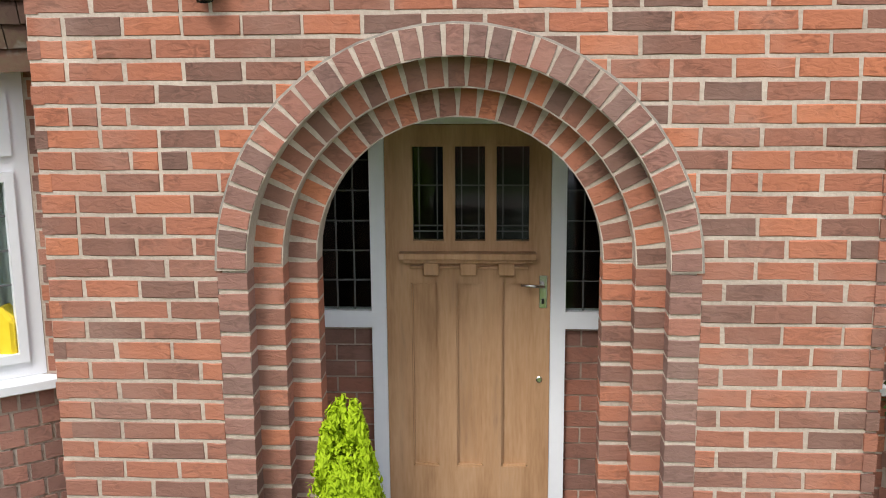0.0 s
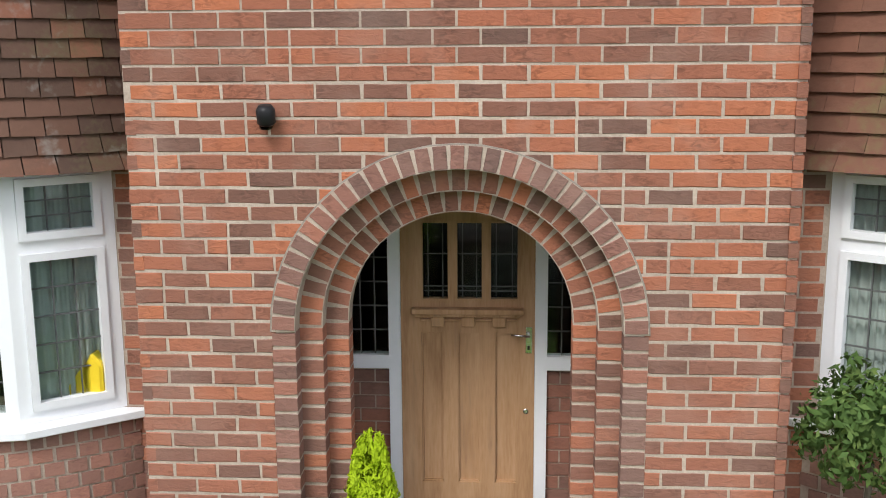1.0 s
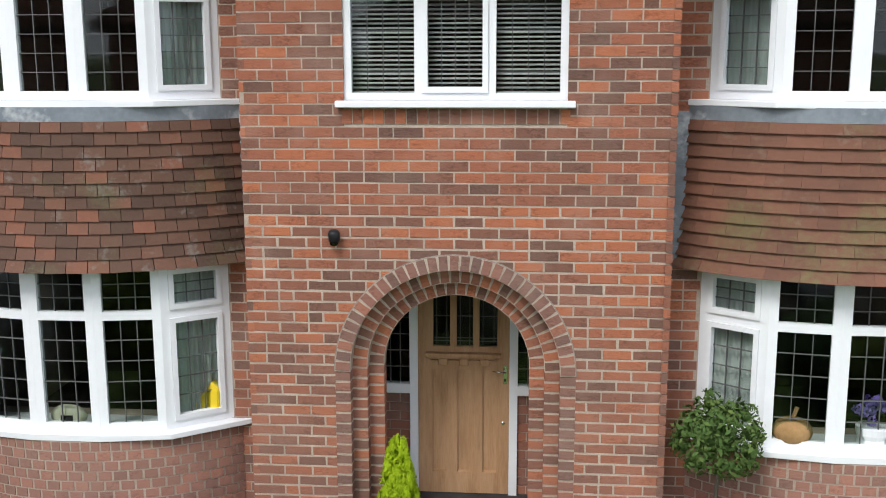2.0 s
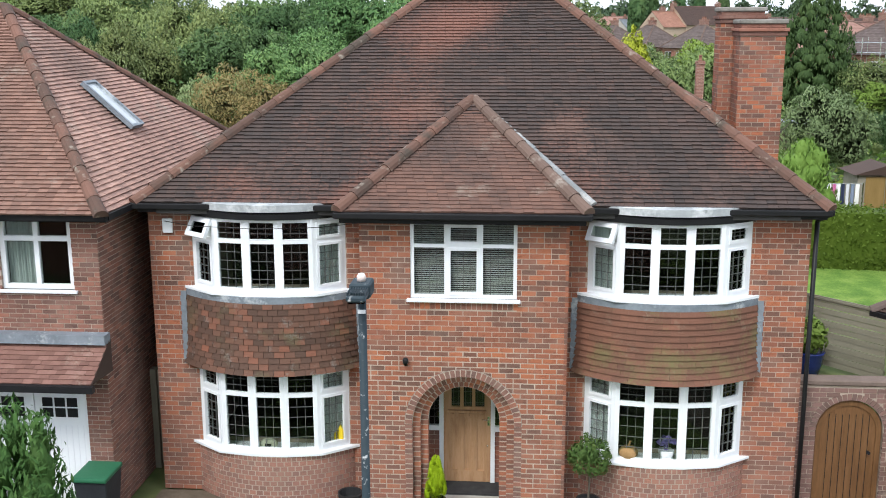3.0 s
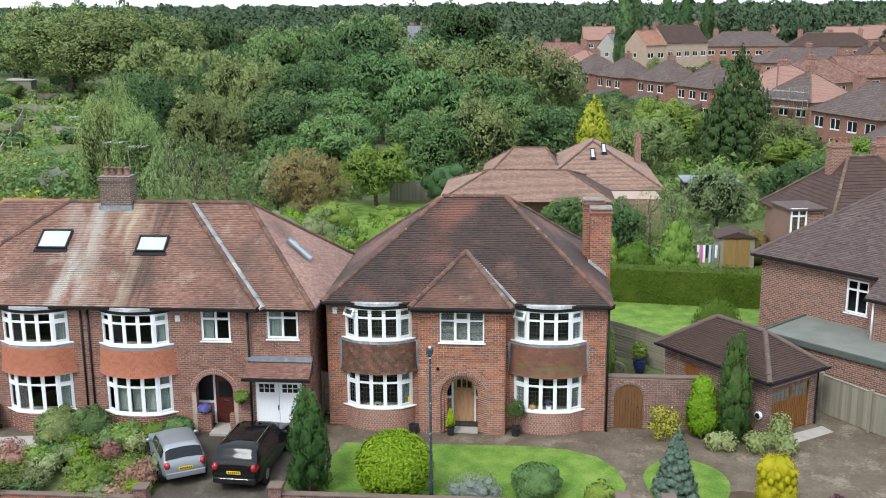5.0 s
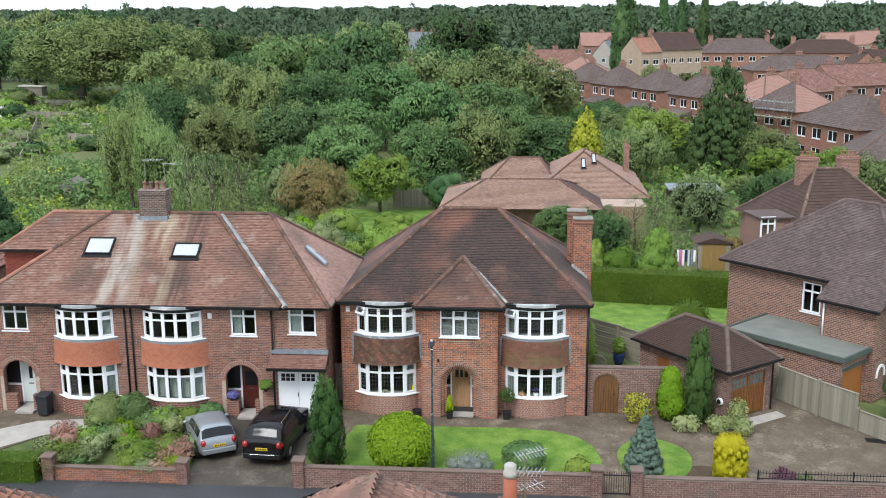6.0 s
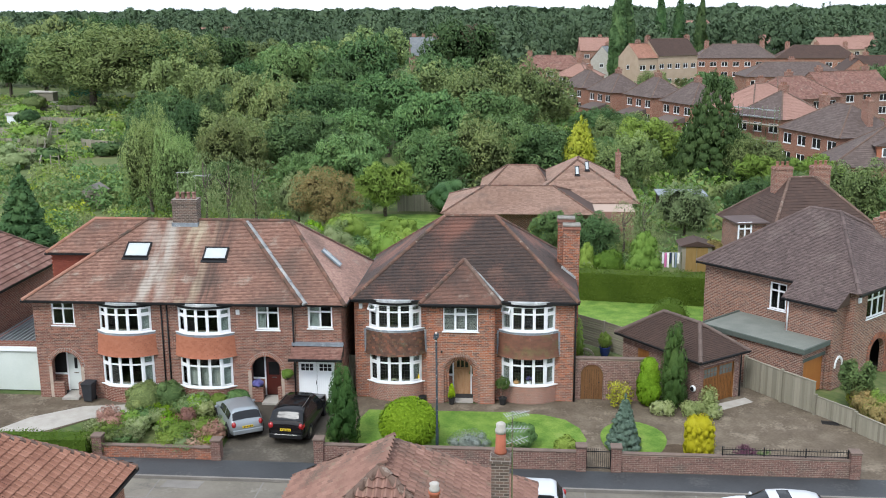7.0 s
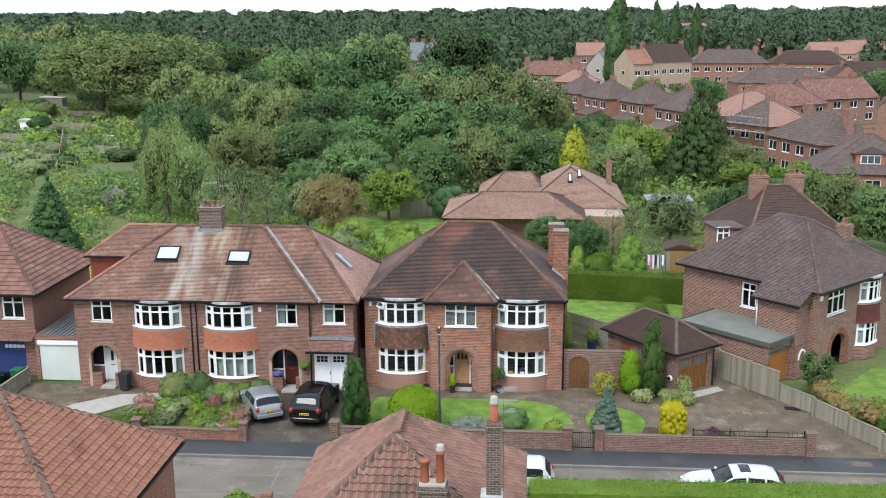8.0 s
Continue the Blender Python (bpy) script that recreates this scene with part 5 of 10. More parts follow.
cp = [Vector((-5.3, 0.64, 5.03)), Vector((-4.6, 0.1, 5.05)), Vector((-3.43, -0.03, 5.03)), Vector((-2.4, 0.05, 5.06)), Vector((-1.74, 0.3, 5.1))]
for p, q in zip(cp, cp[1:]):
    rod(bm, p, q, 0.006, 5)
part("wire", bm, M_BLACK, cable)

# ---- neighbouring houses ----
def simple_window(parent, x, y, z, w, h, cols=2, turn=None, sill=True, leaded=False, transom=0.7, name="window"):
    m = (turn or Matrix.Identity(4)) @ pose(x, y, z)
    return window_unit(parent, m, w, h, [i / cols for i in range(cols + 1)], transom, sill=sill, leaded=leaded, name=name, rail=0.085, depth=0.08)


# Back wall and floor whose near-black colour stands in for room shade.
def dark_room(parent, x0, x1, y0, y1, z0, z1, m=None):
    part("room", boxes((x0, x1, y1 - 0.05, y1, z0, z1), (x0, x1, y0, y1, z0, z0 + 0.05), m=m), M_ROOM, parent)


def chimney_stack(parent, x, y, z0, z1, w=0.9, d=0.6, pots=2, mat=M_BRICK_FAR, m=None, pot_mat=None):
    st = part("chimney", boxes((x - w / 2, x + w / 2, y - d / 2, y + d / 2, z0, z1 - 0.22), m=m), mat, parent, "brick chimney stack")
    part("chimney_cap", bevelled(boxes((x - w / 2 - 0.05, x + w / 2 + 0.05, y - d / 2 - 0.05, y + d / 2 + 0.05, z1 - 0.22, z1 - 0.12), (x - w / 2 - 0.02, x + w / 2 + 0.02, y - d / 2 - 0.02, y + d / 2 + 0.02, z1 - 0.12, z1), m=m), 0.01), mat, st)
    for k in range(pots):
        px = x + (k - (pots - 1) / 2) * w / max(1, pots) * 0.9
        mm = (m or Matrix.Identity(4)) @ pose(px, y, z1)
        part("chimney_pot", lathe(bmesh.new(), [(0.12, 0), (0.13, 0.04), (0.1, 0.08), (0.1, 0.3), (0.125, 0.32), (0.115, 0.36)], 10, mm), pot_mat or M_TILE_PAN, st, "clay chimney pot", smooth=True)
    return st


semi = thing("semi_detached_pair", "pair of red brick semi-detached houses with orange tile-hung bays", "house")
SX0, SX1, SY, EX1 = -22.2, -8.45, -0.5, -6.05
S_BAYS = (-17.28, -13.12)
bm = bmesh.new()
AR = [(-20.68, 1.0), (-10.02, 0.99)]
holes = [(-21.22, -20.0, 3.97, 5.24), (-10.42, -9.22, 3.93, 5.22)]
for c in S_BAYS:
    holes += [(c - 1.3, c + 1.3, 0.85, 2.55), (c - 1.3, c + 1.3, 3.75, 5.15)]
for c, r in AR:
    holes.append((c - r + 0.22, c + r - 0.22, 0.0, 2.62))
wall(bm, SX0, SX1, SY, SY + 0.28, 0, 5.3, holes)
box(bm, SX0, SX0 + 0.28, SY + 0.28, 8.4, 0, 5.3)
box(bm, SX0, EX1, 8.12, 8.4, 0, 5.3)
semi_front = part("front_wall", bm, M_MORTAR, semi)


def porch_hole(c, r):
    return lambda z: (c - r + 0.05, c + r - 0.05) if z < 2.72 - r else (c - math.sqrt(r * r - (z - 2.72 + r) ** 2), c + math.sqrt(r * r - (z - 2.72 + r) ** 2)) if z < 2.72 else None


h = Heap()
for m in brick_blocks(courses(SX0, SX1, 0.0, 5.31, 0.236, 0.082, holes[:-2] + [porch_hole(*q) for q in AR], joint=0.016), SY - 0.008, SY + 0.05):
    h.box(m)
h.make("brickwork", M_BRICK_PAIR, semi_front, kind="stuff")
bm = bmesh.new()
wall(bm, SX1, EX1, SY + 0.12, SY + 0.4, 0, 5.3, [(-7.76, -6.5, 4.02, 5.26), (-8.35, -6.45, 0.0, 2.4)])
box(bm, EX1 - 0.28, EX1, SY + 0.4, 8.12, 0, 5.3)
ext_wall = part("extension_wall", bm, M_MORTAR, semi)
h = Heap()
for m in brick_blocks(courses(SX1, EX1, 0.0, 5.31, 0.236, 0.082, [(-7.76, -6.5, 4.02, 5.26), (-8.35, -6.45, 0.0, 2.4)], joint=0.016), SY + 0.112, SY + 0.17):
    h.box(m)
for m in brick_blocks(courses(SY + 0.12, 8.1, 0.0, 5.31, 0.236, 0.082, joint=0.016), -0.008, 0.05):
    h.box(pose(EX1, 0, 0, 0, 0, 90) @ m)
h.make("brickwork", M_BRICK_PAIR, ext_wall, kind="stuff")
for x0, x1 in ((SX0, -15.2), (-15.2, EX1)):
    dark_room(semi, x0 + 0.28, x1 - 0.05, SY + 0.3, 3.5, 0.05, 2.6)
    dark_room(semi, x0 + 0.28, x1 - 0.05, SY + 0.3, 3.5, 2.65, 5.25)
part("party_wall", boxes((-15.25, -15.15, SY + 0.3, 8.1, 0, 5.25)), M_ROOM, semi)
for c in S_BAYS:
    bay(semi, c, SY, (0.9, 2.55, 3.8, 5.12), leaded=False, apron_mat=M_TILE_ORANGE, brick=M_BRICK_SEMI, scale=1.02)
for a, b in ((-0.9, -0.3), (-0.25, 0.25), (0.3, 0.9)):
    curtain(semi, (S_BAYS[1] + a, SY - 0.18), (S_BAYS[1] + b, SY - 0.18), 0.96, 2.0, M_BLIND, "pale vertical blind")
simple_window(semi, -21.22, SY + 0.05, 3.97, 1.22, 1.27)
simple_window(semi, -10.42, SY + 0.05, 3.93, 1.2, 1.29)
simple_window(semi, -7.76, SY + 0.17, 4.02, 1.26, 1.24)
curtain(semi, (-10.35, SY + 0.2), (-9.95, SY + 0.2), 4.0, 5.2)
curtain(semi, (-7.7, SY + 0.33), (-7.2, SY + 0.33), 4.05, 5.22)
for c, r in AR:
    # brick-on-edge arch over an open porch
    zc = 2.72 - r
    bm = bmesh.new()
    inner = [(c + (r - 0.22) * math.cos(math.pi * i / 20), zc + (r - 0.22) * math.sin(math.pi * i / 20)) for i in range(21)]
    prism(bm, inner + [(c - r + 0.22, 2.63), (c + r - 0.22, 2.63)], SY + 0.002, SY + 0.28)
    part("arch_spandrel", bm, M_BRICK_SEMI, semi)
    h = Heap()
    for ring_r in (r - 0.165, r - 0.055):
        n = int(math.pi * ring_r / 0.085)
        for k in range(n):
            t = math.pi * (k + 0.5) / n
            h.box(pose(c + ring_r * math.cos(t), SY + 0.0, zc + ring_r * math.sin(t), 0, -math.degrees(t), 0) @ Matrix.Diagonal((0.092, 0.06, 0.056, 1)))
    h.make("arch_brickwork", M_BRICK, semi, kind="stuff")
    bm = bmesh.new()
    prism(bm, [(c + (r - 0.2) * math.cos(math.pi * i / 20), zc + (r - 0.2) * math.sin(math.pi * i / 20)) for i in range(21)] + [(c + (r + 0.01) * math.cos(math.pi * (20 - i) / 20), zc + (r + 0.01) * math.sin(math.pi * (20 - i) / 20)) for i in range(21)], SY - 0.012, SY + 0.01)
    part("arch_mortar", bm, M_STONE, semi)
PDY = SY + 0.75
for c, r, zc, dx, mat, lab in ((AR[0][0], 1.0, 1.72, 0.18, surface("pale_door_paint", [(0.55, 0.6, 0.58), (0.62, 0.66, 0.64)], scale=2, fine=20, rough=0.4), "pale grey-green front door"), (AR[1][0], 0.99, 1.73, 0.22, surface("maroon_door_paint", [(0.06, 0.015, 0.012), (0.09, 0.022, 0.016)], scale=2, fine=20, rough=0.35), "dark maroon front door with glazed top")):
    d = part("porch_door", bevelled(boxes((c + dx - 0.42, c + dx + 0.42, PDY, PDY + 0.05, 0.15, 2.15)), 0.01), mat, semi, lab)
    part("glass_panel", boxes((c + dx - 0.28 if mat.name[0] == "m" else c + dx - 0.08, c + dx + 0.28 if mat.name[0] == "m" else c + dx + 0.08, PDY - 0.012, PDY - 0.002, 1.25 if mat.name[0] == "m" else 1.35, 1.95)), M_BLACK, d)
    part("letter_plate", boxes((c + dx - 0.13, c + dx + 0.13, PDY - 0.015, PDY - 0.002, 1.08, 1.13)), M_CHROME, d)
    bm = boxes((c + dx - 0.5, c + dx - 0.42, PDY - 0.02, PDY + 0.06, 0.1, 2.62), (c + dx + 0.42, c + dx + 0.5, PDY - 0.02, PDY + 0.06, 0.1, 2.62), (c - 0.99, c + dx - 0.5, PDY - 0.02, PDY + 0.06, 1.0, 1.1), (c - 0.99, c + 0.99, PDY - 0.02, PDY + 0.06, 2.5, 2.62), (c + dx + 0.5, c + 0.99, PDY - 0.02, PDY + 0.06, 0.95, 1.1))
    part("porch_frame", bm, M_WHITE, semi, "white porch door frame")
    for g0, g1 in ((c - 0.99, c + dx - 0.5), (c + dx + 0.5, c + 0.99)):
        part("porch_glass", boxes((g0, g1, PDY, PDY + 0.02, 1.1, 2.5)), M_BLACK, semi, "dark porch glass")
    part("porch_panel", boxes((c - 1.0, c + dx - 0.5, PDY - 0.01, PDY + 0.1, 0, 1.0)), M_BRICK_SEMI, semi)
    part("porch_panel", boxes((c + dx + 0.5, c + 1.0, PDY - 0.01, PDY + 0.1, 0, 0.95)), M_BRICK_SEMI, semi)
    for g0, g1 in ((c - 0.78, c - 0.2), (c + 0.58, c + 0.8)):
        part("dwarf_wall", boxes((g0, g1, SY - 0.02, SY + 0.2, 0, 0.82)), M_BRICK_SEMI, semi)
    for g0 in (c - r + 0.212, c + r - 0.228):
        part("porch_reveal", boxes((g0, g0 + 0.016, SY + 0.0, SY + 0.285, 0, zc)), M_BRICK_SEMI, semi)
    part("door_step", bevelled(boxes((c - 0.2, c + 0.7, SY - 0.4, PDY, 0.0, 0.12)), 0.01), M_STONE, semi, "stone door step")
# white garage doors
gd = part("garage_door", boxes((-8.35, -7.41, SY + 0.14, SY + 0.2, 0.03, 2.38), (-7.39, -6.45, SY + 0.14, SY + 0.2, 0.03, 2.38)), M_PORCELAIN, semi, "white boarded garage doors with small panes")
for x0 in (-8.2, -7.25):
    for k in range(3):
        for j in range(2):
            part("pane", boxes((x0 + 0.22 * k, x0 + 0.22 * k + 0.18, SY + 0.125, SY + 0.138, 1.75 + 0.19 * j, 1.75 + 0.19 * j + 0.16)), M_BLACK, gd)
part("handle", boxes((-7.45, -7.42, SY + 0.1, SY + 0.138, 1.0, 1.2)), M_BLACK, gd)
bm = bmesh.new()
for k in range(1, 9):
    box(bm, -8.35 + 0.105 * k - 0.004, -8.35 + 0.105 * k + 0.004, SY + 0.133, SY + 0.139, 0.05, 1.6)
    box(bm, -7.39 + 0.105 * k - 0.004, -7.39 + 0.105 * k + 0.004, SY + 0.133, SY + 0.139, 0.05, 1.6)
part("door_groove", bm, M_WHITE, gd)
# tiled canopy over the garage
CA = [(-8.6, SY - 0.75, 2.66), (-5.95, SY - 0.75, 2.66), (-5.95, SY + 0.13, 3.2), (-8.6, SY + 0.13, 3.2)]
raw("canopy", CA + [(-8.6, SY + 0.13, 2.62), (-5.95, SY + 0.13, 2.62)], [(0, 1, 2, 3), (0, 3, 4), (1, 5, 2), (0, 4, 5, 1)], M_TILE_DARK, semi, "tiled canopy over the garage doors")
h = Heap()
tile_slope(h, CA)
h.make("canopy_tiles", M_TILE_WARM, semi, kind="stuff")
part("canopy_flashing", boxes((-8.6, -5.95, SY - 0.12, SY + 0.12, 3.14, 3.3)), M_LEAD, semi, "grey lead flashing")
part("canopy_gutter", boxes((-8.65, -5.9, SY - 0.85, SY - 0.74, 2.55, 2.66)), M_BLACK, semi)
# roofs: a long hipped one and a cross hip over the extension
SE = 5.38
# East slope paler: bleached tiles, with grazing sky light put into their colour.
hip_roof(semi, -22.55, -5.75, SY - 0.35, 8.5, SE, ((-17.4, 3.9, 8.72), (-9.45, 3.9, 8.72)), M_TILE_SEMI, slopes="fl", thick=0.034, other=dict(r=M_TILE_BLEACHED_SHEEN))
# loft roof carried on to the west over the side dormer
LO = [(-22.35, 1.83, 7.27), (-19.6, 1.83, 7.27), (-17.4, 3.9, 8.73), (-20.35, 3.9, 8.73), (-22.35, 5.97, 7.27), (-19.6, 5.97, 7.27)]
loft = raw("loft_roof", LO, [(0, 1, 2, 3), (4, 0, 3), (5, 4, 3, 2), (0, 4, 5, 1)], M_TILE_DARK, semi, "tiled roof over the side dormer")
h = Heap()
tile_slope(h, [LO[0], LO[1], LO[2], LO[3]], thick=0.034, lift=0.006)
tile_slope(h, [LO[4], LO[0], LO[3]], thick=0.034)
h.make("roof_tiles", M_TILE_SEMI, loft, kind="stuff")
h = Heap()
ridge_tiles(h, LO[0], LO[3])
ridge_tiles(h, LO[3], LO[2])
ridge_tiles(h, (-22.55, SY - 0.35, SE), (-19.6, 1.83, 7.27), lift=0.04)
h.make("ridge_tiles", M_TILE_PAN, loft, kind="stuff")
part("loft_gutter", boxes((-22.4, -19.7, 1.72, 1.82, 7.17, 7.26)), M_BLACK, semi, "black gutter over the dormer")
h = Heap()
ridge_tiles(h, (-7.95, SY - 0.36, SE + 0.05), (-12.05, 3.78, 8.68), lift=0.05)
h.make("ridge_tiles", M_RIDGE, semi, kind="stuff")
h = Heap()
ridge_tiles(h, (-7.76, SY - 0.36, SE + 0.03), (-11.85, 3.8, 8.66), r=0.14, lift=0.0, length=0.6)
h.make("valley_flashing", M_LEAD_WORN, semi, "pale mortar line along the old hip", kind="stuff")
bm = boxes((-22.6, -8.0, SY - 0.45, SY - 0.34, SE - 0.1, SE), (-8.0, -5.7, SY - 0.3, SY - 0.19, SE - 0.1, SE), (-5.78, -5.68, SY - 0.2, 9.4, SE - 0.1, SE), (-22.64, -22.54, SY - 0.4, 8.5, SE - 0.1, SE))
part("gutter", bm, M_BLACK, semi, "black gutter")
part("soffit", boxes((-22.5, -8.0, SY - 0.33, SY + 0.1, SE - 0.14, SE - 0.06), (-8.0, -5.75, SY - 0.18, SY + 0.2, SE - 0.14, SE - 0.06)), M_BLACK, semi)
chimney_stack(semi, -15.2, 3.9, 8.2, 9.9, 1.35, 0.75, 4, brickwork("sooty_stack_brick", [(0.07, 0.055, 0.047), (0.12, 0.085, 0.068), (0.17, 0.11, 0.085)], (0.25, 0.22, 0.19)), pot_mat=M_TILE_WARM)
for px in (-15.35, -15.05, -8.5):
    bm = bmesh.new()
    rod(bm, (px, SY - 0.05, 0.1), (px, SY - 0.05, SE - 0.1), 0.045)
    part("downpipe", bm, M_BLACK, semi, "black downpipe", smooth=True)


def skylight(parent, at, w, l, pitch_deg, turn=0.0):
    m = Matrix.Translation(at) @ pose(0, 0, 0, pitch_deg, 0, turn)
    fr = part("skylight", boxes((0, w, 0, 0.07, 0.02, 0.11), (0, w, l - 0.07, l, 0.02, 0.11), (0, 0.07, 0.07, l - 0.07, 0.02, 0.11), (w - 0.07, w, 0.07, l - 0.07, 0.02, 0.11), (-0.06, w + 0.06, -0.18, 0.0, 0.0, 0.045), m=m), M_BLACK, parent, "roof window with a dark metal frame")
    # The pane's pale grey stands in for the sky reflected in it.
    part("pane", boxes((0.07, w - 0.07, 0.07, l - 0.07, 0.05, 0.07), m=m), surface("sky_lit_glass", [(0.36, 0.39, 0.4), (0.46, 0.49, 0.5)], scale=1, fine=3, rough=0.1, spec=0.7), fr)


dm = part("side_dormer", boxes((-22.15, -19.2, 2.05, 5.8, 5.35, 7.2)), M_TILE_ORANGE, semi, "red tile-hung side dormer")
h = Heap()
for r in range(17):
    for k in range(17):
        h.box(pose(-22.1 + 0.17 * (k + 0.5 * (r % 2)), 2.04, 5.42 + 0.105 * r, 8) @ Matrix.Diagonal((0.163, 0.02, 0.125, 1)))
h.make("hung_tiles", surface("deep_red_hung_tile", [(0.16, 0.045, 0.03), (0.22, 0.06, 0.04)], scale=2, fine=20, pieces=0.4, rough=0.85), dm, kind="stuff")
part("chimney_flashing", boxes((-15.93, -14.47, 3.45, 4.3, 8.3, 8.62)), M_LEAD, semi, "grey lead flashing round the stack")
SP = math.degrees(math.atan2(8.72 - SE, 3.9 - SY + 0.35))
skylight(semi, (-13.7, 1.5, 7.05), 1.28, 0.88, SP)
skylight(semi, (-18.0, 1.6, 7.12), 1.32, 1.05, SP)
RP = math.degrees(math.atan2(8.72 - SE, 3.7))
m = Matrix.Translation((-6.75, 3.15, SE + 0.06 + (8.72 - SE) * (-5.75 + 6.75) / 3.7)) @ pose(0, 0, 0, 0, 0, 90) @ pose(0, 0, 0, RP)
fr = part("skylight", boxes((0, 0.6, 0, 0.06, 0.02, 0.11), (0, 0.6, 1.24, 1.3, 0.02, 0.11), (0, 0.06, 0.06, 1.24, 0.02, 0.11), (0.54, 0.6, 0.06, 1.24, 0.02, 0.11), m=m), M_LEAD, semi, "roof window with grey frame")
part("pane", boxes((0.06, 0.54, 0.06, 1.24, 0.05, 0.07), m=m), bpy.data.materials["sky_lit_glass"], fr)
alarm = thing("alarm_box", "small white alarm box under the eaves", "alarm box", at=(-11.35, SY, 4.85))
part("casing", bevelled(boxes((-0.1, 0.1, -0.06, 0, -0.13, 0.13)), 0.02), M_WHITE, alarm)

# low flat-roofed garage beside the pair
gl = thing("side_garage", "brick garage with a pale up-and-over door", "garage")
bm = bmesh.new()
wall(bm, -25.15, -22.25, 0.25, 0.5, 0, 2.75, [(-24.95, -22.55, 0, 2.25)])
box(bm, -25.15, -24.9, 0.5, 6, 0, 2.75)
part("wall", bm, M_BRICK_SEMI, gl)
part("lintel", boxes((-25.0, -22.5, 0.2, 0.26, 2.25, 2.5)), M_WHITE, gl)
part("door", boxes((-24.93, -22.57, 0.32, 0.38, 0.03, 2.24)), surface("pale_green_door", [(0.5, 0.56, 0.52), (0.58, 0.63, 0.59)], scale=1, fine=10, rough=0.5), gl, "pale grey-green garage door")
bm = boxes((-25.2, -22.22, 0.3, 6.0, 2.66, 2.72))
for k in range(11):
    rod(bm, (-25.1 + 0.27 * k, 0.4, 2.76), (-25.1 + 0.27 * k, 6.0, 2.76), 0.05, 6)
part("roof", bm, surface("fibre_cement", [(0.13, 0.14, 0.15), (0.2, 0.21, 0.22)], scale=1, fine=12, rough=0.9), gl, "corrugated grey roof")

# next house along to the west
west = thing("west_house", "red brick house with a blue garage door", "house")
bm = bmesh.new()
wall(bm, -34, -25.4, 0.9, 1.2, 0, 5.2, [(-27.3, -25.95, 3.6, 5.0), (-28.6, -26.1, 0, 2.3)])
box(bm, -25.65, -25.4, 1.2, 9, 0, 5.2)
part("wall", bm, M_BRICK_SEMI, west)
simple_window(west, -27.3, 0.95, 3.6, 1.35, 1.4)
part("garage_door", boxes((-28.6, -26.1, 1.0, 1.06, 0.02, 2.3)), surface("navy_paint", [(0.02, 0.035, 0.12), (0.03, 0.05, 0.17)], scale=2, fine=15, rough=0.5), west, "navy blue panelled garage door")
for k in range(5):
    part("pane", boxes((-27.4 + 0.25 * k, -27.2 + 0.25 * k, 0.985, 0.998, 1.75, 1.95)), M_WHITE, west)
dark_room(west, -33.5, -25.7, 1.25, 4, 2.7, 5.1)
hip_roof(west, -36, -24.9, 0.4, 9.6, 5.2, ((-31.5, 5, 8.6), (-29.2, 5, 8.6)), M_TILE_WARM, gauge=0.33, width=0.33, thick=0.055, slopes="fr")
CB = [(-34, 0.1, 2.45), (-25.3, 0.1, 2.45), (-25.3, 0.95, 2.85), (-34, 0.95, 2.85)]
raw("canopy", CB, [(0, 1, 2, 3)], M_TILE_DARK, west, "tiled canopy")
h = Heap()
tile_slope(h, CB)
h.make("canopy_tiles", M_TILE_WARM, west, kind="stuff")
part("gutter", boxes((-36, -24.9, 0.3, 0.42, 5.08, 5.2), (-24.95, -24.85, 0.3, 9.6, 5.08, 5.2)), M_BLACK, west)

# ---- the house to the east, turned towards the bend ----
TURN = 45.0
EAST_AT = (20.47, 3.71, 0)
SIDE = pose(0, 0, 0, 0, 0, -90)
east_house = thing("east_house", "mottled brick house with a purple-brown hipped roof", "house", at=EAST_AT, turn=TURN)
front_holes = [(1.3, 3.25, 3.5, 4.95), (2.05, 3.65, 0, 2.12), (4.95, 7.15, 0.95, 2.45), (4.95, 7.15, 3.7, 5.05)]
part("front_wall", wall(bmesh.new(), 0, 9.5, 0, 0.28, 0, 5.2, front_holes), M_BRICK_EAST, east_house)
part("side_wall", wall(bmesh.new(), -9.4, -0.28, 0, 0.28, 0, 5.2, [(-5.05, -4.0, 3.3, 4.85)], m=SIDE), M_BRICK_EAST, east_house)
part("far_side_wall", boxes((9.22, 9.5, 0.28, 9.4, 0, 5.2)), M_BRICK_EAST, east_house)
part("back_wall", boxes((0.28, 9.22, 9.1, 9.4, 0, 5.2)), M_BRICK_EAST, east_house)
# side projection under the carried-down roof
part("projection_front", boxes((-1.2, 0, 0.5, 0.75, 0, 4.75)), M_BRICK_EAST, east_house)
part("projection_side", boxes((-1.2, -0.95, 0.75, 3.25, 0, 4.62)), M_BRICK_EAST, east_house)
part("projection_back", boxes((-0.95, 0, 3.0, 3.25, 0, 4.75)), M_BRICK_EAST, east_house)
bm = bmesh.new()
ring = [(2.85 + 0.8 * math.cos(math.pi * i / 16), 1.32 + 0.8 * math.sin(math.pi * i / 16)) for i in range(17)]
prism(bm, ring + [(2.05, 2.13), (3.65, 2.13)], 0.002, 0.28)
part("arch_spandrel", bm, M_BRICK_EAST, east_house)
h = Heap()
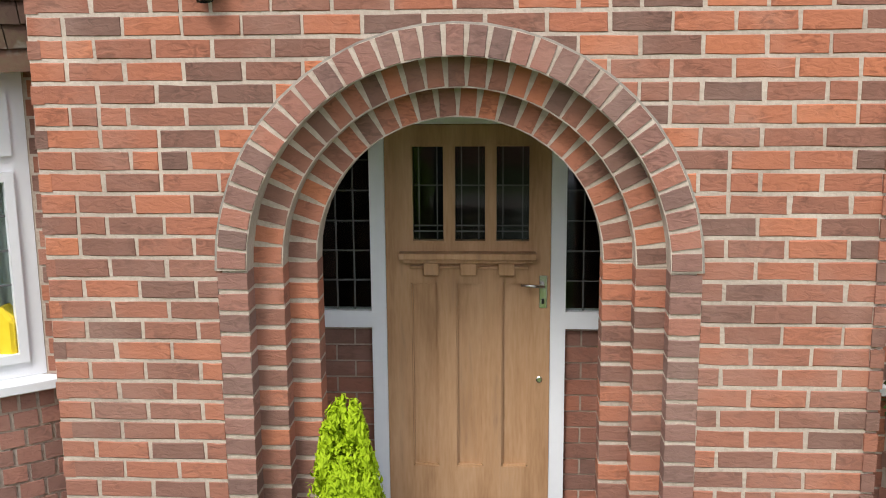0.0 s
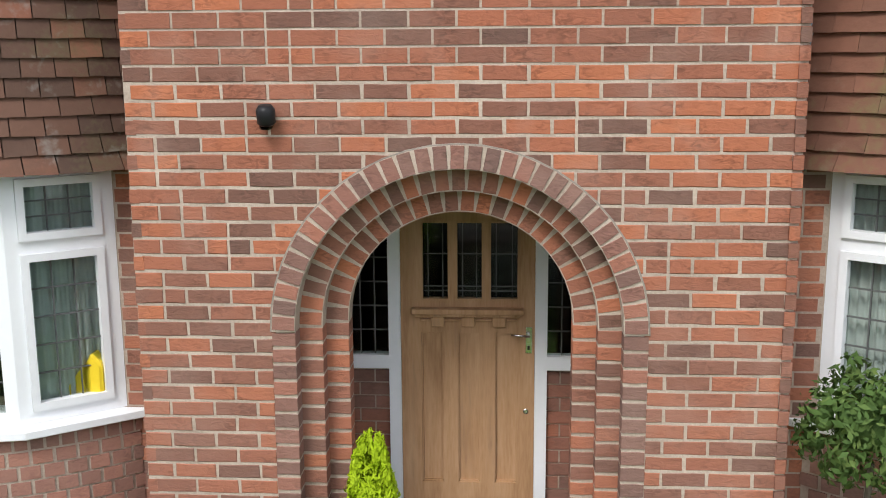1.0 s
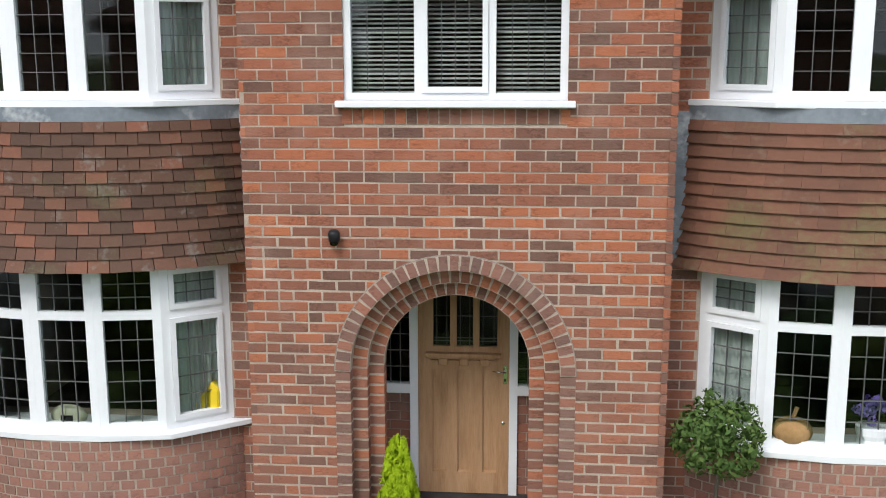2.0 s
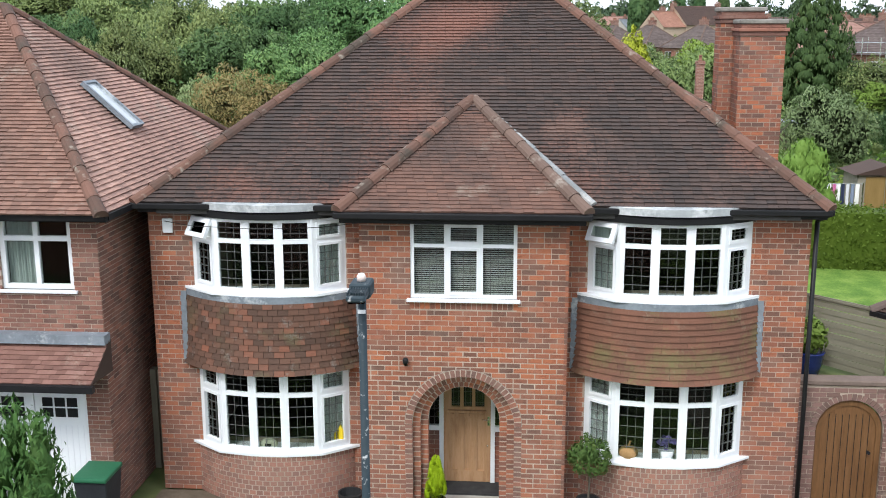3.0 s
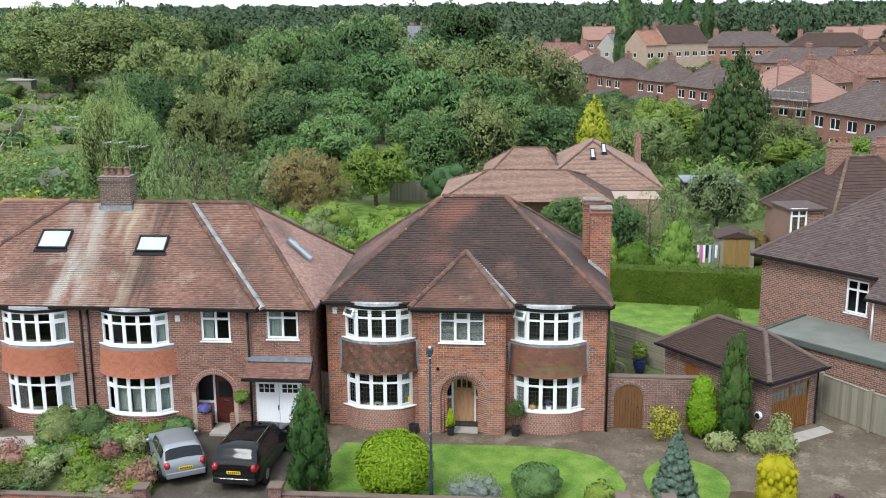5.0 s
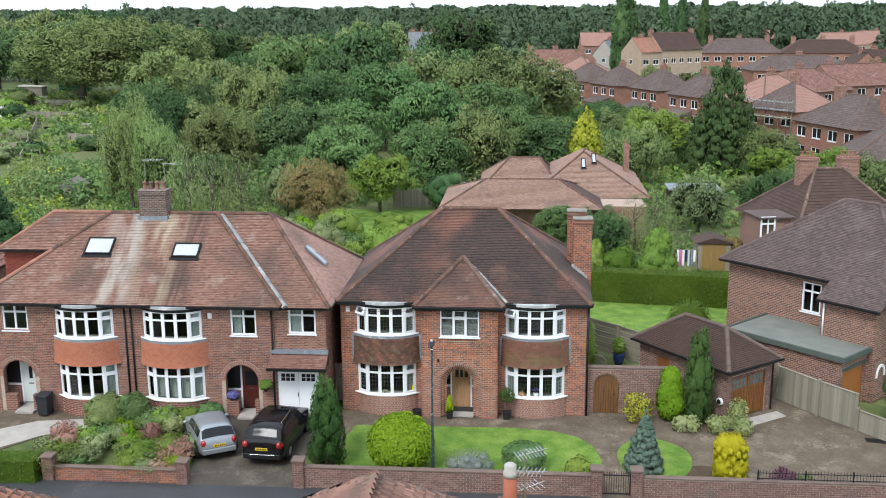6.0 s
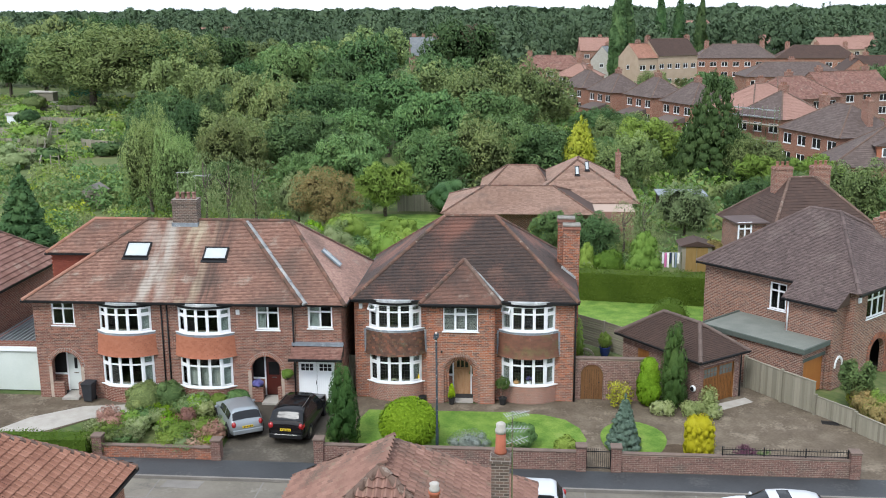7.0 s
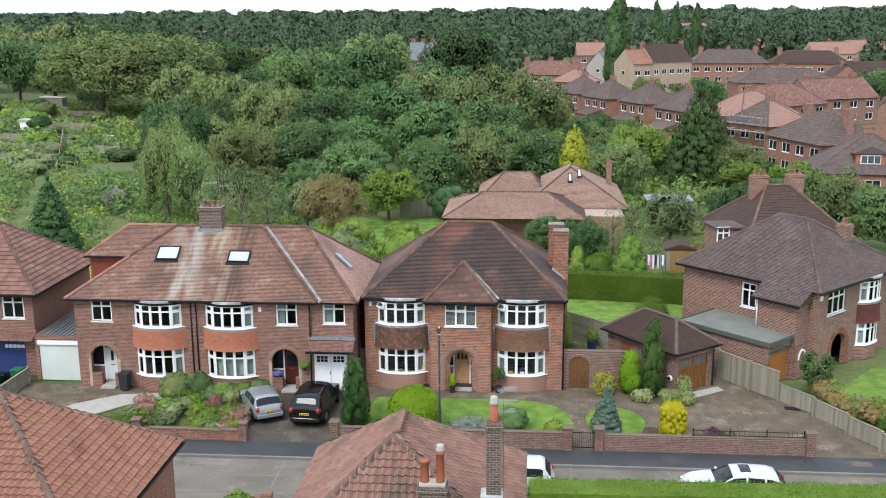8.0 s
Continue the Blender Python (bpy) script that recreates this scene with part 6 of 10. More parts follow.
for rr, y in ((0.86, 0.03), (0.98, 0.0), (1.1, -0.02)):
    n = int(math.pi * rr / 0.085)
    for k in range(n):
        t = math.pi * (k + 0.5) / n
        h.box(pose(2.85 + rr * math.cos(t), y, 1.32 + rr * math.sin(t), 0, -math.degrees(t), 0) @ Matrix.Diagonal((0.11, 0.08, 0.07, 1)))
    for k in range(15):
        for sg in (-1, 1):
            h.box(pose(2.85 + sg * rr, y, 0.044 + 0.088 * k) @ Matrix.Diagonal((0.11, 0.08, 0.075, 1)))
h.make("arch_brickwork", M_BRICK, east_house, kind="stuff")
# Flat black sheet behind the arch imitates the shade of the recess.
part("porch_back", boxes((1.9, 3.8, 1.0, 1.05, 0, 2.3)), M_BLACK, east_house, "black sheet standing in for the shade inside the porch")
simple_window(east_house, 1.3, 0.05, 3.5, 1.95, 1.45, cols=3)
simple_window(east_house, -5.05, 0.05, 3.3, 1.05, 1.55, cols=2, turn=SIDE)
bay(east_house, 6.05, 0.0, (0.95, 2.4, 3.7, 5.0), leaded=False, scale=0.85, brick=M_BRICK_EAST, apron_mat=surface("maroon_hung_tile", [(0.075, 0.026, 0.022), (0.12, 0.036, 0.03)], scale=2, fine=20, pieces=0.4, rough=0.8))
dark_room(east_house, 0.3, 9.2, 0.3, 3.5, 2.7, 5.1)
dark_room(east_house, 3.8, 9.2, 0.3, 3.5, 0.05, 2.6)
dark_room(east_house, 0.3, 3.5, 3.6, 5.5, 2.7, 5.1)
part("attic_floor", boxes((0.1, 9.4, 0.1, 9.3, 5.12, 5.2)), M_ROOM, east_house)
hip_roof(east_house, -0.35, 9.85, -0.4, 9.8, 5.25, ((4.75, 3.75, 8.35), (4.8, 5.7, 8.35)), M_TILE_EAST, gauge=0.11, width=0.19, slopes="flr", ridge_mat=M_TILE_EAST, thick=0.026)
CS = [(-1.5, 3.4, 4.57), (-1.5, 0.15, 4.57), (-0.3, 0.15, 5.29), (-0.3, 3.4, 5.29)]
cat = raw("side_roof", CS + [(-0.3, 3.4, 4.6), (-0.3, 0.15, 4.6)], [(0, 1, 2, 3), (1, 5, 2), (0, 3, 4), (0, 4, 5, 1)], M_TILE_DARK, east_house, "roof carried down over the side")
h = Heap()
tile_slope(h, CS, 0.11, 0.19, 0.026)
h.make("roof_tiles", M_TILE_EAST, cat, kind="stuff")
for r in ((-0.4, 9.9, -0.5, -0.4, 5.13, 5.24), (-0.45, -0.35, 3.45, 9.8, 5.13, 5.24), (-1.6, -1.5, 0.15, 3.4, 4.45, 4.56)):
    part("gutter", boxes(r), M_BLACK, east_house, "black gutter")
chimney_stack(east_house, 6.6, 2.2, 5.6, 8.0, 0.75, 0.75, 2, M_BRICK_EAST)
bm = bmesh.new()
rod(bm, (-1.27, 3.1, 2.7), (-1.27, 3.1, 4.5), 0.045)
part("downpipe", bm, M_WHITE, east_house, "pale waste pipe", smooth=True)
al = thing("alarm_box", "white alarm box on the brick wall", "alarm box", at=(20.75, 3.99, 4.75), turn=TURN)
part("casing", bevelled(boxes((-0.14, 0.14, -0.1, -0.01, -0.15, 0.15)), 0.02), M_WHITE, al)
flat = thing("flat_roof_garage", "brick garage with a grey felt flat roof", "garage", at=EAST_AT, turn=TURN)
part("front_wall", wall(bmesh.new(), -3.6, -1.22, 0.75, 1.0, 0, 2.55, [(-3.35, -1.4, 0, 1.95)]), M_BRICK_EAST, flat)
part("side_wall", boxes((-3.6, -3.35, 1.0, 6.8, 0, 2.55)), M_BRICK_EAST, flat)
part("back_wall", boxes((-3.35, -0.02, 6.55, 6.8, 0, 2.55)), M_BRICK_EAST, flat)
M_FELT = surface("green_grey_felt", [(0.12, 0.13, 0.115), (0.19, 0.2, 0.175)], scale=0.9, fine=15, rough=0.95, bump=0.2, blotch=(0.24, 0.24, 0.215), blotch_scale=0.6)
bm = bmesh.new()
slab(bm, [(-3.7, 0.6), (-1.22, 0.6), (-1.22, 3.27), (-0.02, 3.27), (-0.02, 6.9), (-3.7, 6.9)], 2.55, 2.7)
part("roof", bm, M_FELT, flat, "green-grey felt flat roof")
M_FELT_EDGE = surface("felt_edge", [(0.06, 0.075, 0.065), (0.09, 0.105, 0.09)], scale=2, fine=20, rough=0.9)
for r in ((-3.78, -1.22, 0.52, 0.62, 2.5, 2.78), (-3.78, -3.68, 0.62, 6.98, 2.5, 2.78), (-3.68, -0.02, 6.88, 6.98, 2.5, 2.78)):
    part("roof_edge", bevelled(boxes(r), 0.02), M_FELT_EDGE, flat)
part("door", boxes((-3.35, -1.4, 0.85, 0.91, 0.03, 1.95)), surface("orange_wood_door", [(0.3, 0.11, 0.025), (0.38, 0.15, 0.04)], scale=2, fine=15, rough=0.5, stretch=(5, 5, 0.6)), flat, "orange-stained wooden garage door")
part("lintel", boxes((-3.45, -1.3, 0.73, 0.76, 1.96, 2.14)), M_FELT_EDGE, flat)
chimney_gate = thing("white_arch_gate", "small arched white-rimmed opening beside the garage", "gate", at=EAST_AT, turn=TURN)
part("wall", boxes((-1.18, -0.02, 0.36, 0.48, 0, 2.0)), M_BRICK_EAST, chimney_gate)
bm = bmesh.new()
outer = [(-0.6 + 0.42 * math.cos(math.pi * i / 14), 1.2 + 0.62 * math.sin(math.pi * i / 14)) for i in range(15)]
innr = [(-0.6 + 0.32 * math.cos(math.pi * (14 - i) / 14), 1.2 + 0.5 * math.sin(math.pi * (14 - i) / 14)) for i in range(15)]
prism(bm, outer + innr, 0.3, 0.36)
part("rim", bm, M_WHITE, chimney_gate)


def plain_house(name, label, x, y, turn, w, d, eaves, ridge, wall_mat, roof_mat, cols=3, gable=False, chimneys=1, ridge_len=None, spread=0.7, other=None, floors=2, group="houses beyond the trees", side_windows=False):
    """A house far off: walls, roof of coursed tiles, windows with white frames, chimney."""
    t = thing(name, label, "house", group=group, at=(x, y, 0), turn=turn)
    bm = bmesh.new()
    holes = []
    step = w / cols
    ww = min(1.75, step * 0.58)
    for f in range(floors):
        z = 0.9 + f * (eaves - 0.4) / floors if floors > 1 else 0.95
        for k in range(cols):
            cx = -w / 2 + step * (k + 0.5)
            holes.append((cx - ww / 2, cx + ww / 2, z, z + 1.25))
    wall(bm, -w / 2, w / 2, -d / 2, -d / 2 + 0.25, 0, eaves, holes)
    box(bm, -w / 2, -w / 2 + 0.25, -d / 2 + 0.25, d / 2, 0, eaves)
    box(bm, w / 2 - 0.25, w / 2, -d / 2 + 0.25, d / 2, 0, eaves)
    if gable:
        for s in (-1, 1):
            prism(bm, [(-d / 2 + 0.02, eaves), (d / 2, eaves), (0, ridge - 0.05)], 0, 0.25, m=pose(s * w / 2 - (0.25 if s > 0 else 0), 0, 0, 0, 0, 90) @ pose(0, -0.25, 0))
    part("wall", bm, wall_mat, t)
    for a, b, c, e in holes:
        wf = part("window", boxes((a, b, -d / 2 + 0.05, -d / 2 + 0.12, c, c + 0.08), (a, b, -d / 2 + 0.05, -d / 2 + 0.12, e - 0.08, e), (a, a + 0.08, -d / 2 + 0.05, -d / 2 + 0.12, c + 0.08, e - 0.08), (b - 0.08, b, -d / 2 + 0.05, -d / 2 + 0.12, c + 0.08, e - 0.08), ((a + b) / 2 - 0.05, (a + b) / 2 + 0.05, -d / 2 + 0.05, -d / 2 + 0.12, c + 0.08, e - 0.08), (a, b, -d / 2 - 0.06, -d / 2 + 0.05, c - 0.07, c)), M_WHITE, t)
        part("pane", boxes((a + 0.08, b - 0.08, -d / 2 + 0.09, -d / 2 + 0.11, c + 0.08, e - 0.08)), M_BLACK, wf)
    if side_windows:
        for f in range(floors):
            z = 0.9 + f * (eaves - 0.4) / max(1, floors)
            for s in (-1, 1):
                wf = part("window", boxes((s * w / 2 - 0.04, s * w / 2 + 0.04, -0.6, 0.6, z, z + 1.2)), M_WHITE, t)
                part("pane", boxes((s * w / 2 - 0.06, s * w / 2 + 0.06, -0.5, -0.03, z + 0.1, z + 1.1), (s * w / 2 - 0.06, s * w / 2 + 0.06, 0.03, 0.5, z + 0.1, z + 1.1)), M_BLACK, wf)
    o = 0.35
    rl = (w - d) / 2 if ridge_len is None else ridge_len / 2
    if gable:
        rl = w / 2 + 0.1
    rl = max(rl, 0.15)
    if gable:
        a, b = (-rl, 0, ridge), (rl, 0, ridge)
        c = [(-rl, -d / 2 - o, eaves - 0.1), (rl, -d / 2 - o, eaves - 0.1), (rl, d / 2 + o, eaves - 0.1), (-rl, d / 2 + o, eaves - 0.1)]
        rf = raw("roof", c + [a, b], [(0, 1, 5, 4), (2, 3, 4, 5)], M_TILE_DARK, t)
        h = Heap()
        tile_slope(h, [c[0], c[1], b, a], 0.3, 0.33, 0.03)
        h.make("roof_tiles", roof_mat, rf, kind="stuff")
        h = Heap()
        ridge_tiles(h, a, b, length=0.8)
        h.make("ridge_tiles", M_RIDGE, rf, kind="stuff")
    else:
        hip_roof(t, -w / 2 - o, w / 2 + o, -d / 2 - o, d / 2 + o, eaves - 0.05, ((-rl, 0, ridge), (rl, 0, ridge)), roof_mat, gauge=0.28, width=0.33, slopes="".join(k for k in "flr" if k not in (other or {})), thick=0.03, other=other, ridge_mat=M_RIDGE_PALE)
    for k in range(chimneys):
        cx = 0 if chimneys == 1 else (-0.5 + k / (chimneys - 1)) * spread * w
        chimney_stack(t, cx, 0.3, eaves, ridge + 0.8, 1.3, 0.75, 3, M_BRICK_FAR)
    return t


# bungalow behind the house
M_TILE_ROAD = surface("weathered_pantile", [(0.12, 0.07, 0.056), (0.19, 0.107, 0.084), (0.26, 0.15, 0.118), (0.36, 0.24, 0.2)], scale=0.9, fine=16, pieces=0.22, rough=0.9, bump=0.35, blotch=(0.1, 0.082, 0.066), blotch_at=0.53, blotch_scale=0.6, moss=(0.2, 0.17, 0.12))
M_TILE_BUNG = surface("faded_red_tile", [(0.17, 0.105, 0.08), (0.25, 0.16, 0.12), (0.32, 0.215, 0.165)], scale=0.4, fine=12, pieces=0.45, rough=0.9, bump=0.3, blotch=(0.13, 0.1, 0.085), blotch_at=0.56, blotch_scale=0.5)
bung = thing("rear_bungalow", "low bungalow with pale red tiled roofs behind the garden", "house")
bm = bmesh.new()
box(bm, -3.6, 12.5, 38.5, 50, 0, 2.7)
part("wall", bm, M_BRICK_FAR, bung)
hip_roof(bung, -4.2, 9.0, 36.6, 46.5, 2.75, ((-0.6, 42, 4.3), (5.5, 42, 4.3)), M_TILE_BUNG, gauge=0.2, width=0.24, slopes="fl", thick=0.04)
hip_roof(bung, -1.5, 6.0, 44, 56, 2.75, ((1.2, 50, 5.0), (4.0, 50, 5.0)), M_TILE_BUNG, gauge=0.2, width=0.24, slopes="fl", thick=0.045)
hip_roof(bung, 3.0, 13.2, 42, 56, 2.75, ((7.9, 49, 5.7), (8.1, 51, 5.7)), M_TILE_BUNG, gauge=0.2, width=0.24, slopes="flr", thick=0.04)
chimney_stack(bung, 12.0, 52, 2.6, 6.0, 0.5, 0.5, 1, M_BRICK_FAR)
for k in (0, 1):
    skylight(bung, (7.6 + 0.95 * k, 46.3 + 0.8 * k, 4.62 + 0.33 * k), 0.4, 1.5, 23)

plain_house("hipped_house", "brown-roofed house behind the east house", 23.4, 27.2, 12, 8.2, 9.0, 4.0, 7.6, M_BRICK_EAST, M_TILE_DARK, chimneys=2, ridge_len=2.0, spread=0.36, group="houses round the bend")
oriel = thing("oriel_window", "white-framed oriel window on the brown-roofed house", "window", at=(18.35, 22.0, 0), turn=12)
part("body", boxes((-0.5, 1.6, 0.0, 2.4, 0.0, 5.1)), M_BRICK_EAST, oriel)
part("roof", bevelled(boxes((-0.65, 1.75, -0.25, 2.5, 5.1, 5.22)), 0.02), M_TILE_EAST, oriel)
window_unit(oriel, pose(-0.5, -0.12, 3.7), 1.0, 1.55, [0, 0.5, 1], 0.7, leaded=False, rail=0.1)
# rows of houses beyond the trees
for x, y in [(14.5, 157), (19.2, 145.3), (25.2, 134.6), (29.9, 121)]:
    plain_house("brick_house", "orange brick semi-detached house with a dark hipped roof", x, y, -65, 9, 7, 5.0, 8.1, M_BRICK_ORANGE, M_TILE_SLATE, cols=3, side_windows=True)
    t = thing("lean_to", "low dark-roofed lean-to behind a brick house", "outhouse", group="lean-tos", at=(x, y, 0), turn=-65)
    part("wall", boxes((-2.5, 2.5, -6.4, -3.6, 0, 2.0)), M_BRICK_ORANGE, t)
    raw("roof", [(-2.7, -6.6, 2.0), (2.7, -6.6, 2.0), (2.7, -3.55, 2.9), (-2.7, -3.55, 2.9), (-2.7, -3.55, 1.95), (2.7, -3.55, 1.95)], [(0, 1, 2, 3), (0, 3, 4), (1, 5, 2), (0, 4, 5, 1)], M_TILE_SLATE, t)
plain_house("tan_house", "tall tan house with a brown gabled roof", 38.6, 227.2, 30, 12.5, 9, 8.0, 12.0, M_RENDER, M_TILE_DARK, cols=5, gable=True, floors=2, side_windows=True, chimneys=2, spread=1.0)
plain_house("tan_house", "tan rendered house with an orange roof", 30.6, 222.6, 30, 6.0, 8.6, 7.6, 11.0, M_RENDER, M_TILE_PAN, cols=2, gable=True, floors=2, side_windows=True)
plain_house("grey_house", "pale grey gabled house with a slate roof", 25.2, 253.3, 60, 8, 7, 5.5, 9.5, M_STONE, M_SLATE, cols=2, gable=True, side_windows=True)
plain_house("pink_house", "brick house with a faded pink roof", 26, 304, 3, 14, 9, 6.4, 10.4, M_BRICK_FAR, M_TILE_SALMON, cols=3, gable=True)
plain_house("red_house", "red brick terrace with a hipped roof", 9, 219, -12, 18, 9, 5.0, 8.3, M_BRICK_FAR, M_TILE_WARM, cols=5, chimneys=3)
plain_house("red_house", "small house with a faded pink hipped roof", 14.5, 196, -30, 9, 8, 4.6, 7.4, M_BRICK_FAR, M_TILE_SALMON, cols=2, chimneys=1)
plain_house("long_brick_house", "long orange brick block with a dark hipped roof", 61, 256, -2, 22, 10, 6.0, 9.7, M_BRICK_ORANGE, M_TILE_SLATE, cols=7, chimneys=3)
plain_house("long_brick_house", "long orange brick block with a dark hipped roof", 83, 253, -8, 22, 10, 6.0, 9.4, M_BRICK_ORANGE, M_TILE_DARK, cols=7, chimneys=3)
plain_house("long_brick_house", "long orange brick block with a dark hipped roof", 59.4, 182, 3, 21.5, 10, 5.5, 8.3, M_BRICK_ORANGE, M_TILE_SLATE, cols=6, chimneys=1)
plain_house("gabled_house", "orange brick house with a gable to the road", 78.5, 203, 90, 9, 6.5, 5.2, 8.0, M_BRICK_ORANGE, M_TILE_DARK, cols=2, gable=True, side_windows=True)
plain_house("brown_house", "brown roofed house by the far trees", 89, 208, -8, 17, 9, 5.4, 8.4, M_BRICK_FAR, M_TILE_DARK, cols=4, chimneys=2, gable=True)
plain_house("salmon_house", "house with a pale salmon tiled hipped roof", 38.5, 113, 32, 12, 9.5, 5.0, 8.5, M_BRICK_ORANGE, M_TILE_SALMON, cols=3)
plain_house("scaffolded_house", "orange brick house half re-roofed in pink tiles", 37.9, 97.2, -53, 8, 9, 5.2, 8.6, M_BRICK_ORANGE, M_TILE_SLATE, cols=3, other=dict(r=M_TILE_SALMON))
plain_house("dark_roofed_house", "orange brick house with a dark hipped roof", 41.3, 80, -70, 12, 9, 5.0, 8.3, M_BRICK_ORANGE, M_TILE_SLATE, cols=4, chimneys=2, side_windows=True)
plain_house("brown_house", "brown roofed house behind the salmon roof", 47, 131, 35, 15, 9, 5.0, 8.4, M_BRICK_FAR, M_TILE_WARM, cols=4, chimneys=1)
plain_house("brown_house", "brown roofed house behind the salmon roof", 60, 146, 25, 15, 9, 5.0, 8.4, M_BRICK_FAR, M_TILE_WARM, cols=4, chimneys=2, gable=True)
plain_house("brown_house", "brown roofed house with a gable end", 67, 124, 70, 13, 9, 5.4, 9, M_BRICK_FAR, M_TILE_WARM, cols=4, chimneys=1, gable=True, side_windows=True)
dh = plain_house("dormer_house", "dark-roofed house with a white-framed dormer", 43.2, 68.2, -8, 13, 9, 2.9, 7.0, M_BRICK_ORANGE, M_TILE_SLATE, cols=3, floors=1, chimneys=1, ridge_len=0.8)
part("dormer", boxes((-1.9, 1.3, -3.7, -0.4, 3.5, 5.1)), M_TILE_ORANGE, dh, "tile-hung dormer")
prism_roof = bmesh.new()
prism(prism_roof, [(-2.3, 5.1), (1.7, 5.1), (-0.3, 6.0)], -4.0, -0.3)
part("dormer_roof", prism_roof, M_TILE_SLATE, dh)
w2 = part("dormer_window", boxes((-1.4, 0.8, -3.78, -3.7, 3.9, 4.95)), M_WHITE, dh)
for k in range(3):
    part("pane", boxes((-1.28 + 0.7 * k, -0.68 + 0.7 * k, -3.81, -3.78, 4.02, 4.83)), M_CARPANE, w2)
# scaffolding round the half re-roofed house
sc = thing("scaffolding", "steel tube scaffolding with boarded lifts", "scaffolding", at=(37.9, 97.2, 0), turn=-53)
for k in range(5):
    bm = bmesh.new()
    for y in (-5.9, -5.0):
        rod(bm, (-4.4 + 2.1 * k, y, 0), (-4.4 + 2.1 * k, y, 6.9), 0.05, 5)
    part("standard", bm, M_CHROME, sc)
for z in (2.2, 4.3, 5.4, 6.4):
    bm = bmesh.new()
    for y in (-5.9, -5.0):
        rod(bm, (-4.6, y, z), (4.2, y, z), 0.05, 5)
    part("ledger", bm, M_CHROME, sc)
for z in (2.3, 4.4):
    part("board", boxes((-4.6, 4.2, -5.9, -5.0, z, z + 0.06)), M_FENCE, sc)
plain_house("gothic_house", "tall red brick house with steep gables and chimneys", -30.5, 280, 12, 9, 8, 6, 11.5, M_BRICK_FAR, M_SLATE, cols=2, gable=True, chimneys=3, side_windows=True)
plain_house("gothic_house", "tall red brick house with steep gables", -25.5, 276, 100, 7, 7, 6, 10.5, M_BRICK_FAR, M_TILE_DARK, cols=2, gable=True, chimneys=1, side_windows=True)
for x, y, w_ in [(110, 330, 16), (128, 350, 14), (140, 318, 18), (96, 372, 14), (-220, 620, 24), (-190, 650, 30), (90, 820, 40), (150, 860, 40)]:
    plain_house("distant_house", "pale distant house among trees", x, y, random.uniform(-20, 20), w_, 10, 5.5, 9.5, M_RENDER, M_TILE_SALMON, cols=3, gable=True)


# ---- plants ----
def leaf_mesh(name, lobes, n, size, material, seed, spread=0.75, core=0.84, aspect=0.6, up=0.25, shell=0.16, tri=False, seg=9, rings=6, hang=False, spray=0.0, fill=0):
    """Leaves over a set of lobes (cx, cy, cz, rx, ry, rz), with a dark leafy core inside each lobe."""
    rng = np.random.default_rng(seed)
    L = np.array(lobes, float)
    area = (L[:, 3] * L[:, 4] + L[:, 4] * L[:, 5] + L[:, 3] * L[:, 5])
    pick = rng.choice(len(L), size=int(n * 1.5), p=area / area.sum())
    d = rng.normal(size=(len(pick), 3))
    d[:, 2] = d[:, 2] + up * np.abs(d[:, 2])
    d /= np.linalg.norm(d, axis=1)[:, None]
    r = 1 - shell * rng.random(len(pick)) ** 1.5 + 0.1 * rng.normal(size=len(pick)) * shell
    p = L[pick, :3] + d * L[pick, 3:] * r[:, None]
    keep = np.ones(len(p), bool)
    for i, lobe in enumerate(L):
        q = ((p - lobe[:3]) / lobe[3:])
        keep &= ((q * q).sum(1) > 0.72) | (pick == i)
    p, d = p[keep][:n], d[keep][:n]
    m = len(p)
    nrm = d + spread * rng.normal(size=(m, 3))
    nrm /= np.linalg.norm(nrm, axis=1)[:, None]
    # leaves are rounded over their tuft and their crown
    mid, half = L[:, :3].mean(0), np.abs(L[:, :3] - L[:, :3].mean(0)).max(0) + 0.05

    def rounded(q, e):
        soft = (q - mid) / half * 0.55 + e + 0.2 * rng.normal(size=q.shape) + np.array([0, 0, 0.42])
        return soft / np.linalg.norm(soft, axis=1)[:, None]
    nrm *= np.sign((nrm * (d + 0.3 * (p - mid) / half)).sum(1) + 1e-9)[:, None]
    soft = rounded(p, 0.55 * d + 0.6 * nrm)
    a = np.cross(nrm, rng.normal(size=(m, 3)))
    a /= np.linalg.norm(a, axis=1)[:, None]
    if hang:
        a = np.array([0, 0, -1.0]) + 0.3 * rng.normal(size=(m, 3))
        a /= np.linalg.norm(a, axis=1)[:, None]
    if spray:
        a = np.array([0, 0, 1.0]) * spray + d * 0.5 + 0.45 * rng.normal(size=(m, 3))
        a -= nrm * (a * nrm).sum(1)[:, None]
        a /= np.linalg.norm(a, axis=1)[:, None]
    b = np.cross(nrm, a)
    s = size * (0.6 + 0.8 * rng.random(m))[:, None]
    if tri:
        v = np.stack([p - a * s * 0.6, p + b * s * aspect * 0.7, p + a * s * 0.6], 1).reshape(-1, 3)
        faces = [(3 * i + 2, 3 * i + 1, 3 * i) for i in range(m)]
    else:
        v = np.stack([p - a * s * 0.5, p + b * s * aspect * 0.5 + nrm * s * 0.08, p + a * s * 0.5, p - b * s * aspect * 0.5 + nrm * s * 0.08], 1).reshape(-1, 3)
        faces = [(4 * i + 3, 4 * i + 2, 4 * i + 1, 4 * i) for i in range(m)]
    verts = v.tolist()
    shade = [np.repeat(soft, 3 if tri else 4, axis=0)]
    if fill:
        # ragged inner foliage that closes the boughs
        B = L[L[:, 3] > 0.115]
        w = B[:, 3] ** 2
        q = rng.choice(len(B), size=fill, p=w / w.sum())
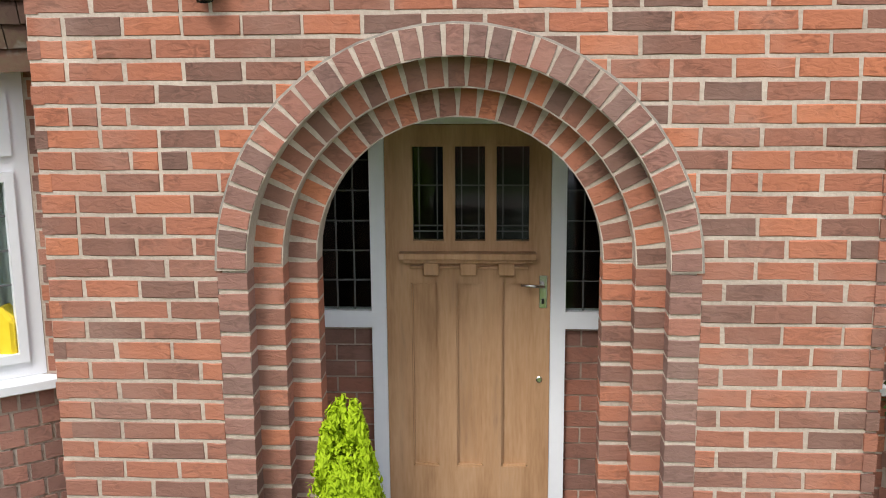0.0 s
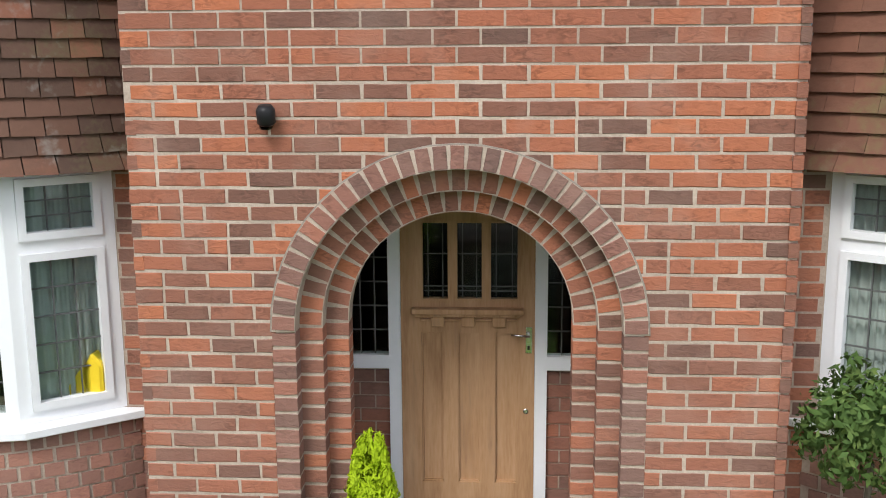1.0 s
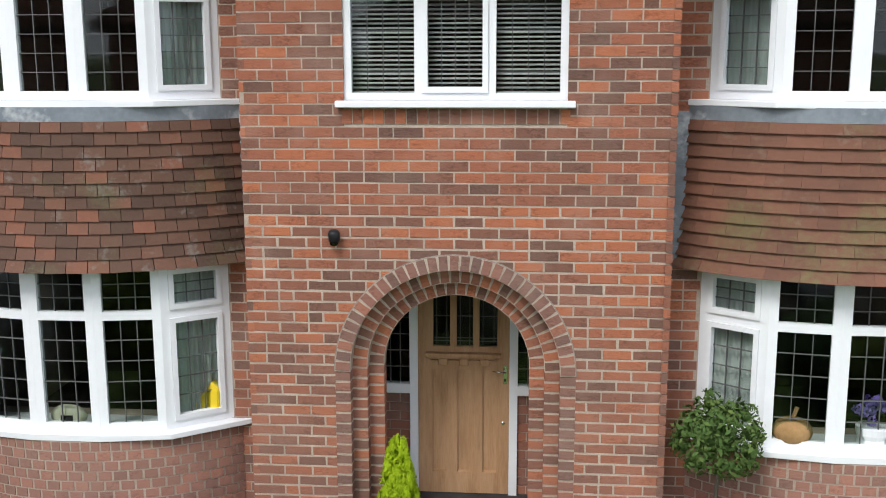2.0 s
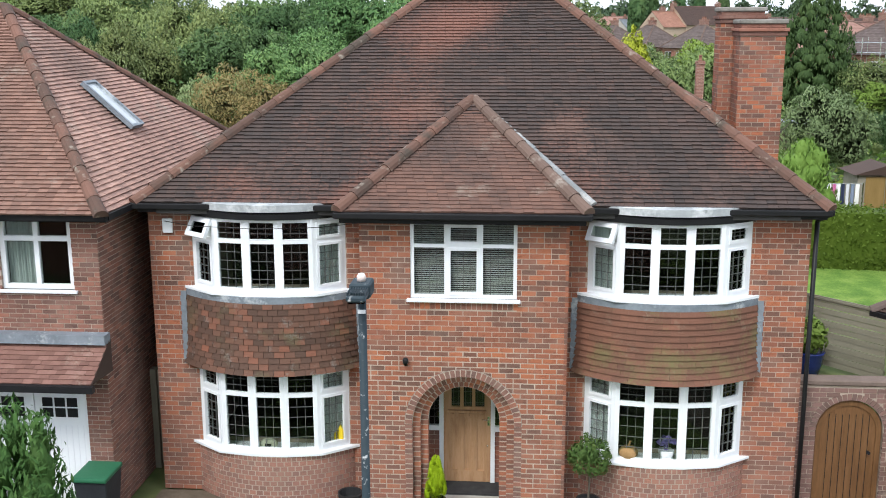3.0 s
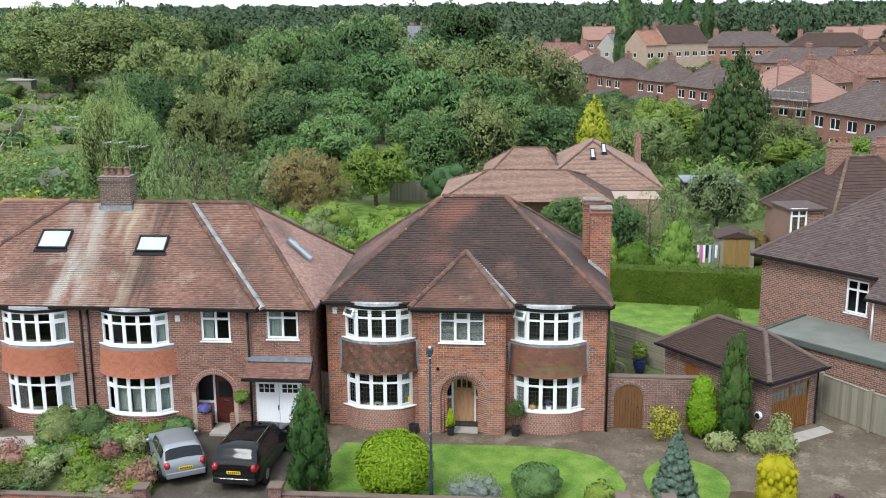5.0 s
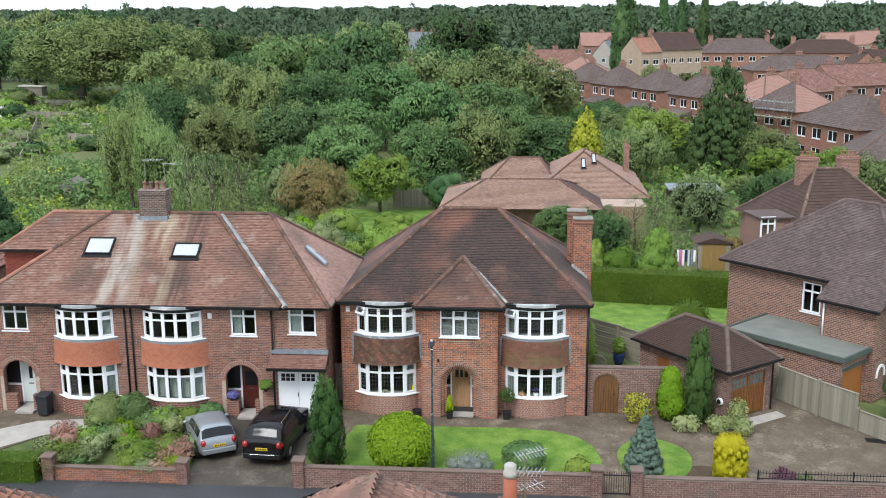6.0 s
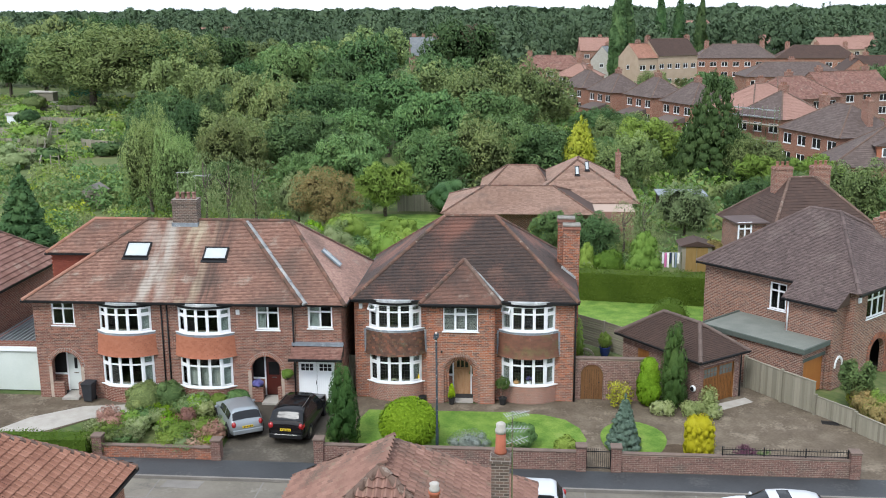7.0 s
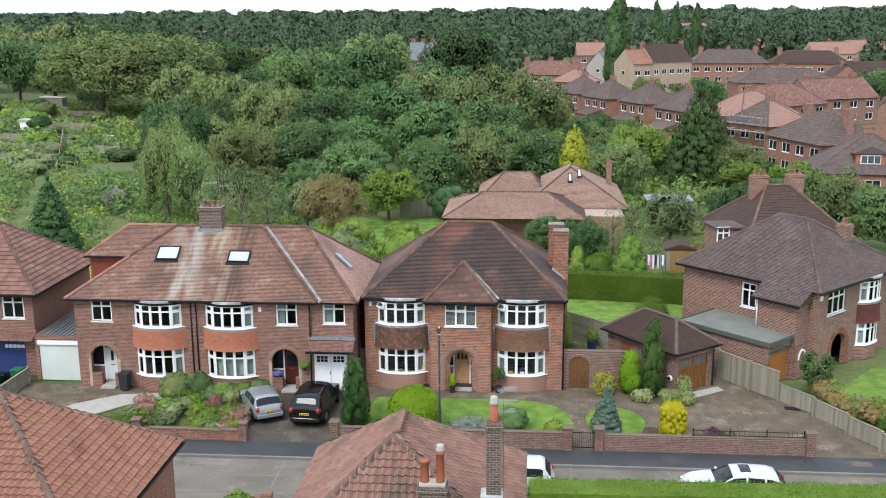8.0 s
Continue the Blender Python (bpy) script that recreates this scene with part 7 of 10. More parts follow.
        e = rng.normal(size=(fill, 3))
        e /= np.linalg.norm(e, axis=1)[:, None]
        c = B[q, :3] + e * B[q, 3:] * (0.3 + 0.48 * rng.random(fill))[:, None]
        f1 = np.cross(e + 0.5 * rng.normal(size=(fill, 3)), rng.normal(size=(fill, 3)))
        f1 /= np.linalg.norm(f1, axis=1)[:, None]
        f2 = np.cross(e, f1)
        shade.append(np.repeat(rounded(c, 0.8 * e), 3, axis=0))
        g = size * 1.6 * (0.7 + 0.6 * rng.random(fill))[:, None]
        k = len(verts)
        verts += np.stack([c - f1 * g * 0.6, c + f2 * g * 0.6, c + f1 * g * 0.6], 1).reshape(-1, 3).tolist()
        faces += [(k + 3 * i, k + 3 * i + 1, k + 3 * i + 2) for i in range(fill)]
    if core:
        pole = []
        for lobe in L:
            k = len(verts)
            for j in range(rings + 1):
                t = math.pi * j / rings
                for i in range(seg):
                    f = math.tau * i / seg
                    w = core * (0.92 + 0.16 * rng.random())
                    pole.append((math.sin(t) * math.cos(f), math.sin(t) * math.sin(f), math.cos(t)))
                    verts.append((lobe[0] + lobe[3] * w * math.sin(t) * math.cos(f), lobe[1] + lobe[4] * w * math.sin(t) * math.sin(f), lobe[2] + lobe[5] * w * math.cos(t)))
            for j in range(rings):
                for i in range(seg):
                    faces.append((k + j * seg + i, k + (j + 1) * seg + i, k + (j + 1) * seg + (i + 1) % seg, k + j * seg + (i + 1) % seg))
    me = bpy.data.meshes.new(name)
    me.from_pydata(verts, [], faces, shade_flat=False)
    me.materials.append(material)
    me.update()
    if core:
        shade.append(np.array(pole))
    me.normals_split_custom_set_from_vertices(np.concatenate(shade))
    return me


def trunk_mesh(height, r, seed, limbs=5, reach=0.35):
    """A bent tapered trunk and its limbs, each a mesh of its own."""
    rng = random.Random(seed)
    pts = [Vector((0, 0, -0.1))]
    for k in range(1, 5):
        pts.append(Vector((rng.uniform(-1, 1) * 0.03 * height, rng.uniform(-1, 1) * 0.03 * height, height * k / 4)))
    bm = bmesh.new()
    rings = [[bm.verts.new(p + Vector((math.cos(math.tau * i / 7), math.sin(math.tau * i / 7), 0)) * r * (1.15 - 0.2 * k)) for i in range(7)] for k, p in enumerate(pts)]
    for a, b in zip(rings, rings[1:]):
        for i in range(7):
            bm.faces.new([a[i], a[(i + 1) % 7], b[(i + 1) % 7], b[i]])
    bm.faces.new(rings[-1])
    out = []
    for k in range(limbs + 1):
        if k:
            t = math.tau * k / limbs + rng.uniform(-0.4, 0.4)
            a = pts[2] + Vector((0, 0, rng.uniform(-0.1, 0.25) * height))
            b = a + Vector((math.cos(t) * reach * height, math.sin(t) * reach * height, rng.uniform(0.15, 0.35) * height))
            bm = rod(bmesh.new(), a, b, r * 0.4, 5, r * 0.15)
        me = bpy.data.meshes.new("limb" if k else "trunk")
        bm.to_mesh(me)
        bm.free()
        me.materials.append(M_BARK)
        out.append((me.name.split(".")[0], me))
    return out


KINDS = {}


def tree_kind(key, lobes, n, size, material, seed, trunk=(0.45, 0.03, 5, 0.3), **more):
    KINDS[key] = (leaf_mesh("crown", lobes, n, size, material, seed, **more), trunk_mesh(trunk[0], trunk[1], seed, trunk[2], trunk[3]))


def clumped(seed, boughs=11, tufts=10, rx=0.5, rz=0.45, base=0.05, tall=1.0, fine=(0.05, 0.095)):
    """A crown of boughs set round an uneven dome, each of many small tufts, with gaps between them; tall: how upright the tufts are."""
    rng = random.Random(seed)
    out = [(0, 0, base + rz * 0.8, rx * 0.5, rx * 0.5, rz * 0.62)]
    for k in range(boughs):
        t = math.tau * (k * 0.618 + rng.uniform(-0.07, 0.07))
        u = -0.45 + 1.4 * (k + 0.5) / boughs
        q = math.sqrt(max(0.04, 1 - min(u, 0.98) ** 2)) * rng.uniform(0.85, 1.12)
        s = rng.uniform(0.13, 0.21)
        bx, by, bz = math.cos(t) * q * rx * 0.7, math.sin(t) * q * rx * 0.7, base + rz + u * rz * 0.68
        out.append((bx, by, bz, s, s, s * 0.85 * tall))
        for j in range(tufts):
            a, w = rng.uniform(0, math.tau), rng.uniform(-0.35, 1.0)
            c = math.sqrt(1 - w * w)
            e = rng.uniform(*fine)
            g = rng.uniform(0.9, 1.14)
            out.append((bx + math.cos(a) * c * s * g, by + math.sin(a) * c * s * g, bz + w * s * g * 0.9 * tall, e, e, e * rng.uniform(0.8, 1.25) * tall))
    return out


CROWN = dict(tri=True, core=0.0, shell=0.4, spread=0.5, aspect=0.72, up=0.5, spray=0.9, fill=3000)
for i, mat in enumerate((L_OAK, L_DARK, L_OLIVE, L_OAK, L_DARK, L_OLIVE)):
    lobes = clumped(10 + i, 11 + i % 3, 10, 0.5 + 0.04 * (i % 3), 0.45, 0.03, (0.9, 1.05, 1.25, 1.1, 0.85, 1.4)[i])
    tree_kind(f"broad{i}", lobes, 16000, 0.026, mat, 20 + i, **CROWN)
    tree_kind(f"faint{i}", clumped(10 + i, 9 + i % 3, 8, 0.5 + 0.04 * (i % 3), 0.45, 0.03, 1.1, (0.06, 0.11)), 7500, 0.036, mat, 120 + i, **{**CROWN, "fill": 1500})
tree_kind("pale", clumped(43, 13, 10, 0.5, 0.45, 0.03, 1.3), 26000, 0.021, L_PALE, 43, **{**CROWN, "spray": 0.5})
tree_kind("plume", clumped(44, 14, 11, 0.36, 0.47, 0.02, 1.9, (0.04, 0.07)), 34000, 0.021, L_WILLOW, 44, **{**CROWN, "aspect": 0.4, "spray": 1.6, "shell": 0.5})
tree_kind("bright", clumped(31, 12, 10, 0.5, 0.46, 0.02, 0.85), 13000, 0.03, L_BRIGHT, 31, **CROWN)
tree_kind("copper", clumped(33, 12, 10, 0.52, 0.47, 0.0, 1.2), 24000, 0.019, L_RED, 33, **CROWN)
tree_kind("beech", clumped(36, 12, 9, 0.52, 0.45, 0.02, 1.0), 8000, 0.03, L_BEECH, 36, **CROWN)
tree_kind("grey", clumped(34, 12, 10, 0.5, 0.47, 0.0, 1.1), 12000, 0.031, L_GREY, 34, **CROWN)


def willow_lobes(seed, rx=0.42):
    rng = random.Random(seed)
    out = [(0, 0, 0.6, rx * 0.6, rx * 0.6, 0.34)]
    for k in range(34):
        t, q = rng.uniform(0, math.tau), rng.uniform(0.3, 1.0)
        z = 0.9 - 0.45 * q + rng.uniform(-0.08, 0.06)
        ln = rng.uniform(0.12, 0.26)
        out.append((math.cos(t) * q * rx, math.sin(t) * q * rx, z - ln, rng.uniform(0.06, 0.1), rng.uniform(0.06, 0.1), ln))
    return out


tree_kind("birch", willow_lobes(42, 0.3), 6500, 0.023, L_BIRCH, 42, core=0.0, hang=True, aspect=0.35, trunk=(0.8, 0.018, 7, 0.16))


def conifer_lobes(seed, rx=0.3, tiers=11, deep=0.05):
    rng = random.Random(seed)
    out = [(0, 0, 0.45, rx * 0.45, rx * 0.45, 0.45)]
    for j in range(tiers):
        z = 0.06 + 0.88 * j / tiers
        r = rx * (1 - j / tiers) ** 0.8
        n = max(4, int(11 * (1 - j / tiers) + 3))
        for k in range(n):
            t = math.tau * (k + rng.random() * 0.6) / n
            q = r * rng.uniform(0.62, 0.9)
            out.append((math.cos(t) * q, math.sin(t) * q, z + rng.uniform(-0.03, 0.03), r * 0.33 + 0.012, r * 0.33 + 0.012, deep))
    out.append((0, 0, 0.96, 0.02, 0.02, 0.05))
    return out


tree_kind("gold", conifer_lobes(35, 0.42, 7, 0.13), 11000, 0.042, L_YELLOW, 32, **{**CROWN, "core": 0.6, "seg": 6, "rings": 4, "fill": 0, "shell": 0.5})
tree_kind("conifer", conifer_lobes(51, 0.38, 15, 0.085), 26000, 0.027, L_CONIFER, 51, core=0.45, shell=0.6, hang=True, trunk=(0.5, 0.02, 3, 0.1), aspect=0.4)
tree_kind("spruce", conifer_lobes(52, 0.28, 9), 9000, 0.045, L_BLUE, 52, trunk=(0.5, 0.02, 3, 0.1), aspect=0.35)
tree_kind("fir", conifer_lobes(53, 0.3, 10), 7000, 0.045, L_DARK, 53, trunk=(0.5, 0.02, 3, 0.1), aspect=0.35)


def column_lobes(rx=0.16, n=26, seed=1, pointed=True):
    rng = random.Random(seed)
    out = [(0, 0, 0.46, rx * 0.85, rx * 0.85, 0.46)]
    for k in range(n):
        z = rng.uniform(0.06, 0.86)
        r = rx * (1.05 - 0.75 * max(0, (z - 0.35) / 0.65) ** 1.3) if pointed else rx * min(1, (1.05 - z) * 4)
        t = rng.uniform(0, math.tau)
        out.append((math.cos(t) * r * 0.6, math.sin(t) * r * 0.6, z, r * 0.48, r * 0.48, 0.13))
    return out


tree_kind("column", column_lobes(0.185, 60, 61), 22000, 0.03, L_THUJA, 61, spray=1.4, shell=0.6, core=0.55, aspect=0.3, trunk=(0.2, 0.02, 2, 0.05))
tree_kind("yew", column_lobes(0.155, 60, 63), 20000, 0.026, L_THUJA, 63, spray=1.4, shell=0.6, core=0.55, aspect=0.3, trunk=(0.2, 0.02, 2, 0.05))
tree_kind("spire", column_lobes(0.3, 40, 64), 9000, 0.045, L_BRIGHT, 64, hang=True, aspect=0.4, shell=0.4, trunk=(0.2, 0.02, 2, 0.05))
tree_kind("poplar", column_lobes(0.12, 20, 62), 4500, 0.035, L_DARK, 62, trunk=(0.4, 0.015, 3, 0.05))


def plant(name, label, category, kind, x, y, height, width=1.0, turn=0.0, group="", z=None, depth=None):
    crown, trunk = KINDS[kind]
    t = thing(name, label, category, group=group, at=(x, y, gz(y) if z is None else z), turn=turn)
    s = Matrix.Diagonal((height * width, height * (depth or width), height, 1))
    for nm, me in trunk + [("crown", crown)]:
        ob = new(nm, me)
        ob.parent = t
        ob.matrix_basis = s
    return t


# single trees that can be told apart
for name, label, kind, x, y, h, w in (
    ("golden_tree", "loose golden yellow-green tree beyond the bungalow", "gold", 9.0, 66, 8.2, 0.95),
    ("dark_conifer", "tall dark spreading conifer", "conifer", 24.6, 73, 12.9, 1.0),
    ("maple", "bright green maple with orange tips", "bright", -10.7, 49, 5.9, 1.05),
    ("copper_tree", "small tree with rusty copper leaves", "copper", -15.2, 41.5, 5.9, 1.05),
    ("pale_tree", "pale cream-flowered small tree", "grey", -17.9, 42.5, 5.6, 0.7),
    ("willow", "feathery olive-green willow with upright plumes", "plume", -33.2, 46, 9.8, 0.62),
    ("willow", "feathery olive-green willow with upright plumes", "plume", -30.2, 45, 8.4, 0.66),
    ("willow", "broad pale yellow-green willow in the belt", "pale", -88, 160, 17.2, 1.6),
    ("willow", "broad pale yellow-green willow in the belt", "pale", -72, 156, 17.0, 1.7),
    ("birch", "thin silvery birch behind the gardens", "birch", -23.4, 39, 8.2, 1.0),
    ("birch", "thin silvery birch behind the gardens", "birch", -21.4, 40, 7.6, 1.0),
    ("birch", "thin silvery birch behind the gardens", "birch", -26.2, 41, 8.0, 1.0),
    ("fir_tree", "dark green fir tree behind the pair", "fir", -36.5, 27, 8.2, 1.0),
    ("copper_beech", "dark copper beech in the far woods", "beech", -13.5, 215, 17.5, 0.9),
    ("lime_tree", "yellow-green rounded tree beyond the bungalow", "bright", 17.3, 76, 7.6, 1.0),
    ("grey_tree", "grey-green garden tree behind the shed", "grey", 16.9, 40, 5.2, 0.95),
    ("bare_tree", "thin half-bare garden tree", "birch", 11.0, 33, 5.0, 1.1),
    ("garden_tree", "dark rounded garden tree by the bungalow", "broad1", 8.2, 30, 4.4, 1.0),
    ("garden_tree", "dark rounded garden tree by the bungalow", "broad0", 5.2, 33, 4.2, 0.9),
    ("lime_tree", "bright green spreading tree beyond the gardens", "bright", 28.5, 66, 4.2, 1.2),
    ("garden_tree", "full green garden tree behind the houses", "broad3", 28.5, 54, 4.2, 1.3),
    ("garden_tree", "full green garden tree behind the houses", "broad2", 31, 40, 6.8, 1.1),
    ("garden_tree", "full green garden tree behind the houses", "broad0", 35, 34, 7.0, 1.1),
    ("garden_tree", "full green garden tree behind the houses", "broad4", 37, 150, 8.5, 1.1),
    ("garden_tree", "full green garden tree behind the houses", "broad3", 95, 190, 10, 1.1),
    ("bare_tree", "thin half-bare garden tree", "birch", 12.8, 35, 5.2, 1.2),
    ("lime_tree", "yellow-green rounded tree beyond the bungalow", "broad2", 14.0, 62, 6.6, 1.0),
    ("golden_bush", "yellow-leaved bush by the bungalow", "gold", 4.2, 34.5, 3.2, 0.9),
):
    plant(name, label, "tree", kind, x, y, h, w, random.uniform(0, 360), group="trees behind the houses")
for x, y, h in ((26.2, 232, 25.5), (28.5, 236, 26.5), (49, 330, 25), (56, 335, 24.5), (63, 330, 24)):
    plant("poplar", "tall dark columnar poplar on the skyline", "tree", "poplar", x, y, h, 0.8, random.uniform(0, 360), group="poplars on the skyline")

# the belt of trees behind the gardens
rng = random.Random(7)


def clear(x, y):
    if -9 < x < 15.5 and y < 58 or x > -2.5 and y < 76:
        return False
    if x > 0.047 * y - 0.5 and y < 300 or x > -5 and 118 < y < 300:
        return False
    if x < -36 - 0.34 * (y - 50) and y < 186:
        return False
    if abs(x - 3.75 + 0.1 * (y + 55)) < 8 and 135 < y < 300:
        return False
    return True


rows = [(56, 6.8, 6.4), (64, 8.6, 7.6), (74, 10.4, 9.0), (88, 11.0, 10.0), (106, 11.2, 11.5), (124, 12.0, 11.5), (152, 13.6, 13), (190, 16.4, 14), (228, 17.4, 15)]
belt = []
for y, h, gap in rows:
    x = -0.95 * y
    while x < 0.3 * y + 20:
        px, py = x + rng.uniform(-0.3, 0.3) * gap, y + rng.uniform(-4, 4)
        if clear(px, py):
            hh = h * rng.uniform(0.74, 1.16)
            belt.append((px, py, hh))
        x += gap
for px, py, hh in belt:
    k = rng.choice("00112345") if px < -18 or py > 112 else rng.choice("0023355")
    kind_ = ("broad" if py < 112 else "faint") + k
    plant("tree", "full-leaved green tree in the belt behind the gardens", "tree", kind_, px, py, hh, rng.uniform(0.85, 1.2), rng.uniform(0, 360), group="belt of trees")
# garden trees between and before the far houses
for x, y, h, k in ((-3, 62, 8.2, "broad2"), (-0.5, 66, 9.0, "broad0"), (3.0, 67, 7.6, "broad4"), (-6.5, 59.5, 7.4, "broad3"), (3.5, 72, 7.5, "broad0"), (12.5, 74, 5.0, "broad3"), (20, 80, 5.5, "broad0"), (14, 84, 6.0, "broad2"), (19, 92, 4.8, "broad3"), (12, 98, 6.5, "broad4"), (17.5, 106, 5.0, "broad0"),
                   (15, 120, 4.5, "broad1"), (20, 118, 3.6, "broad2"), (23, 108, 3.4, "broad5"), (27, 98, 4.2, "broad0"), (30, 86, 4.6, "broad3"), (29, 70, 5.4, "broad2"), (33.5, 62, 4.8, "bright"), (24, 56, 2.6, "broad5"), (30, 52, 4.4, "broad0"),
                   (36, 57, 3.8, "bright"), (24, 47, 4.4, "broad1"), (33, 75, 3.0, "broad4"), (38, 52, 4.0, "bright"), (43, 48, 5.4, "bright"), (45, 40, 6.0, "bright"), (33, 138, 5.5, "broad0"), (35, 150, 6, "broad4"), (41, 172, 6.5, "broad1"),
                   (31, 190, 6.5, "faint2"), (24, 176, 5.5, "faint0"), (45, 205, 5, "faint3"), (70, 166, 6.5, "faint1"), (76, 178, 8.0, "faint4"), (84, 190, 8.5, "faint0"), (90, 180, 9.0, "faint2"), (94, 160, 8, "faint5"), (58, 212, 5, "faint3"),
                   (31, 203, 3.2, "faint5"), (36, 209, 3.2, "faint0"), (41, 214, 3.0, "faint2"), (47, 220, 4.0, "faint1"), (-2, 200, 7, "faint1"), (2, 188, 6, "faint0"), (5, 176, 5, "faint3"), (4, 140, 7.5, "broad0"), (7, 128, 6.5, "broad2")):
    plant("garden_tree", "green garden tree among the far houses", "tree", k, x, y, h, rng.uniform(1.0, 1.35), rng.uniform(0, 360), group="trees among the far houses")

# far woods out to the skyline: one sheet of crowns, a row behind another
fv, ff, fn = [], [], []
crowns = []
y = 262.0
while y < 3200:
    gap = max(8.5, 0.02 * y)
    x = -0.56 * y - 20
    while x < 0.56 * y + 40:
        if not (y < 312 and 5 < x < 125) and not (-45 < x < -15 and y < 300):
            tall = rng.choice((8, 9, 11, 12, 13, 15, 17)) * rng.uniform(0.8, 1.15)
            crowns.append((x + rng.uniform(-0.5, 0.5) * gap, y + rng.uniform(-0.4, 0.4) * 0.08 * y, tall + max(0, y - 900) * 0.0032, gap * rng.uniform(0.45, 0.72)))
        x += gap
    y *= 1.085
nrng = np.random.default_rng(5)
for cx, cy, h, r in crowns:
    lumps = 9 if cy < 420 else 6 if cy < 900 else 3
    k = 60 if cy < 420 else 40 if cy < 900 else 26
    for m in range(lumps):
        d = nrng.normal(size=(k, 3))
        d[:, 2] += 0.35
        d /= np.linalg.norm(d, axis=1)[:, None]
        spot = np.array([cx, cy, h * 0.52]) + nrng.normal(size=3) * np.array([r * 0.42, r * 0.42, h * 0.17])
        rad = np.array([r, r, h * 0.42]) * nrng.uniform(0.32, 0.6)
        p = spot + d * rad
        nrm = d + 0.5 * nrng.normal(size=(k, 3))
        nrm /= np.linalg.norm(nrm, axis=1)[:, None]
        a = np.array([0, 0, 1.0]) + 0.6 * nrng.normal(size=(k, 3))
        a -= nrm * (a * nrm).sum(1)[:, None]
        a /= np.linalg.norm(a, axis=1)[:, None]
        b = np.cross(nrm, a)
        s = r * (0.17 if cy < 420 else 0.22 if cy < 900 else 0.34)
        n0 = len(fv)
        fv.extend(np.stack([p - a * s, p + b * s * 1.0, p + a * s], 1).reshape(-1, 3).tolist())
        ff.extend((n0 + 3 * i + 2, n0 + 3 * i + 1, n0 + 3 * i) for i in range(k))
        soft = (p - np.array([cx, cy, h * 0.45])) / np.array([r, r, h * 0.4]) * 0.6 + d * 0.5 + nrm * 0.35 + np.array([0, 0, 0.4])
        fn.append(np.repeat(soft / np.linalg.norm(soft, axis=1)[:, None], 3, axis=0))
woods = raw("far_woods", fv, ff, L_WOODS, None)
woods.data.shade_smooth()
woods.data.normals_split_custom_set_from_vertices(np.concatenate(fn))
tagged(woods, "distant dark green woods along the skyline", "woods", kind="stuff")


def undergrowth(name, label, spots, material, seed, leaf=0.16, each=60):
    """Low tangled growth: leafy mounds at (x, y, radius, height), one mesh."""
    rg = np.random.default_rng(seed)
    v_, f_ = [], []
    for x, y, r, h in spots:
        d = rg.normal(size=(each, 3))
        d[:, 2] = np.abs(d[:, 2])
        d /= np.linalg.norm(d, axis=1)[:, None]
        p = np.array([x, y, 0.0]) + d * np.array([r, r, h]) * (0.75 + 0.3 * rg.random((each, 1)))
        nrm = d + 0.7 * rg.normal(size=(each, 3))
        nrm /= np.linalg.norm(nrm, axis=1)[:, None]
        a = np.cross(nrm, rg.normal(size=(each, 3)))
        a /= np.linalg.norm(a, axis=1)[:, None]
        b = np.cross(nrm, a)
        s = leaf * (0.7 + 0.8 * rg.random((each, 1)))
        n0 = len(v_)
        v_.extend(np.stack([p - a * s, p + b * s, p + a * s], 1).reshape(-1, 3).tolist())
        f_.extend((n0 + 3 * i, n0 + 3 * i + 1, n0 + 3 * i + 2) for i in range(each))
    return tagged(raw(name, v_, f_, material, None), label, "undergrowth", kind="stuff")


ru = random.Random(21)


def strewn(n, x0, x1, y0, y1, r, h, keep=None):
    out = []
    while len(out) < n:
        x, y = ru.uniform(x0, x1), ru.uniform(y0, y1)
        if keep is None or keep(x, y):
            k = ru.uniform(0.6, 1.4)
            out.append((x, y, r * k, h * k * ru.uniform(0.6, 1.4)))
    return out


def off_path(x, y):
    return abs((x + 57) + (y - 66) * 0.37) > 1.3 and not (abs(x + 41.8 - (53 - y) * 0.42) < 1.2 and 30 < y < 55)


for mat, s, nm in ((L_BRIGHT, 1, "weeds"), (L_OLIVE, 2, "brambles"), (L_OAK, 3, "nettles"), (L_YELLOW, 4, "goldenrod")):
    n = 40 if mat is L_YELLOW else 520
    undergrowth(nm, "rough overgrown garden growth behind the pair", strewn(int(n * 1.8), -84, -16, 13, 76, 1.1, 0.9, lambda x, y: off_path(x, y) and not (x > -19 and y > 28)), mat, s)
    undergrowth(nm, "low planting over the allotment plots", strewn(n, -122, -58, 70, 185, 1.3, 1.0, off_path), mat, 10 + s, leaf=0.28, each=40)
undergrowth("wood_edge", "dense shrubby edge of the tree belt", strewn(150, -48, 6, 51, 60, 1.7, 2.6, lambda x, y: not (-13 < x < 15 and y < 57)), L_OAK, 51, leaf=0.22, each=90)
undergrowth("wood_edge", "dense shrubby edge of the tree belt", strewn(110, -48, 6, 50, 60, 1.5, 2.0, lambda x, y: not (-13 < x < 15 and y < 57)), L_OLIVE, 52, leaf=0.22, each=90)
for mat, s in ((L_BRIGHT, 31), (L_OAK, 32), (L_OLIVE, 33)):
    undergrowth("garden_growth", "low garden growth before the far houses", strewn(260, 3, 52, 44, 150, 1.8, 1.3, lambda x, y: not (x < 14 and y < 58)), mat, s, leaf=0.3, each=45)
    undergrowth("garden_growth", "low garden growth behind the back lawn", strewn(90, 3, 24, 24, 37, 0.9, 0.9, lambda x, y: not (12.3 < x < 18 and y < 33)), mat, s + 10, leaf=0.13, each=60)


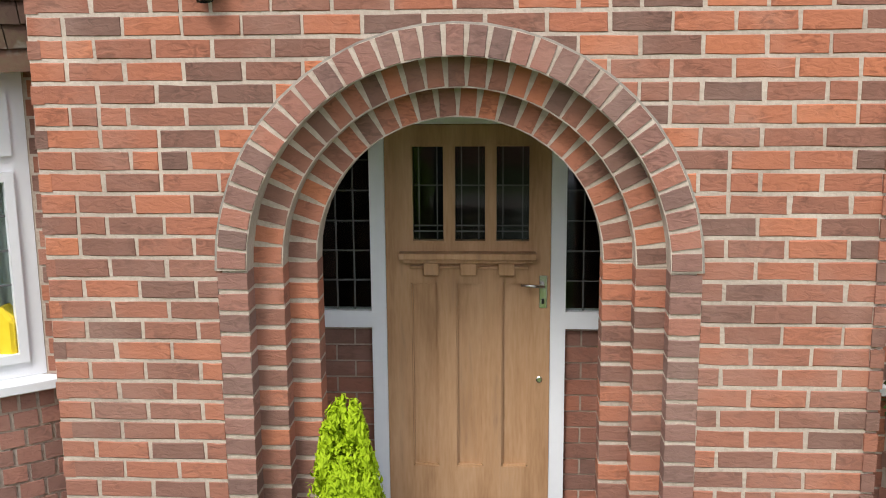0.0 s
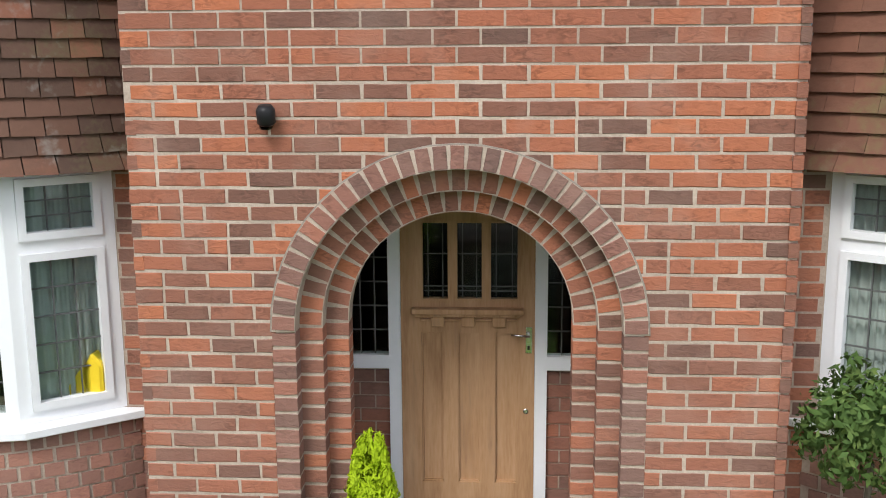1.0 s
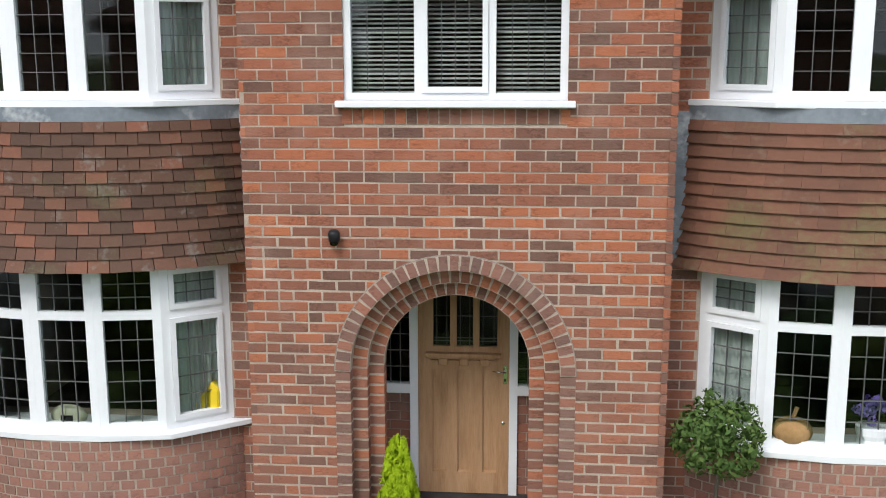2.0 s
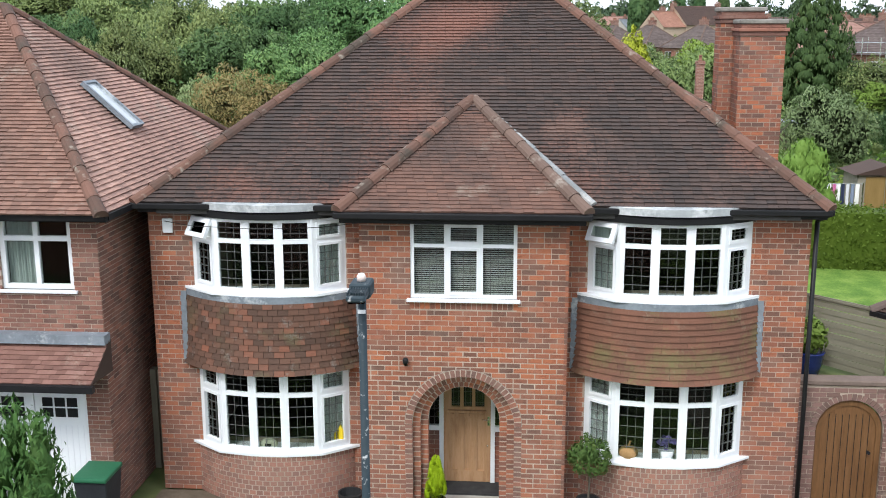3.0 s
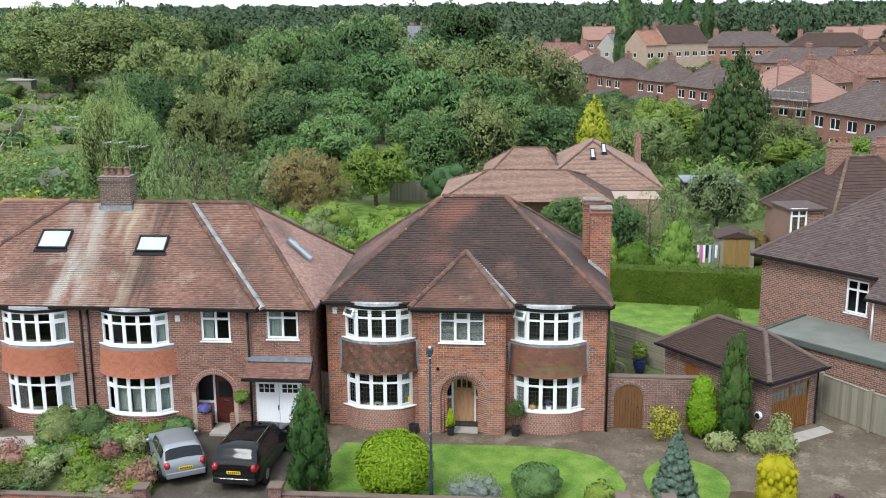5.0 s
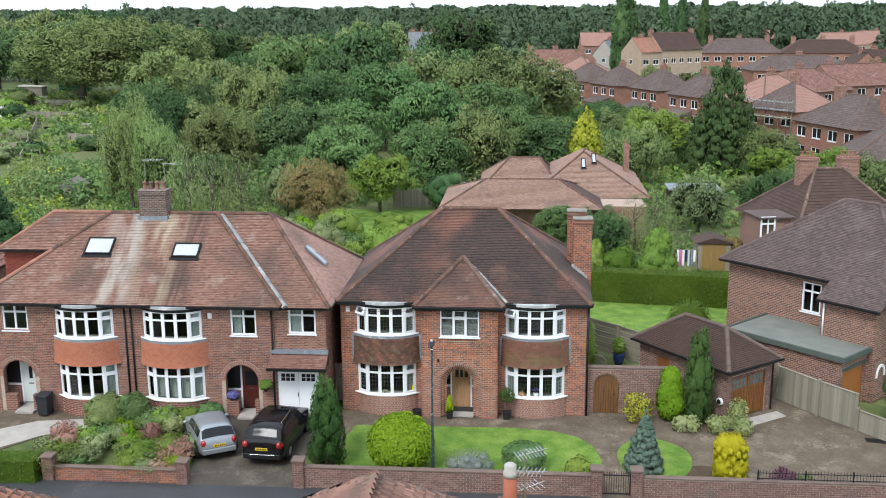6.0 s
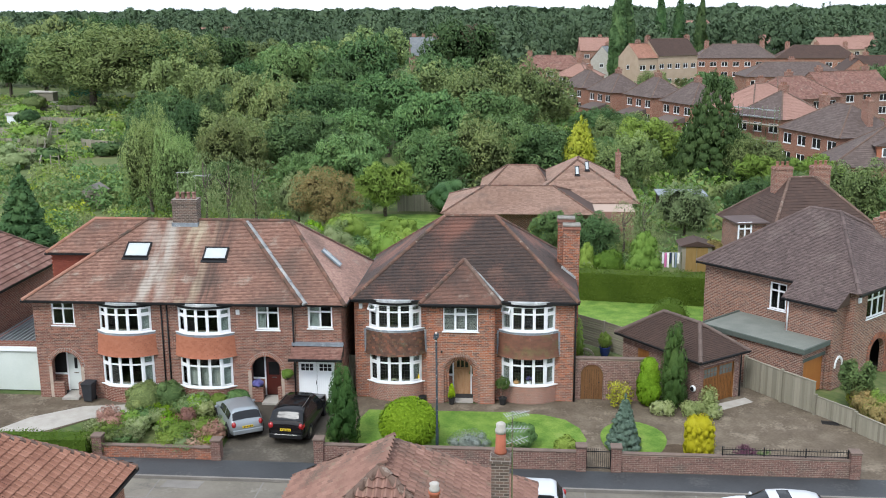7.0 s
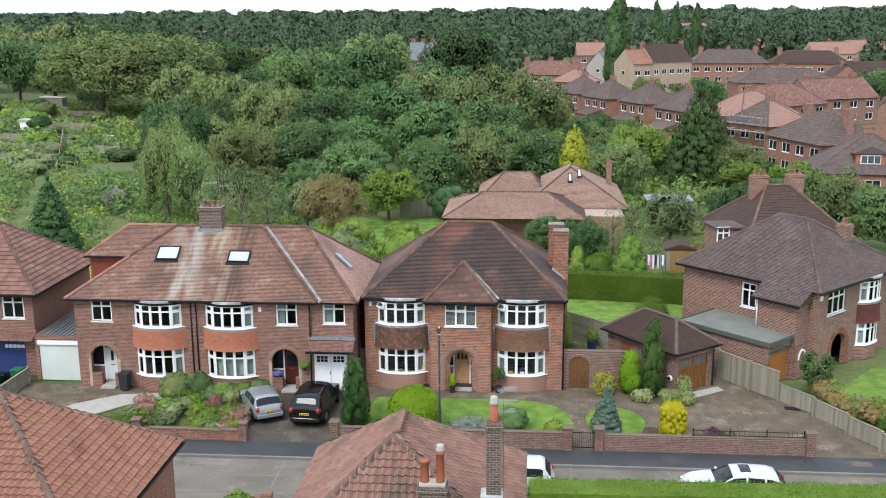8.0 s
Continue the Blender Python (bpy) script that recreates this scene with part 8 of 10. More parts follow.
# ---- hedges and shaped shrubs ----
def hedge(name, label, x0, y0, x1, y1, thick, height, material, leaf=0.09, density=220, z=None, group=""):
    a, b = Vector((x0, y0)), Vector((x1, y1))
    length = (b - a).length
    ang = math.degrees(math.atan2(y1 - y0, x1 - x0))
    rg = np.random.default_rng(int(abs(x0) * 100) + 3)
    n = int(density * (length * height * 2 + length * thick + thick * height * 2))
    face = rg.choice(3, size=n, p=np.array([length * height * 2, length * thick, 2 * thick * height]) / (length * height * 2 + length * thick + 2 * thick * height))
    p = np.stack([rg.random(n) * length, (rg.random(n) - 0.5) * thick, rg.random(n) * height], 1)
    side = np.sign(rg.random(n) - 0.5)
    wav = 0.05 * np.sin(p[:, 0] * 1.7) + 0.04 * np.sin(p[:, 0] * 4.1 + 1) + 0.03 * np.sin(p[:, 2] * 5)
    nrm = np.zeros((n, 3))
    f0, f1, f2 = face == 0, face == 1, face == 2
    p[f0, 1] = side[f0] * (thick / 2 + wav[f0])
    nrm[f0, 1] = side[f0]
    p[f1, 2] = height + wav[f1]
    nrm[f1, 2] = 1
    p[f2, 0] = np.where(side[f2] > 0, length, 0) + side[f2] * wav[f2]
    nrm[f2, 0] = side[f2]
    p += nrm * (0.06 * rg.normal(size=n))[:, None] * leaf / 0.09
    nr = nrm + 0.7 * rg.normal(size=(n, 3))
    nr /= np.linalg.norm(nr, axis=1)[:, None]
    u = np.cross(nr, rg.normal(size=(n, 3)))
    u /= np.linalg.norm(u, axis=1)[:, None]
    w_ = np.cross(nr, u)
    s = leaf * (0.6 + 0.8 * rg.random(n))[:, None]
    v = np.stack([p - u * s * 0.5, p + w_ * s * 0.3, p + u * s * 0.5, p - w_ * s * 0.3], 1).reshape(-1, 3).tolist()
    faces = [(4 * i, 4 * i + 1, 4 * i + 2, 4 * i + 3) for i in range(n)]
    k = len(v)
    t2 = thick / 2 - 0.06
    v += [(0.05, -t2, 0), (length - 0.05, -t2, 0), (length - 0.05, t2, 0), (0.05, t2, 0), (0.05, -t2, height - 0.06), (length - 0.05, -t2, height - 0.06), (length - 0.05, t2, height - 0.06), (0.05, t2, height - 0.06)]
    faces += [tuple(k + i for i in f) for f in BOX_FACES]
    t = thing(name, label, "hedge", group, at=(x0, y0, gz(y0) if z is None else z), turn=ang)
    raw("foliage", v, faces, material, t)
    for i in range(int(length / 1.2)):
        part("stem", rod(bmesh.new(), (0.6 + 1.2 * i, 0, -0.05), (0.6 + 1.2 * i, 0, height * 0.7), 0.05, 6, 0.03), M_BARK, t)
    return t


hedge("tall_hedge", "tall clipped green hedge across the back lawn", 6.1, 20.6, 15.9, 19.3, 1.4, 2.05, L_HEDGE, 0.11, 170)
hedge("low_hedge", "low clipped hedge by the neighbour's path", -24.8, -7.0, -16.9, -6.6, 1.1, 1.0, L_HEDGE, 0.08, 190)
hedge("roadside_hedge", "clipped bright hedge across the road", 3.9, -14.2, 34, -13.4, 1.5, 1.75, L_HEDGE, 0.075, 260, z=-0.5)
hedge("east_hedge", "dark clipped hedge beyond the east house", 27.5, 20, 46, 26, 1.4, 2.0, L_BRIGHT, 0.14, 90)


def bush(name, label, category, x, y, lobes, n, size, material, seed, z=None, group="", **more):
    ob = new(name, leaf_mesh(name, lobes, n, size, material, seed, **more))
    ob.location = (x, y, gz(y) if z is None else z)
    return tagged(ob, label, category, group)


def dome(r, h, seed, lumps=10, bump=0.3):
    rg = random.Random(seed)
    out = [(0, 0, h * 0.5, r * 0.93, r * 0.93, h * 0.5)]
    for k in range(lumps):
        t, u = rg.uniform(0, math.tau), rg.uniform(0.15, 0.9)
        q = math.sqrt(max(0.05, 1 - (2 * u - 1) ** 2))
        out.append((math.cos(t) * q * r * 0.72, math.sin(t) * q * r * 0.72, h * u, r * bump, r * bump, h * bump * 0.6))
    return out


L_CREAM = leafage("cream_flowers", (0.12, 0.2, 0.05), (0.32, 0.4, 0.18), (0.6, 0.62, 0.44))
bush("laurel_ball", "big rounded bright green laurel on the lawn", "shrub", -2.1, -5.0, dome(1.52, 2.4, 1, 22, 0.14), 13000, 0.1, L_LIME, 1, spread=0.6, shell=0.25)
bush("lavender", "pale grey-green lavender mound", "shrub", 0.75, -5.3, dome(1.1, 1.0, 2, 12), 5500, 0.08, leafage("lavender_grey", (0.1, 0.125, 0.11), (0.2, 0.23, 0.205), (0.36, 0.37, 0.37)), 2, aspect=0.25, shell=0.7, core=0.5, up=0.6, spray=1.2)
bush("round_shrub", "dark rounded shrub on the lawn", "shrub", 2.95, -4.9, dome(0.95, 1.3, 3), 4200, 0.075, L_OAK, 3)
bush("small_shrub", "small green shrub by the wall", "shrub", 5.2, -5.2, dome(0.6, 0.8, 4), 1600, 0.09, L_BRIGHT, 4)
gold_lobes = [(0, 0, 1.0, 0.66, 0.66, 1.0), (0.15, 0, 1.5, 0.52, 0.5, 0.62), (-0.2, 0.1, 1.48, 0.48, 0.5, 0.6), (0.22, -0.2, 0.7, 0.5, 0.5, 0.62), (-0.25, -0.2, 0.7, 0.5, 0.5, 0.62)] + [(0.58 * math.cos(2.4 * k), 0.58 * math.sin(2.4 * k), 0.2 + 0.027 * k, 0.13, 0.13, 0.19) for k in range(54)]
bush("golden_conifer", "golden yellow barrel-shaped conifer", "shrub", 11.25, -5.2, gold_lobes, 9000, 0.075, L_GOLD, 5, aspect=0.45, shell=0.4, spray=0.9)
plant("blue_spruce", "blue-green ornamental spruce on the oval lawn", "tree", "spruce", 7.95, -4.4, 2.65, 1.0)
plant("tall_thuja", "tall dense green columnar conifer", "tree", "column", -5.25, -4.95, 4.25, 0.95)
plant("juniper", "tall dark fastigiate conifer by the garage", "tree", "yew", 10.75, 0.1, 4.75, 0.9)
ivy = [(0, 0, 0.75, 0.6, 0.55, 0.75), (0.05, 0, 1.5, 0.55, 0.5, 0.7), (0.0, 0, 2.1, 0.45, 0.42, 0.5), (0.25, -0.2, 0.9, 0.4, 0.4, 0.5), (-0.25, -0.15, 1.3, 0.38, 0.4, 0.5)]
bush("laurel_column", "upright bright green variegated laurel", "shrub", 9.55, 0.35, ivy, 4500, 0.11, L_LIME, 6)
bush("yellow_shrub", "loose yellow-leaved shrub by the gate wall", "shrub", 8.1, 0.15, dome(0.75, 1.35, 7, 12), 1200, 0.1, L_YELLOW, 7, core=0.0, shell=0.6)
low = [(random.uniform(-1.5, 1.5), random.uniform(-0.45, 0.4), 0.3, 0.45, 0.4, random.uniform(0.3, 0.5)) for _ in range(9)] + [(1.3, 0.35, 0.7, 0.5, 0.4, 0.75)]
bush("variegated_shrub", "pale variegated ground shrub by the garage", "shrub", 11.15, -0.75, low, 5000, 0.1, L_CREAM, 8, shell=0.5, core=0.5)
bush("topiary_dome", "clipped dome-shaped shrub on the back lawn", "shrub", 11.9, 10.8, dome(1.32, 2.8, 9, 6, 0.2), 9000, 0.07, L_HEDGE, 9, shell=0.25)
for x, y, r, h, mat, s in ((9.3, 25.4, 1.2, 2.3, L_HEDGE, 12), (17.6, 29.5, 1.1, 2.3, L_RED, 14), (-7.0, 33, 1.6, 2.2, L_BRIGHT, 15), (-12.5, 37, 2.2, 2.4, L_BRIGHT, 16), (-8, 38, 1.8, 2.0, L_BRIGHT, 17), (-4.5, 50, 2.4, 3.6, L_DARK, 18), (-15, 32, 1.8, 2.6, L_GREY, 19), (-11.6, 28, 1.7, 3.0, L_GREY, 20)):
    bush("garden_shrub", "rounded green shrub in the back garden", "shrub", x, y, dome(r, h, s), 2600, 0.13, mat, s, group="back garden shrubs")
rs = random.Random(12)
for k in range(26):
    x, y = rs.uniform(-17, -2), rs.uniform(20, 38)
    mat = rs.choice((L_BRIGHT, L_GREY, L_OLIVE, L_OAK, L_CREAM, L_BRIGHT, L_LIME))
    bush("garden_shrub", "leafy mixed shrub in the back garden", "shrub", x, y, dome(rs.uniform(0.8, 1.7), rs.uniform(1.2, 2.6), 300 + k, 12), 2000, 0.14, mat, 300 + k, group="back garden shrubs", shell=0.5, core=0.55)
plant("pointed_conifer", "dark green pointed conifer behind the hedge", "tree", "spire", 11.8, 24.6, 4.2, 1.02)
plant("pointed_conifer", "small green pointed conifer behind the hedge", "tree", "spire", 7.7, 25.8, 3.0, 0.75)
# the planted bed before the pair
rb = random.Random(3)
L_PINK = leafage("dusty_pink_flowers", (0.16, 0.14, 0.06), (0.36, 0.24, 0.17), (0.6, 0.42, 0.36))
for k in range(40):
    x, y = rb.uniform(-17.6, -11.3), rb.uniform(-6.2, -1.9)
    if x < -16 and y > -3:
        continue
    r, h = rb.uniform(0.45, 0.95), rb.uniform(0.5, 1.05)
    mat = rb.choice((L_OLIVE, L_BRIGHT, L_GREY, L_OAK, L_BRIGHT, L_PINK, L_CREAM, L_LIME, L_OLIVE))
    bush("bed_shrub", "leafy mixed shrub in the raised front bed", "shrub", x, y, dome(r, h, 40 + k, 7), 1000, 0.085, mat, 40 + k, z=gz(y) + 0.1, group="front bed planting", shell=0.5, core=0.5)
for x, y, r, h, mat in ((-15.9, -2.1, 1.05, 1.6, L_OLIVE), (-14.8, -1.7, 0.9, 1.5, L_OAK), (-13.2, -1.6, 0.6, 0.8, L_BRIGHT), (-12.3, -1.5, 0.6, 0.8, L_BRIGHT), (-11.4, -1.2, 0.7, 0.9, L_OAK)):
    bush("wall_shrub", "shrub growing against the bay", "shrub", x, y, dome(r, h, int(x * -10)), 3200, 0.1, mat, int(x * -10), group="shrubs under the bays", shell=0.3)
bush("fence_tree", "loose dark green shrub standing over the fence", "shrub", 19.9, 0.6, [(a * 1.1, b * 1.1, 0.25 + c * 2.6, d * 1.5, e * 1.5, f * 2.0) for a, b, c, d, e, f in clumped(77, 10, 7, 0.9, 0.42, 0.05, 0.9, (0.08, 0.15))], 7000, 0.1, L_OAK, 77, core=0.0, shell=0.5, fill=1200, spray=0.4)
for k in range(26):
    u = rb.random()
    x, y = 18.9 + 4.3 * u + rb.uniform(0.1, 1.5), -0.6 - 6.0 * u + rb.uniform(0.2, 1.6)
    mat = rb.choice((L_OLIVE, L_BRIGHT, L_RED, L_HEDGE, L_YELLOW, L_OLIVE, L_RED))
    bush("fence_shrub", "loose garden shrub behind the fence", "shrub", x, y, dome(rb.uniform(0.5, 0.95), rb.uniform(0.9, 1.5), 500 + k, 14), 1500, 0.09, mat, 500 + k, group="shrubs behind the fence", shell=0.6, core=0.5)
for x, y, r, h, mat in ((-30, 20, 2.2, 2.4, L_YELLOW), (-33, 33, 2.0, 1.6, L_BRIGHT), (-28, 32, 2.0, 1.8, L_BRIGHT), (-44, 30, 3, 3.4, L_OLIVE), (-25, 34, 2, 2.4, L_OAK), (-30, 26, 2.2, 2.0, L_BRIGHT)):
    bush("rough_shrub", "rough overgrown shrub behind the pair", "shrub", x, y, dome(r, h, int(-x * 7)), 2400, 0.2, mat, int(-x * 7), group="rough garden growth", shell=0.4)
# allotments beyond: beds and bushes
for k in range(46):
    x, y = rb.uniform(-112, -50), rb.uniform(62, 178)
    if x > -38 - 0.32 * (y - 50):
        continue
    bush("allotment_bush", "low leafy planting on an allotment", "shrub", x, y, dome(rb.uniform(1.2, 3.0), rb.uniform(1.2, 3.2), 100 + k, 6), 500, 0.5, rb.choice((L_OLIVE, L_OAK, L_BRIGHT, L_DARK, L_GREY)), 100 + k, group="allotment planting", shell=0.4)

# potted plants by the door
M_POT = surface("black_plastic_pot", [(0.015, 0.015, 0.016), (0.03, 0.03, 0.03)], scale=4, fine=30, rough=0.5)


def pot(parent, r, h, z=0.0):
    part("pot", lathe(bmesh.new(), [(r * 0.75, z), (r * 0.95, z + h * 0.85), (r * 1.08, z + h * 0.86), (r * 1.08, z + h), (r * 0.9, z + h), (r * 0.88, z + h * 0.9)], 20), M_POT, parent, "black plastic pot", smooth=False)


cyp = thing("potted_cypress", "small lime-green cypress in a black pot", "potted plant", at=(-0.47, -0.12, 0.02))
pot(cyp, 0.17, 0.32)
rc = random.Random(9)
clobes = [(0, 0, 0.62, 0.15, 0.15, 0.34)]
for k in range(46):
    z = 0.36 + 0.68 * rc.random() ** 0.9
    r = 0.19 * (1.1 - (z - 0.3) / 0.78) ** 0.8
    t = rc.uniform(0, math.tau)
    clobes.append((math.cos(t) * r, math.sin(t) * r, z, 0.036, 0.036, rc.uniform(0.07, 0.12)))
clobes += [(0.0, 0.0, 1.04, 0.025, 0.025, 0.1), (0.03, -0.02, 0.98, 0.025, 0.025, 0.09), (-0.03, 0.01, 0.97, 0.025, 0.025, 0.09)]
ob = new("foliage", leaf_mesh("foliage", clobes, 15000, 0.026, leafage("lime_needles", (0.1, 0.2, 0.015), (0.22, 0.38, 0.025), (0.36, 0.5, 0.06)), 71, aspect=0.4, core=0.75, seg=7, rings=5, spray=1.6, shell=0.55))
ob.parent = cyp
bay_tree = thing("potted_bay_tree", "clipped bay tree ball on a stem in a black pot", "potted plant", at=(2.15, -0.02, 0.02))
pot(bay_tree, 0.2, 0.36)
bm = bmesh.new()
rod(bm, (0, 0, 0.3), (0.02, 0, 0.95), 0.018, 7)
part("stem", bm, M_BARK, bay_tree)
ob = new("foliage", leaf_mesh("foliage", dome(0.38, 0.62, 5, 18, 0.3), 3600, 0.058, leafage("bay_leaves", (0.025, 0.055, 0.018), (0.075, 0.135, 0.04), (0.24, 0.29, 0.09)), 72, aspect=0.42, spread=0.9, shell=0.75, core=0.4))
ob.parent = bay_tree
ob.location = (0, 0, 0.84)
empty_pot = thing("black_planter", "empty black planter by the bay", "planter", at=(-1.98, -0.02, 0.02))
part("pot", lathe(bmesh.new(), [(0.17, 0), (0.2, 0.28), (0.22, 0.29), (0.22, 0.34), (0.19, 0.34), (0.17, 0.2)], 20), M_POT, empty_pot)


L_PURPLE = leafage("purple_leaves", (0.05, 0.02, 0.03), (0.11, 0.045, 0.06), (0.2, 0.1, 0.12))
bush("purple_shrub", "small purple-leaved shrub by the railing", "shrub", 13.1, -6.05, dome(0.6, 1.05, 21, 12), 2200, 0.07, L_PURPLE, 95, shell=0.5, core=0.4)
bush("grassy_plant", "yellow-green grassy plant by the railing", "shrub", 13.95, -6.05, dome(0.45, 0.85, 22, 10), 1400, 0.09, L_OLIVE, 96, shell=0.6, core=0.3, aspect=0.25)
ob = new("foliage", leaf_mesh("foliage", [(-0.08, 0, 0.34, 0.1, 0.05, 0.05), (0.1, 0, 0.36, 0.1, 0.05, 0.05), (0.0, 0, 0.42, 0.09, 0.05, 0.05), (0, 0, 0.22, 0.03, 0.03, 0.1)], 260, 0.05, leafage("lilac_petals", (0.1, 0.06, 0.22), (0.25, 0.16, 0.45), (0.4, 0.3, 0.6)), 97, core=0.0, shell=0.6))
ob.parent = orchid

# ---- garden walls, gate, garage, fences ----
M_COPING = surface("weathered_coping", [(0.105, 0.078, 0.065), (0.19, 0.14, 0.115)], scale=2, fine=20, rough=0.95, bump=0.4)


def brick_run(name, label, x0, x1, y, z0, z1, thick=0.22, coping=True, m=None, material=None):
    t = thing(name, label, "wall", kind="")
    body_ = part("body", boxes((x0, x1, y + 0.008, y + thick, z0, z1), m=m), M_MORTAR, t)
    h = Heap()
    for mm in brick_blocks(courses(x0, x1, z0, z1, BL, BH, joint=0.014), y, y + 0.05):
        h.box((m or Matrix.Identity(4)) @ mm)
    h.make("brickwork", material or M_BRICK, body_, kind="stuff")
    if coping:
        part("coping", bevelled(boxes((x0 - 0.02, x1 + 0.02, y - 0.03, y + thick + 0.03, z1, z1 + 0.07), m=m), 0.015), M_COPING, t, "weathered coping")
    return t


M_BRICK_PINK = surface("faded_pink_brick", [(0.1, 0.07, 0.06), (0.15, 0.09, 0.075), (0.2, 0.115, 0.096), (0.26, 0.16, 0.135)], scale=1.0, fine=30, pieces=0.5, rough=0.92, bump=0.4, blotch=(0.13, 0.105, 0.088), blotch_at=0.54, blotch_scale=1.1, moss=(0.3, 0.24, 0.2))
WYF = -6.72
brick_run("front_wall_left", "weathered pink brick garden wall along the pavement", -6.0, 5.72, WYF, -0.42, 0.45, material=M_BRICK_PINK)
brick_run("front_wall_right", "weathered pink brick garden wall along the pavement", 7.6, 17.6, WYF, -0.42, 0.42, material=M_BRICK_PINK)
brick_run("bed_wall", "orange-red brick wall of the raised bed", -16.35, -11.0, WYF + 0.02, -0.42, 0.12, material=M_BRICK)


def pier(x, y, h, label):
    t = thing("brick_pier", label, "gate pier", group="garden wall piers", at=(x, y, -0.42))
    part("body", boxes((-0.21, 0.21, -0.2, 0.22, 0, h)), M_MORTAR, t)
    hp = Heap()
    for tr in (pose(0, -0.208, 0), pose(-0.218, 0, 0, 0, 0, -90), pose(0.218, 0, 0, 0, 0, 90)):
        for mm in brick_blocks(courses(-0.21, 0.21, 0, h, BL, BH, joint=0.014), -0.004, 0.04):
            hp.box(tr @ mm)
    hp.make("brickwork", M_BRICK_PINK, t, kind="stuff")
    part("cap", bevelled(boxes((-0.26, 0.26, -0.26, 0.28, h, h + 0.09)), 0.02), M_COPING, t, "weathered stone cap")


for x, h in ((5.85, 1.15), (7.4, 1.15), (17.75, 1.2), (-6.05, 1.15), (-16.5, 1.0), (-10.85, 0.95)):
    pier(x, WYF + 0.1, h, "square brick pier with a stone cap")

gate = thing("iron_gate", "black iron garden gate between brick piers", "gate", at=(6.62, WYF + 0.1, -0.42))
part("gate_frame", boxes((-0.55, -0.51, -0.015, 0.015, 0.08, 1.02), (0.51, 0.55, -0.015, 0.015, 0.08, 1.02), (-0.51, 0.51, -0.015, 0.015, 0.12, 0.16), (-0.51, 0.51, -0.015, 0.015, 0.9, 0.94)), M_BLACK, gate)
for k in range(11):
    x = -0.46 + 0.092 * k
    bm = bmesh.new()
    rod(bm, (x, 0, 0.1), (x, 0, 1.0), 0.009, 6)
    rod(bm, (x, 0, 1.0), (x, 0, 1.09), 0.018, 6, 0.002)
    part("bar", bm, M_BLACK, gate)

rail_t = thing("iron_railing", "low black iron railing on the garden wall", "railing", at=(0, WYF + 0.12, 0.49))
part("rail", boxes((12.0, 17.5, -0.012, 0.012, 0.04, 0.065), (12.0, 17.5, -0.012, 0.012, 0.27, 0.295)), M_BLACK, rail_t)
for k in range(4):
    x = 12.05 + 1.8 * k
    bm = boxes((x - 0.025, x + 0.025, -0.025, 0.025, 0, 0.42))
    part("post", bm, M_BLACK, rail_t)
for k in range(44):
    x = 12.12 + 0.122 * k
    bm = bmesh.new()
    rod(bm, (x, 0, 0.0), (x, 0, 0.34), 0.007, 5)
    rod(bm, (x, 0, 0.34), (x, 0, 0.4), 0.014, 5, 0.002)
    part("bar", bm, M_BLACK, rail_t)

# wall with the arched garden door
GW = 0.95
M_DARKWOOD = surface("dark_weathered_wood", [(0.09, 0.042, 0.016), (0.14, 0.068, 0.026), (0.18, 0.092, 0.04)], scale=2, fine=12, rough=0.6, bump=0.15, stretch=(5, 5, 0.6))
gwall = thing("garden_wall", "brick wall with an arched wooden garden door", "wall")
GC, GR, GZ = 6.72, 0.58, 1.35
bm = bmesh.new()
prism(bm, [(5.82, 0), (GC - GR, 0)] + [(GC + GR * math.cos(math.pi - math.pi * i / 20), GZ + GR * math.sin(math.pi * i / 20)) for i in range(21)] + [(GC + GR, 0), (9.9, 0), (9.9, 2.2), (5.82, 2.2)], GW + 0.008, GW + 0.24)
wb = part("body", bm, M_MORTAR, gwall)


def gate_hole(z):
    q = GR + 0.12
    if z < GZ:
        return (GC - GR, GC + GR)
    if z < GZ + q:
        k = math.sqrt(q * q - (z - GZ) ** 2)
        return (GC - k, GC + k)
    return None


h = Heap()
for mm in brick_blocks(courses(5.82, 9.9, 0, 2.18, BL, BH, [gate_hole], joint=0.014), GW, GW + 0.05):
    h.box(mm)
n = 24
for k in range(n):
    t = math.pi * (k + 0.5) / n
    h.box(pose(GC + (GR + 0.06) * math.cos(t), GW + 0.02, GZ + (GR + 0.06) * math.sin(t), 0, -math.degrees(t), 0) @ Matrix.Diagonal((0.11, 0.05, 0.07, 1)))
h.make("brickwork", M_BRICK_PINK, wb, kind="stuff")
part("coping", bevelled(boxes((5.8, 9.95, GW - 0.04, GW + 0.28, 2.2, 2.3)), 0.02), M_COPING, gwall, "weathered coping")
bm = bmesh.new()
prism(bm, [(GC - GR + 0.03, 0.03)] + [(GC + (GR - 0.03) * math.cos(math.pi - math.pi * i / 20), GZ + (GR - 0.03) * math.sin(math.pi * i / 20)) for i in range(21)] + [(GC + GR - 0.03, 0.03)], GW + 0.07, GW + 0.12)
gdoor = part("garden_door", bm, M_DARKWOOD, gwall, "brown arched plank door")
bm = bmesh.new()
outer = [(GC + (GR - 0.02) * math.cos(math.pi * i / 20), GZ + (GR - 0.02) * math.sin(math.pi * i / 20)) for i in range(21)]
innr = [(GC + (GR - 0.11) * math.cos(math.pi - math.pi * i / 20), GZ + (GR - 0.11) * math.sin(math.pi * i / 20)) for i in range(21)]
prism(bm, outer + innr, GW + 0.045, GW + 0.07)
box(bm, GC - GR + 0.02, GC - GR + 0.11, GW + 0.045, GW + 0.07, 0.03, GZ)
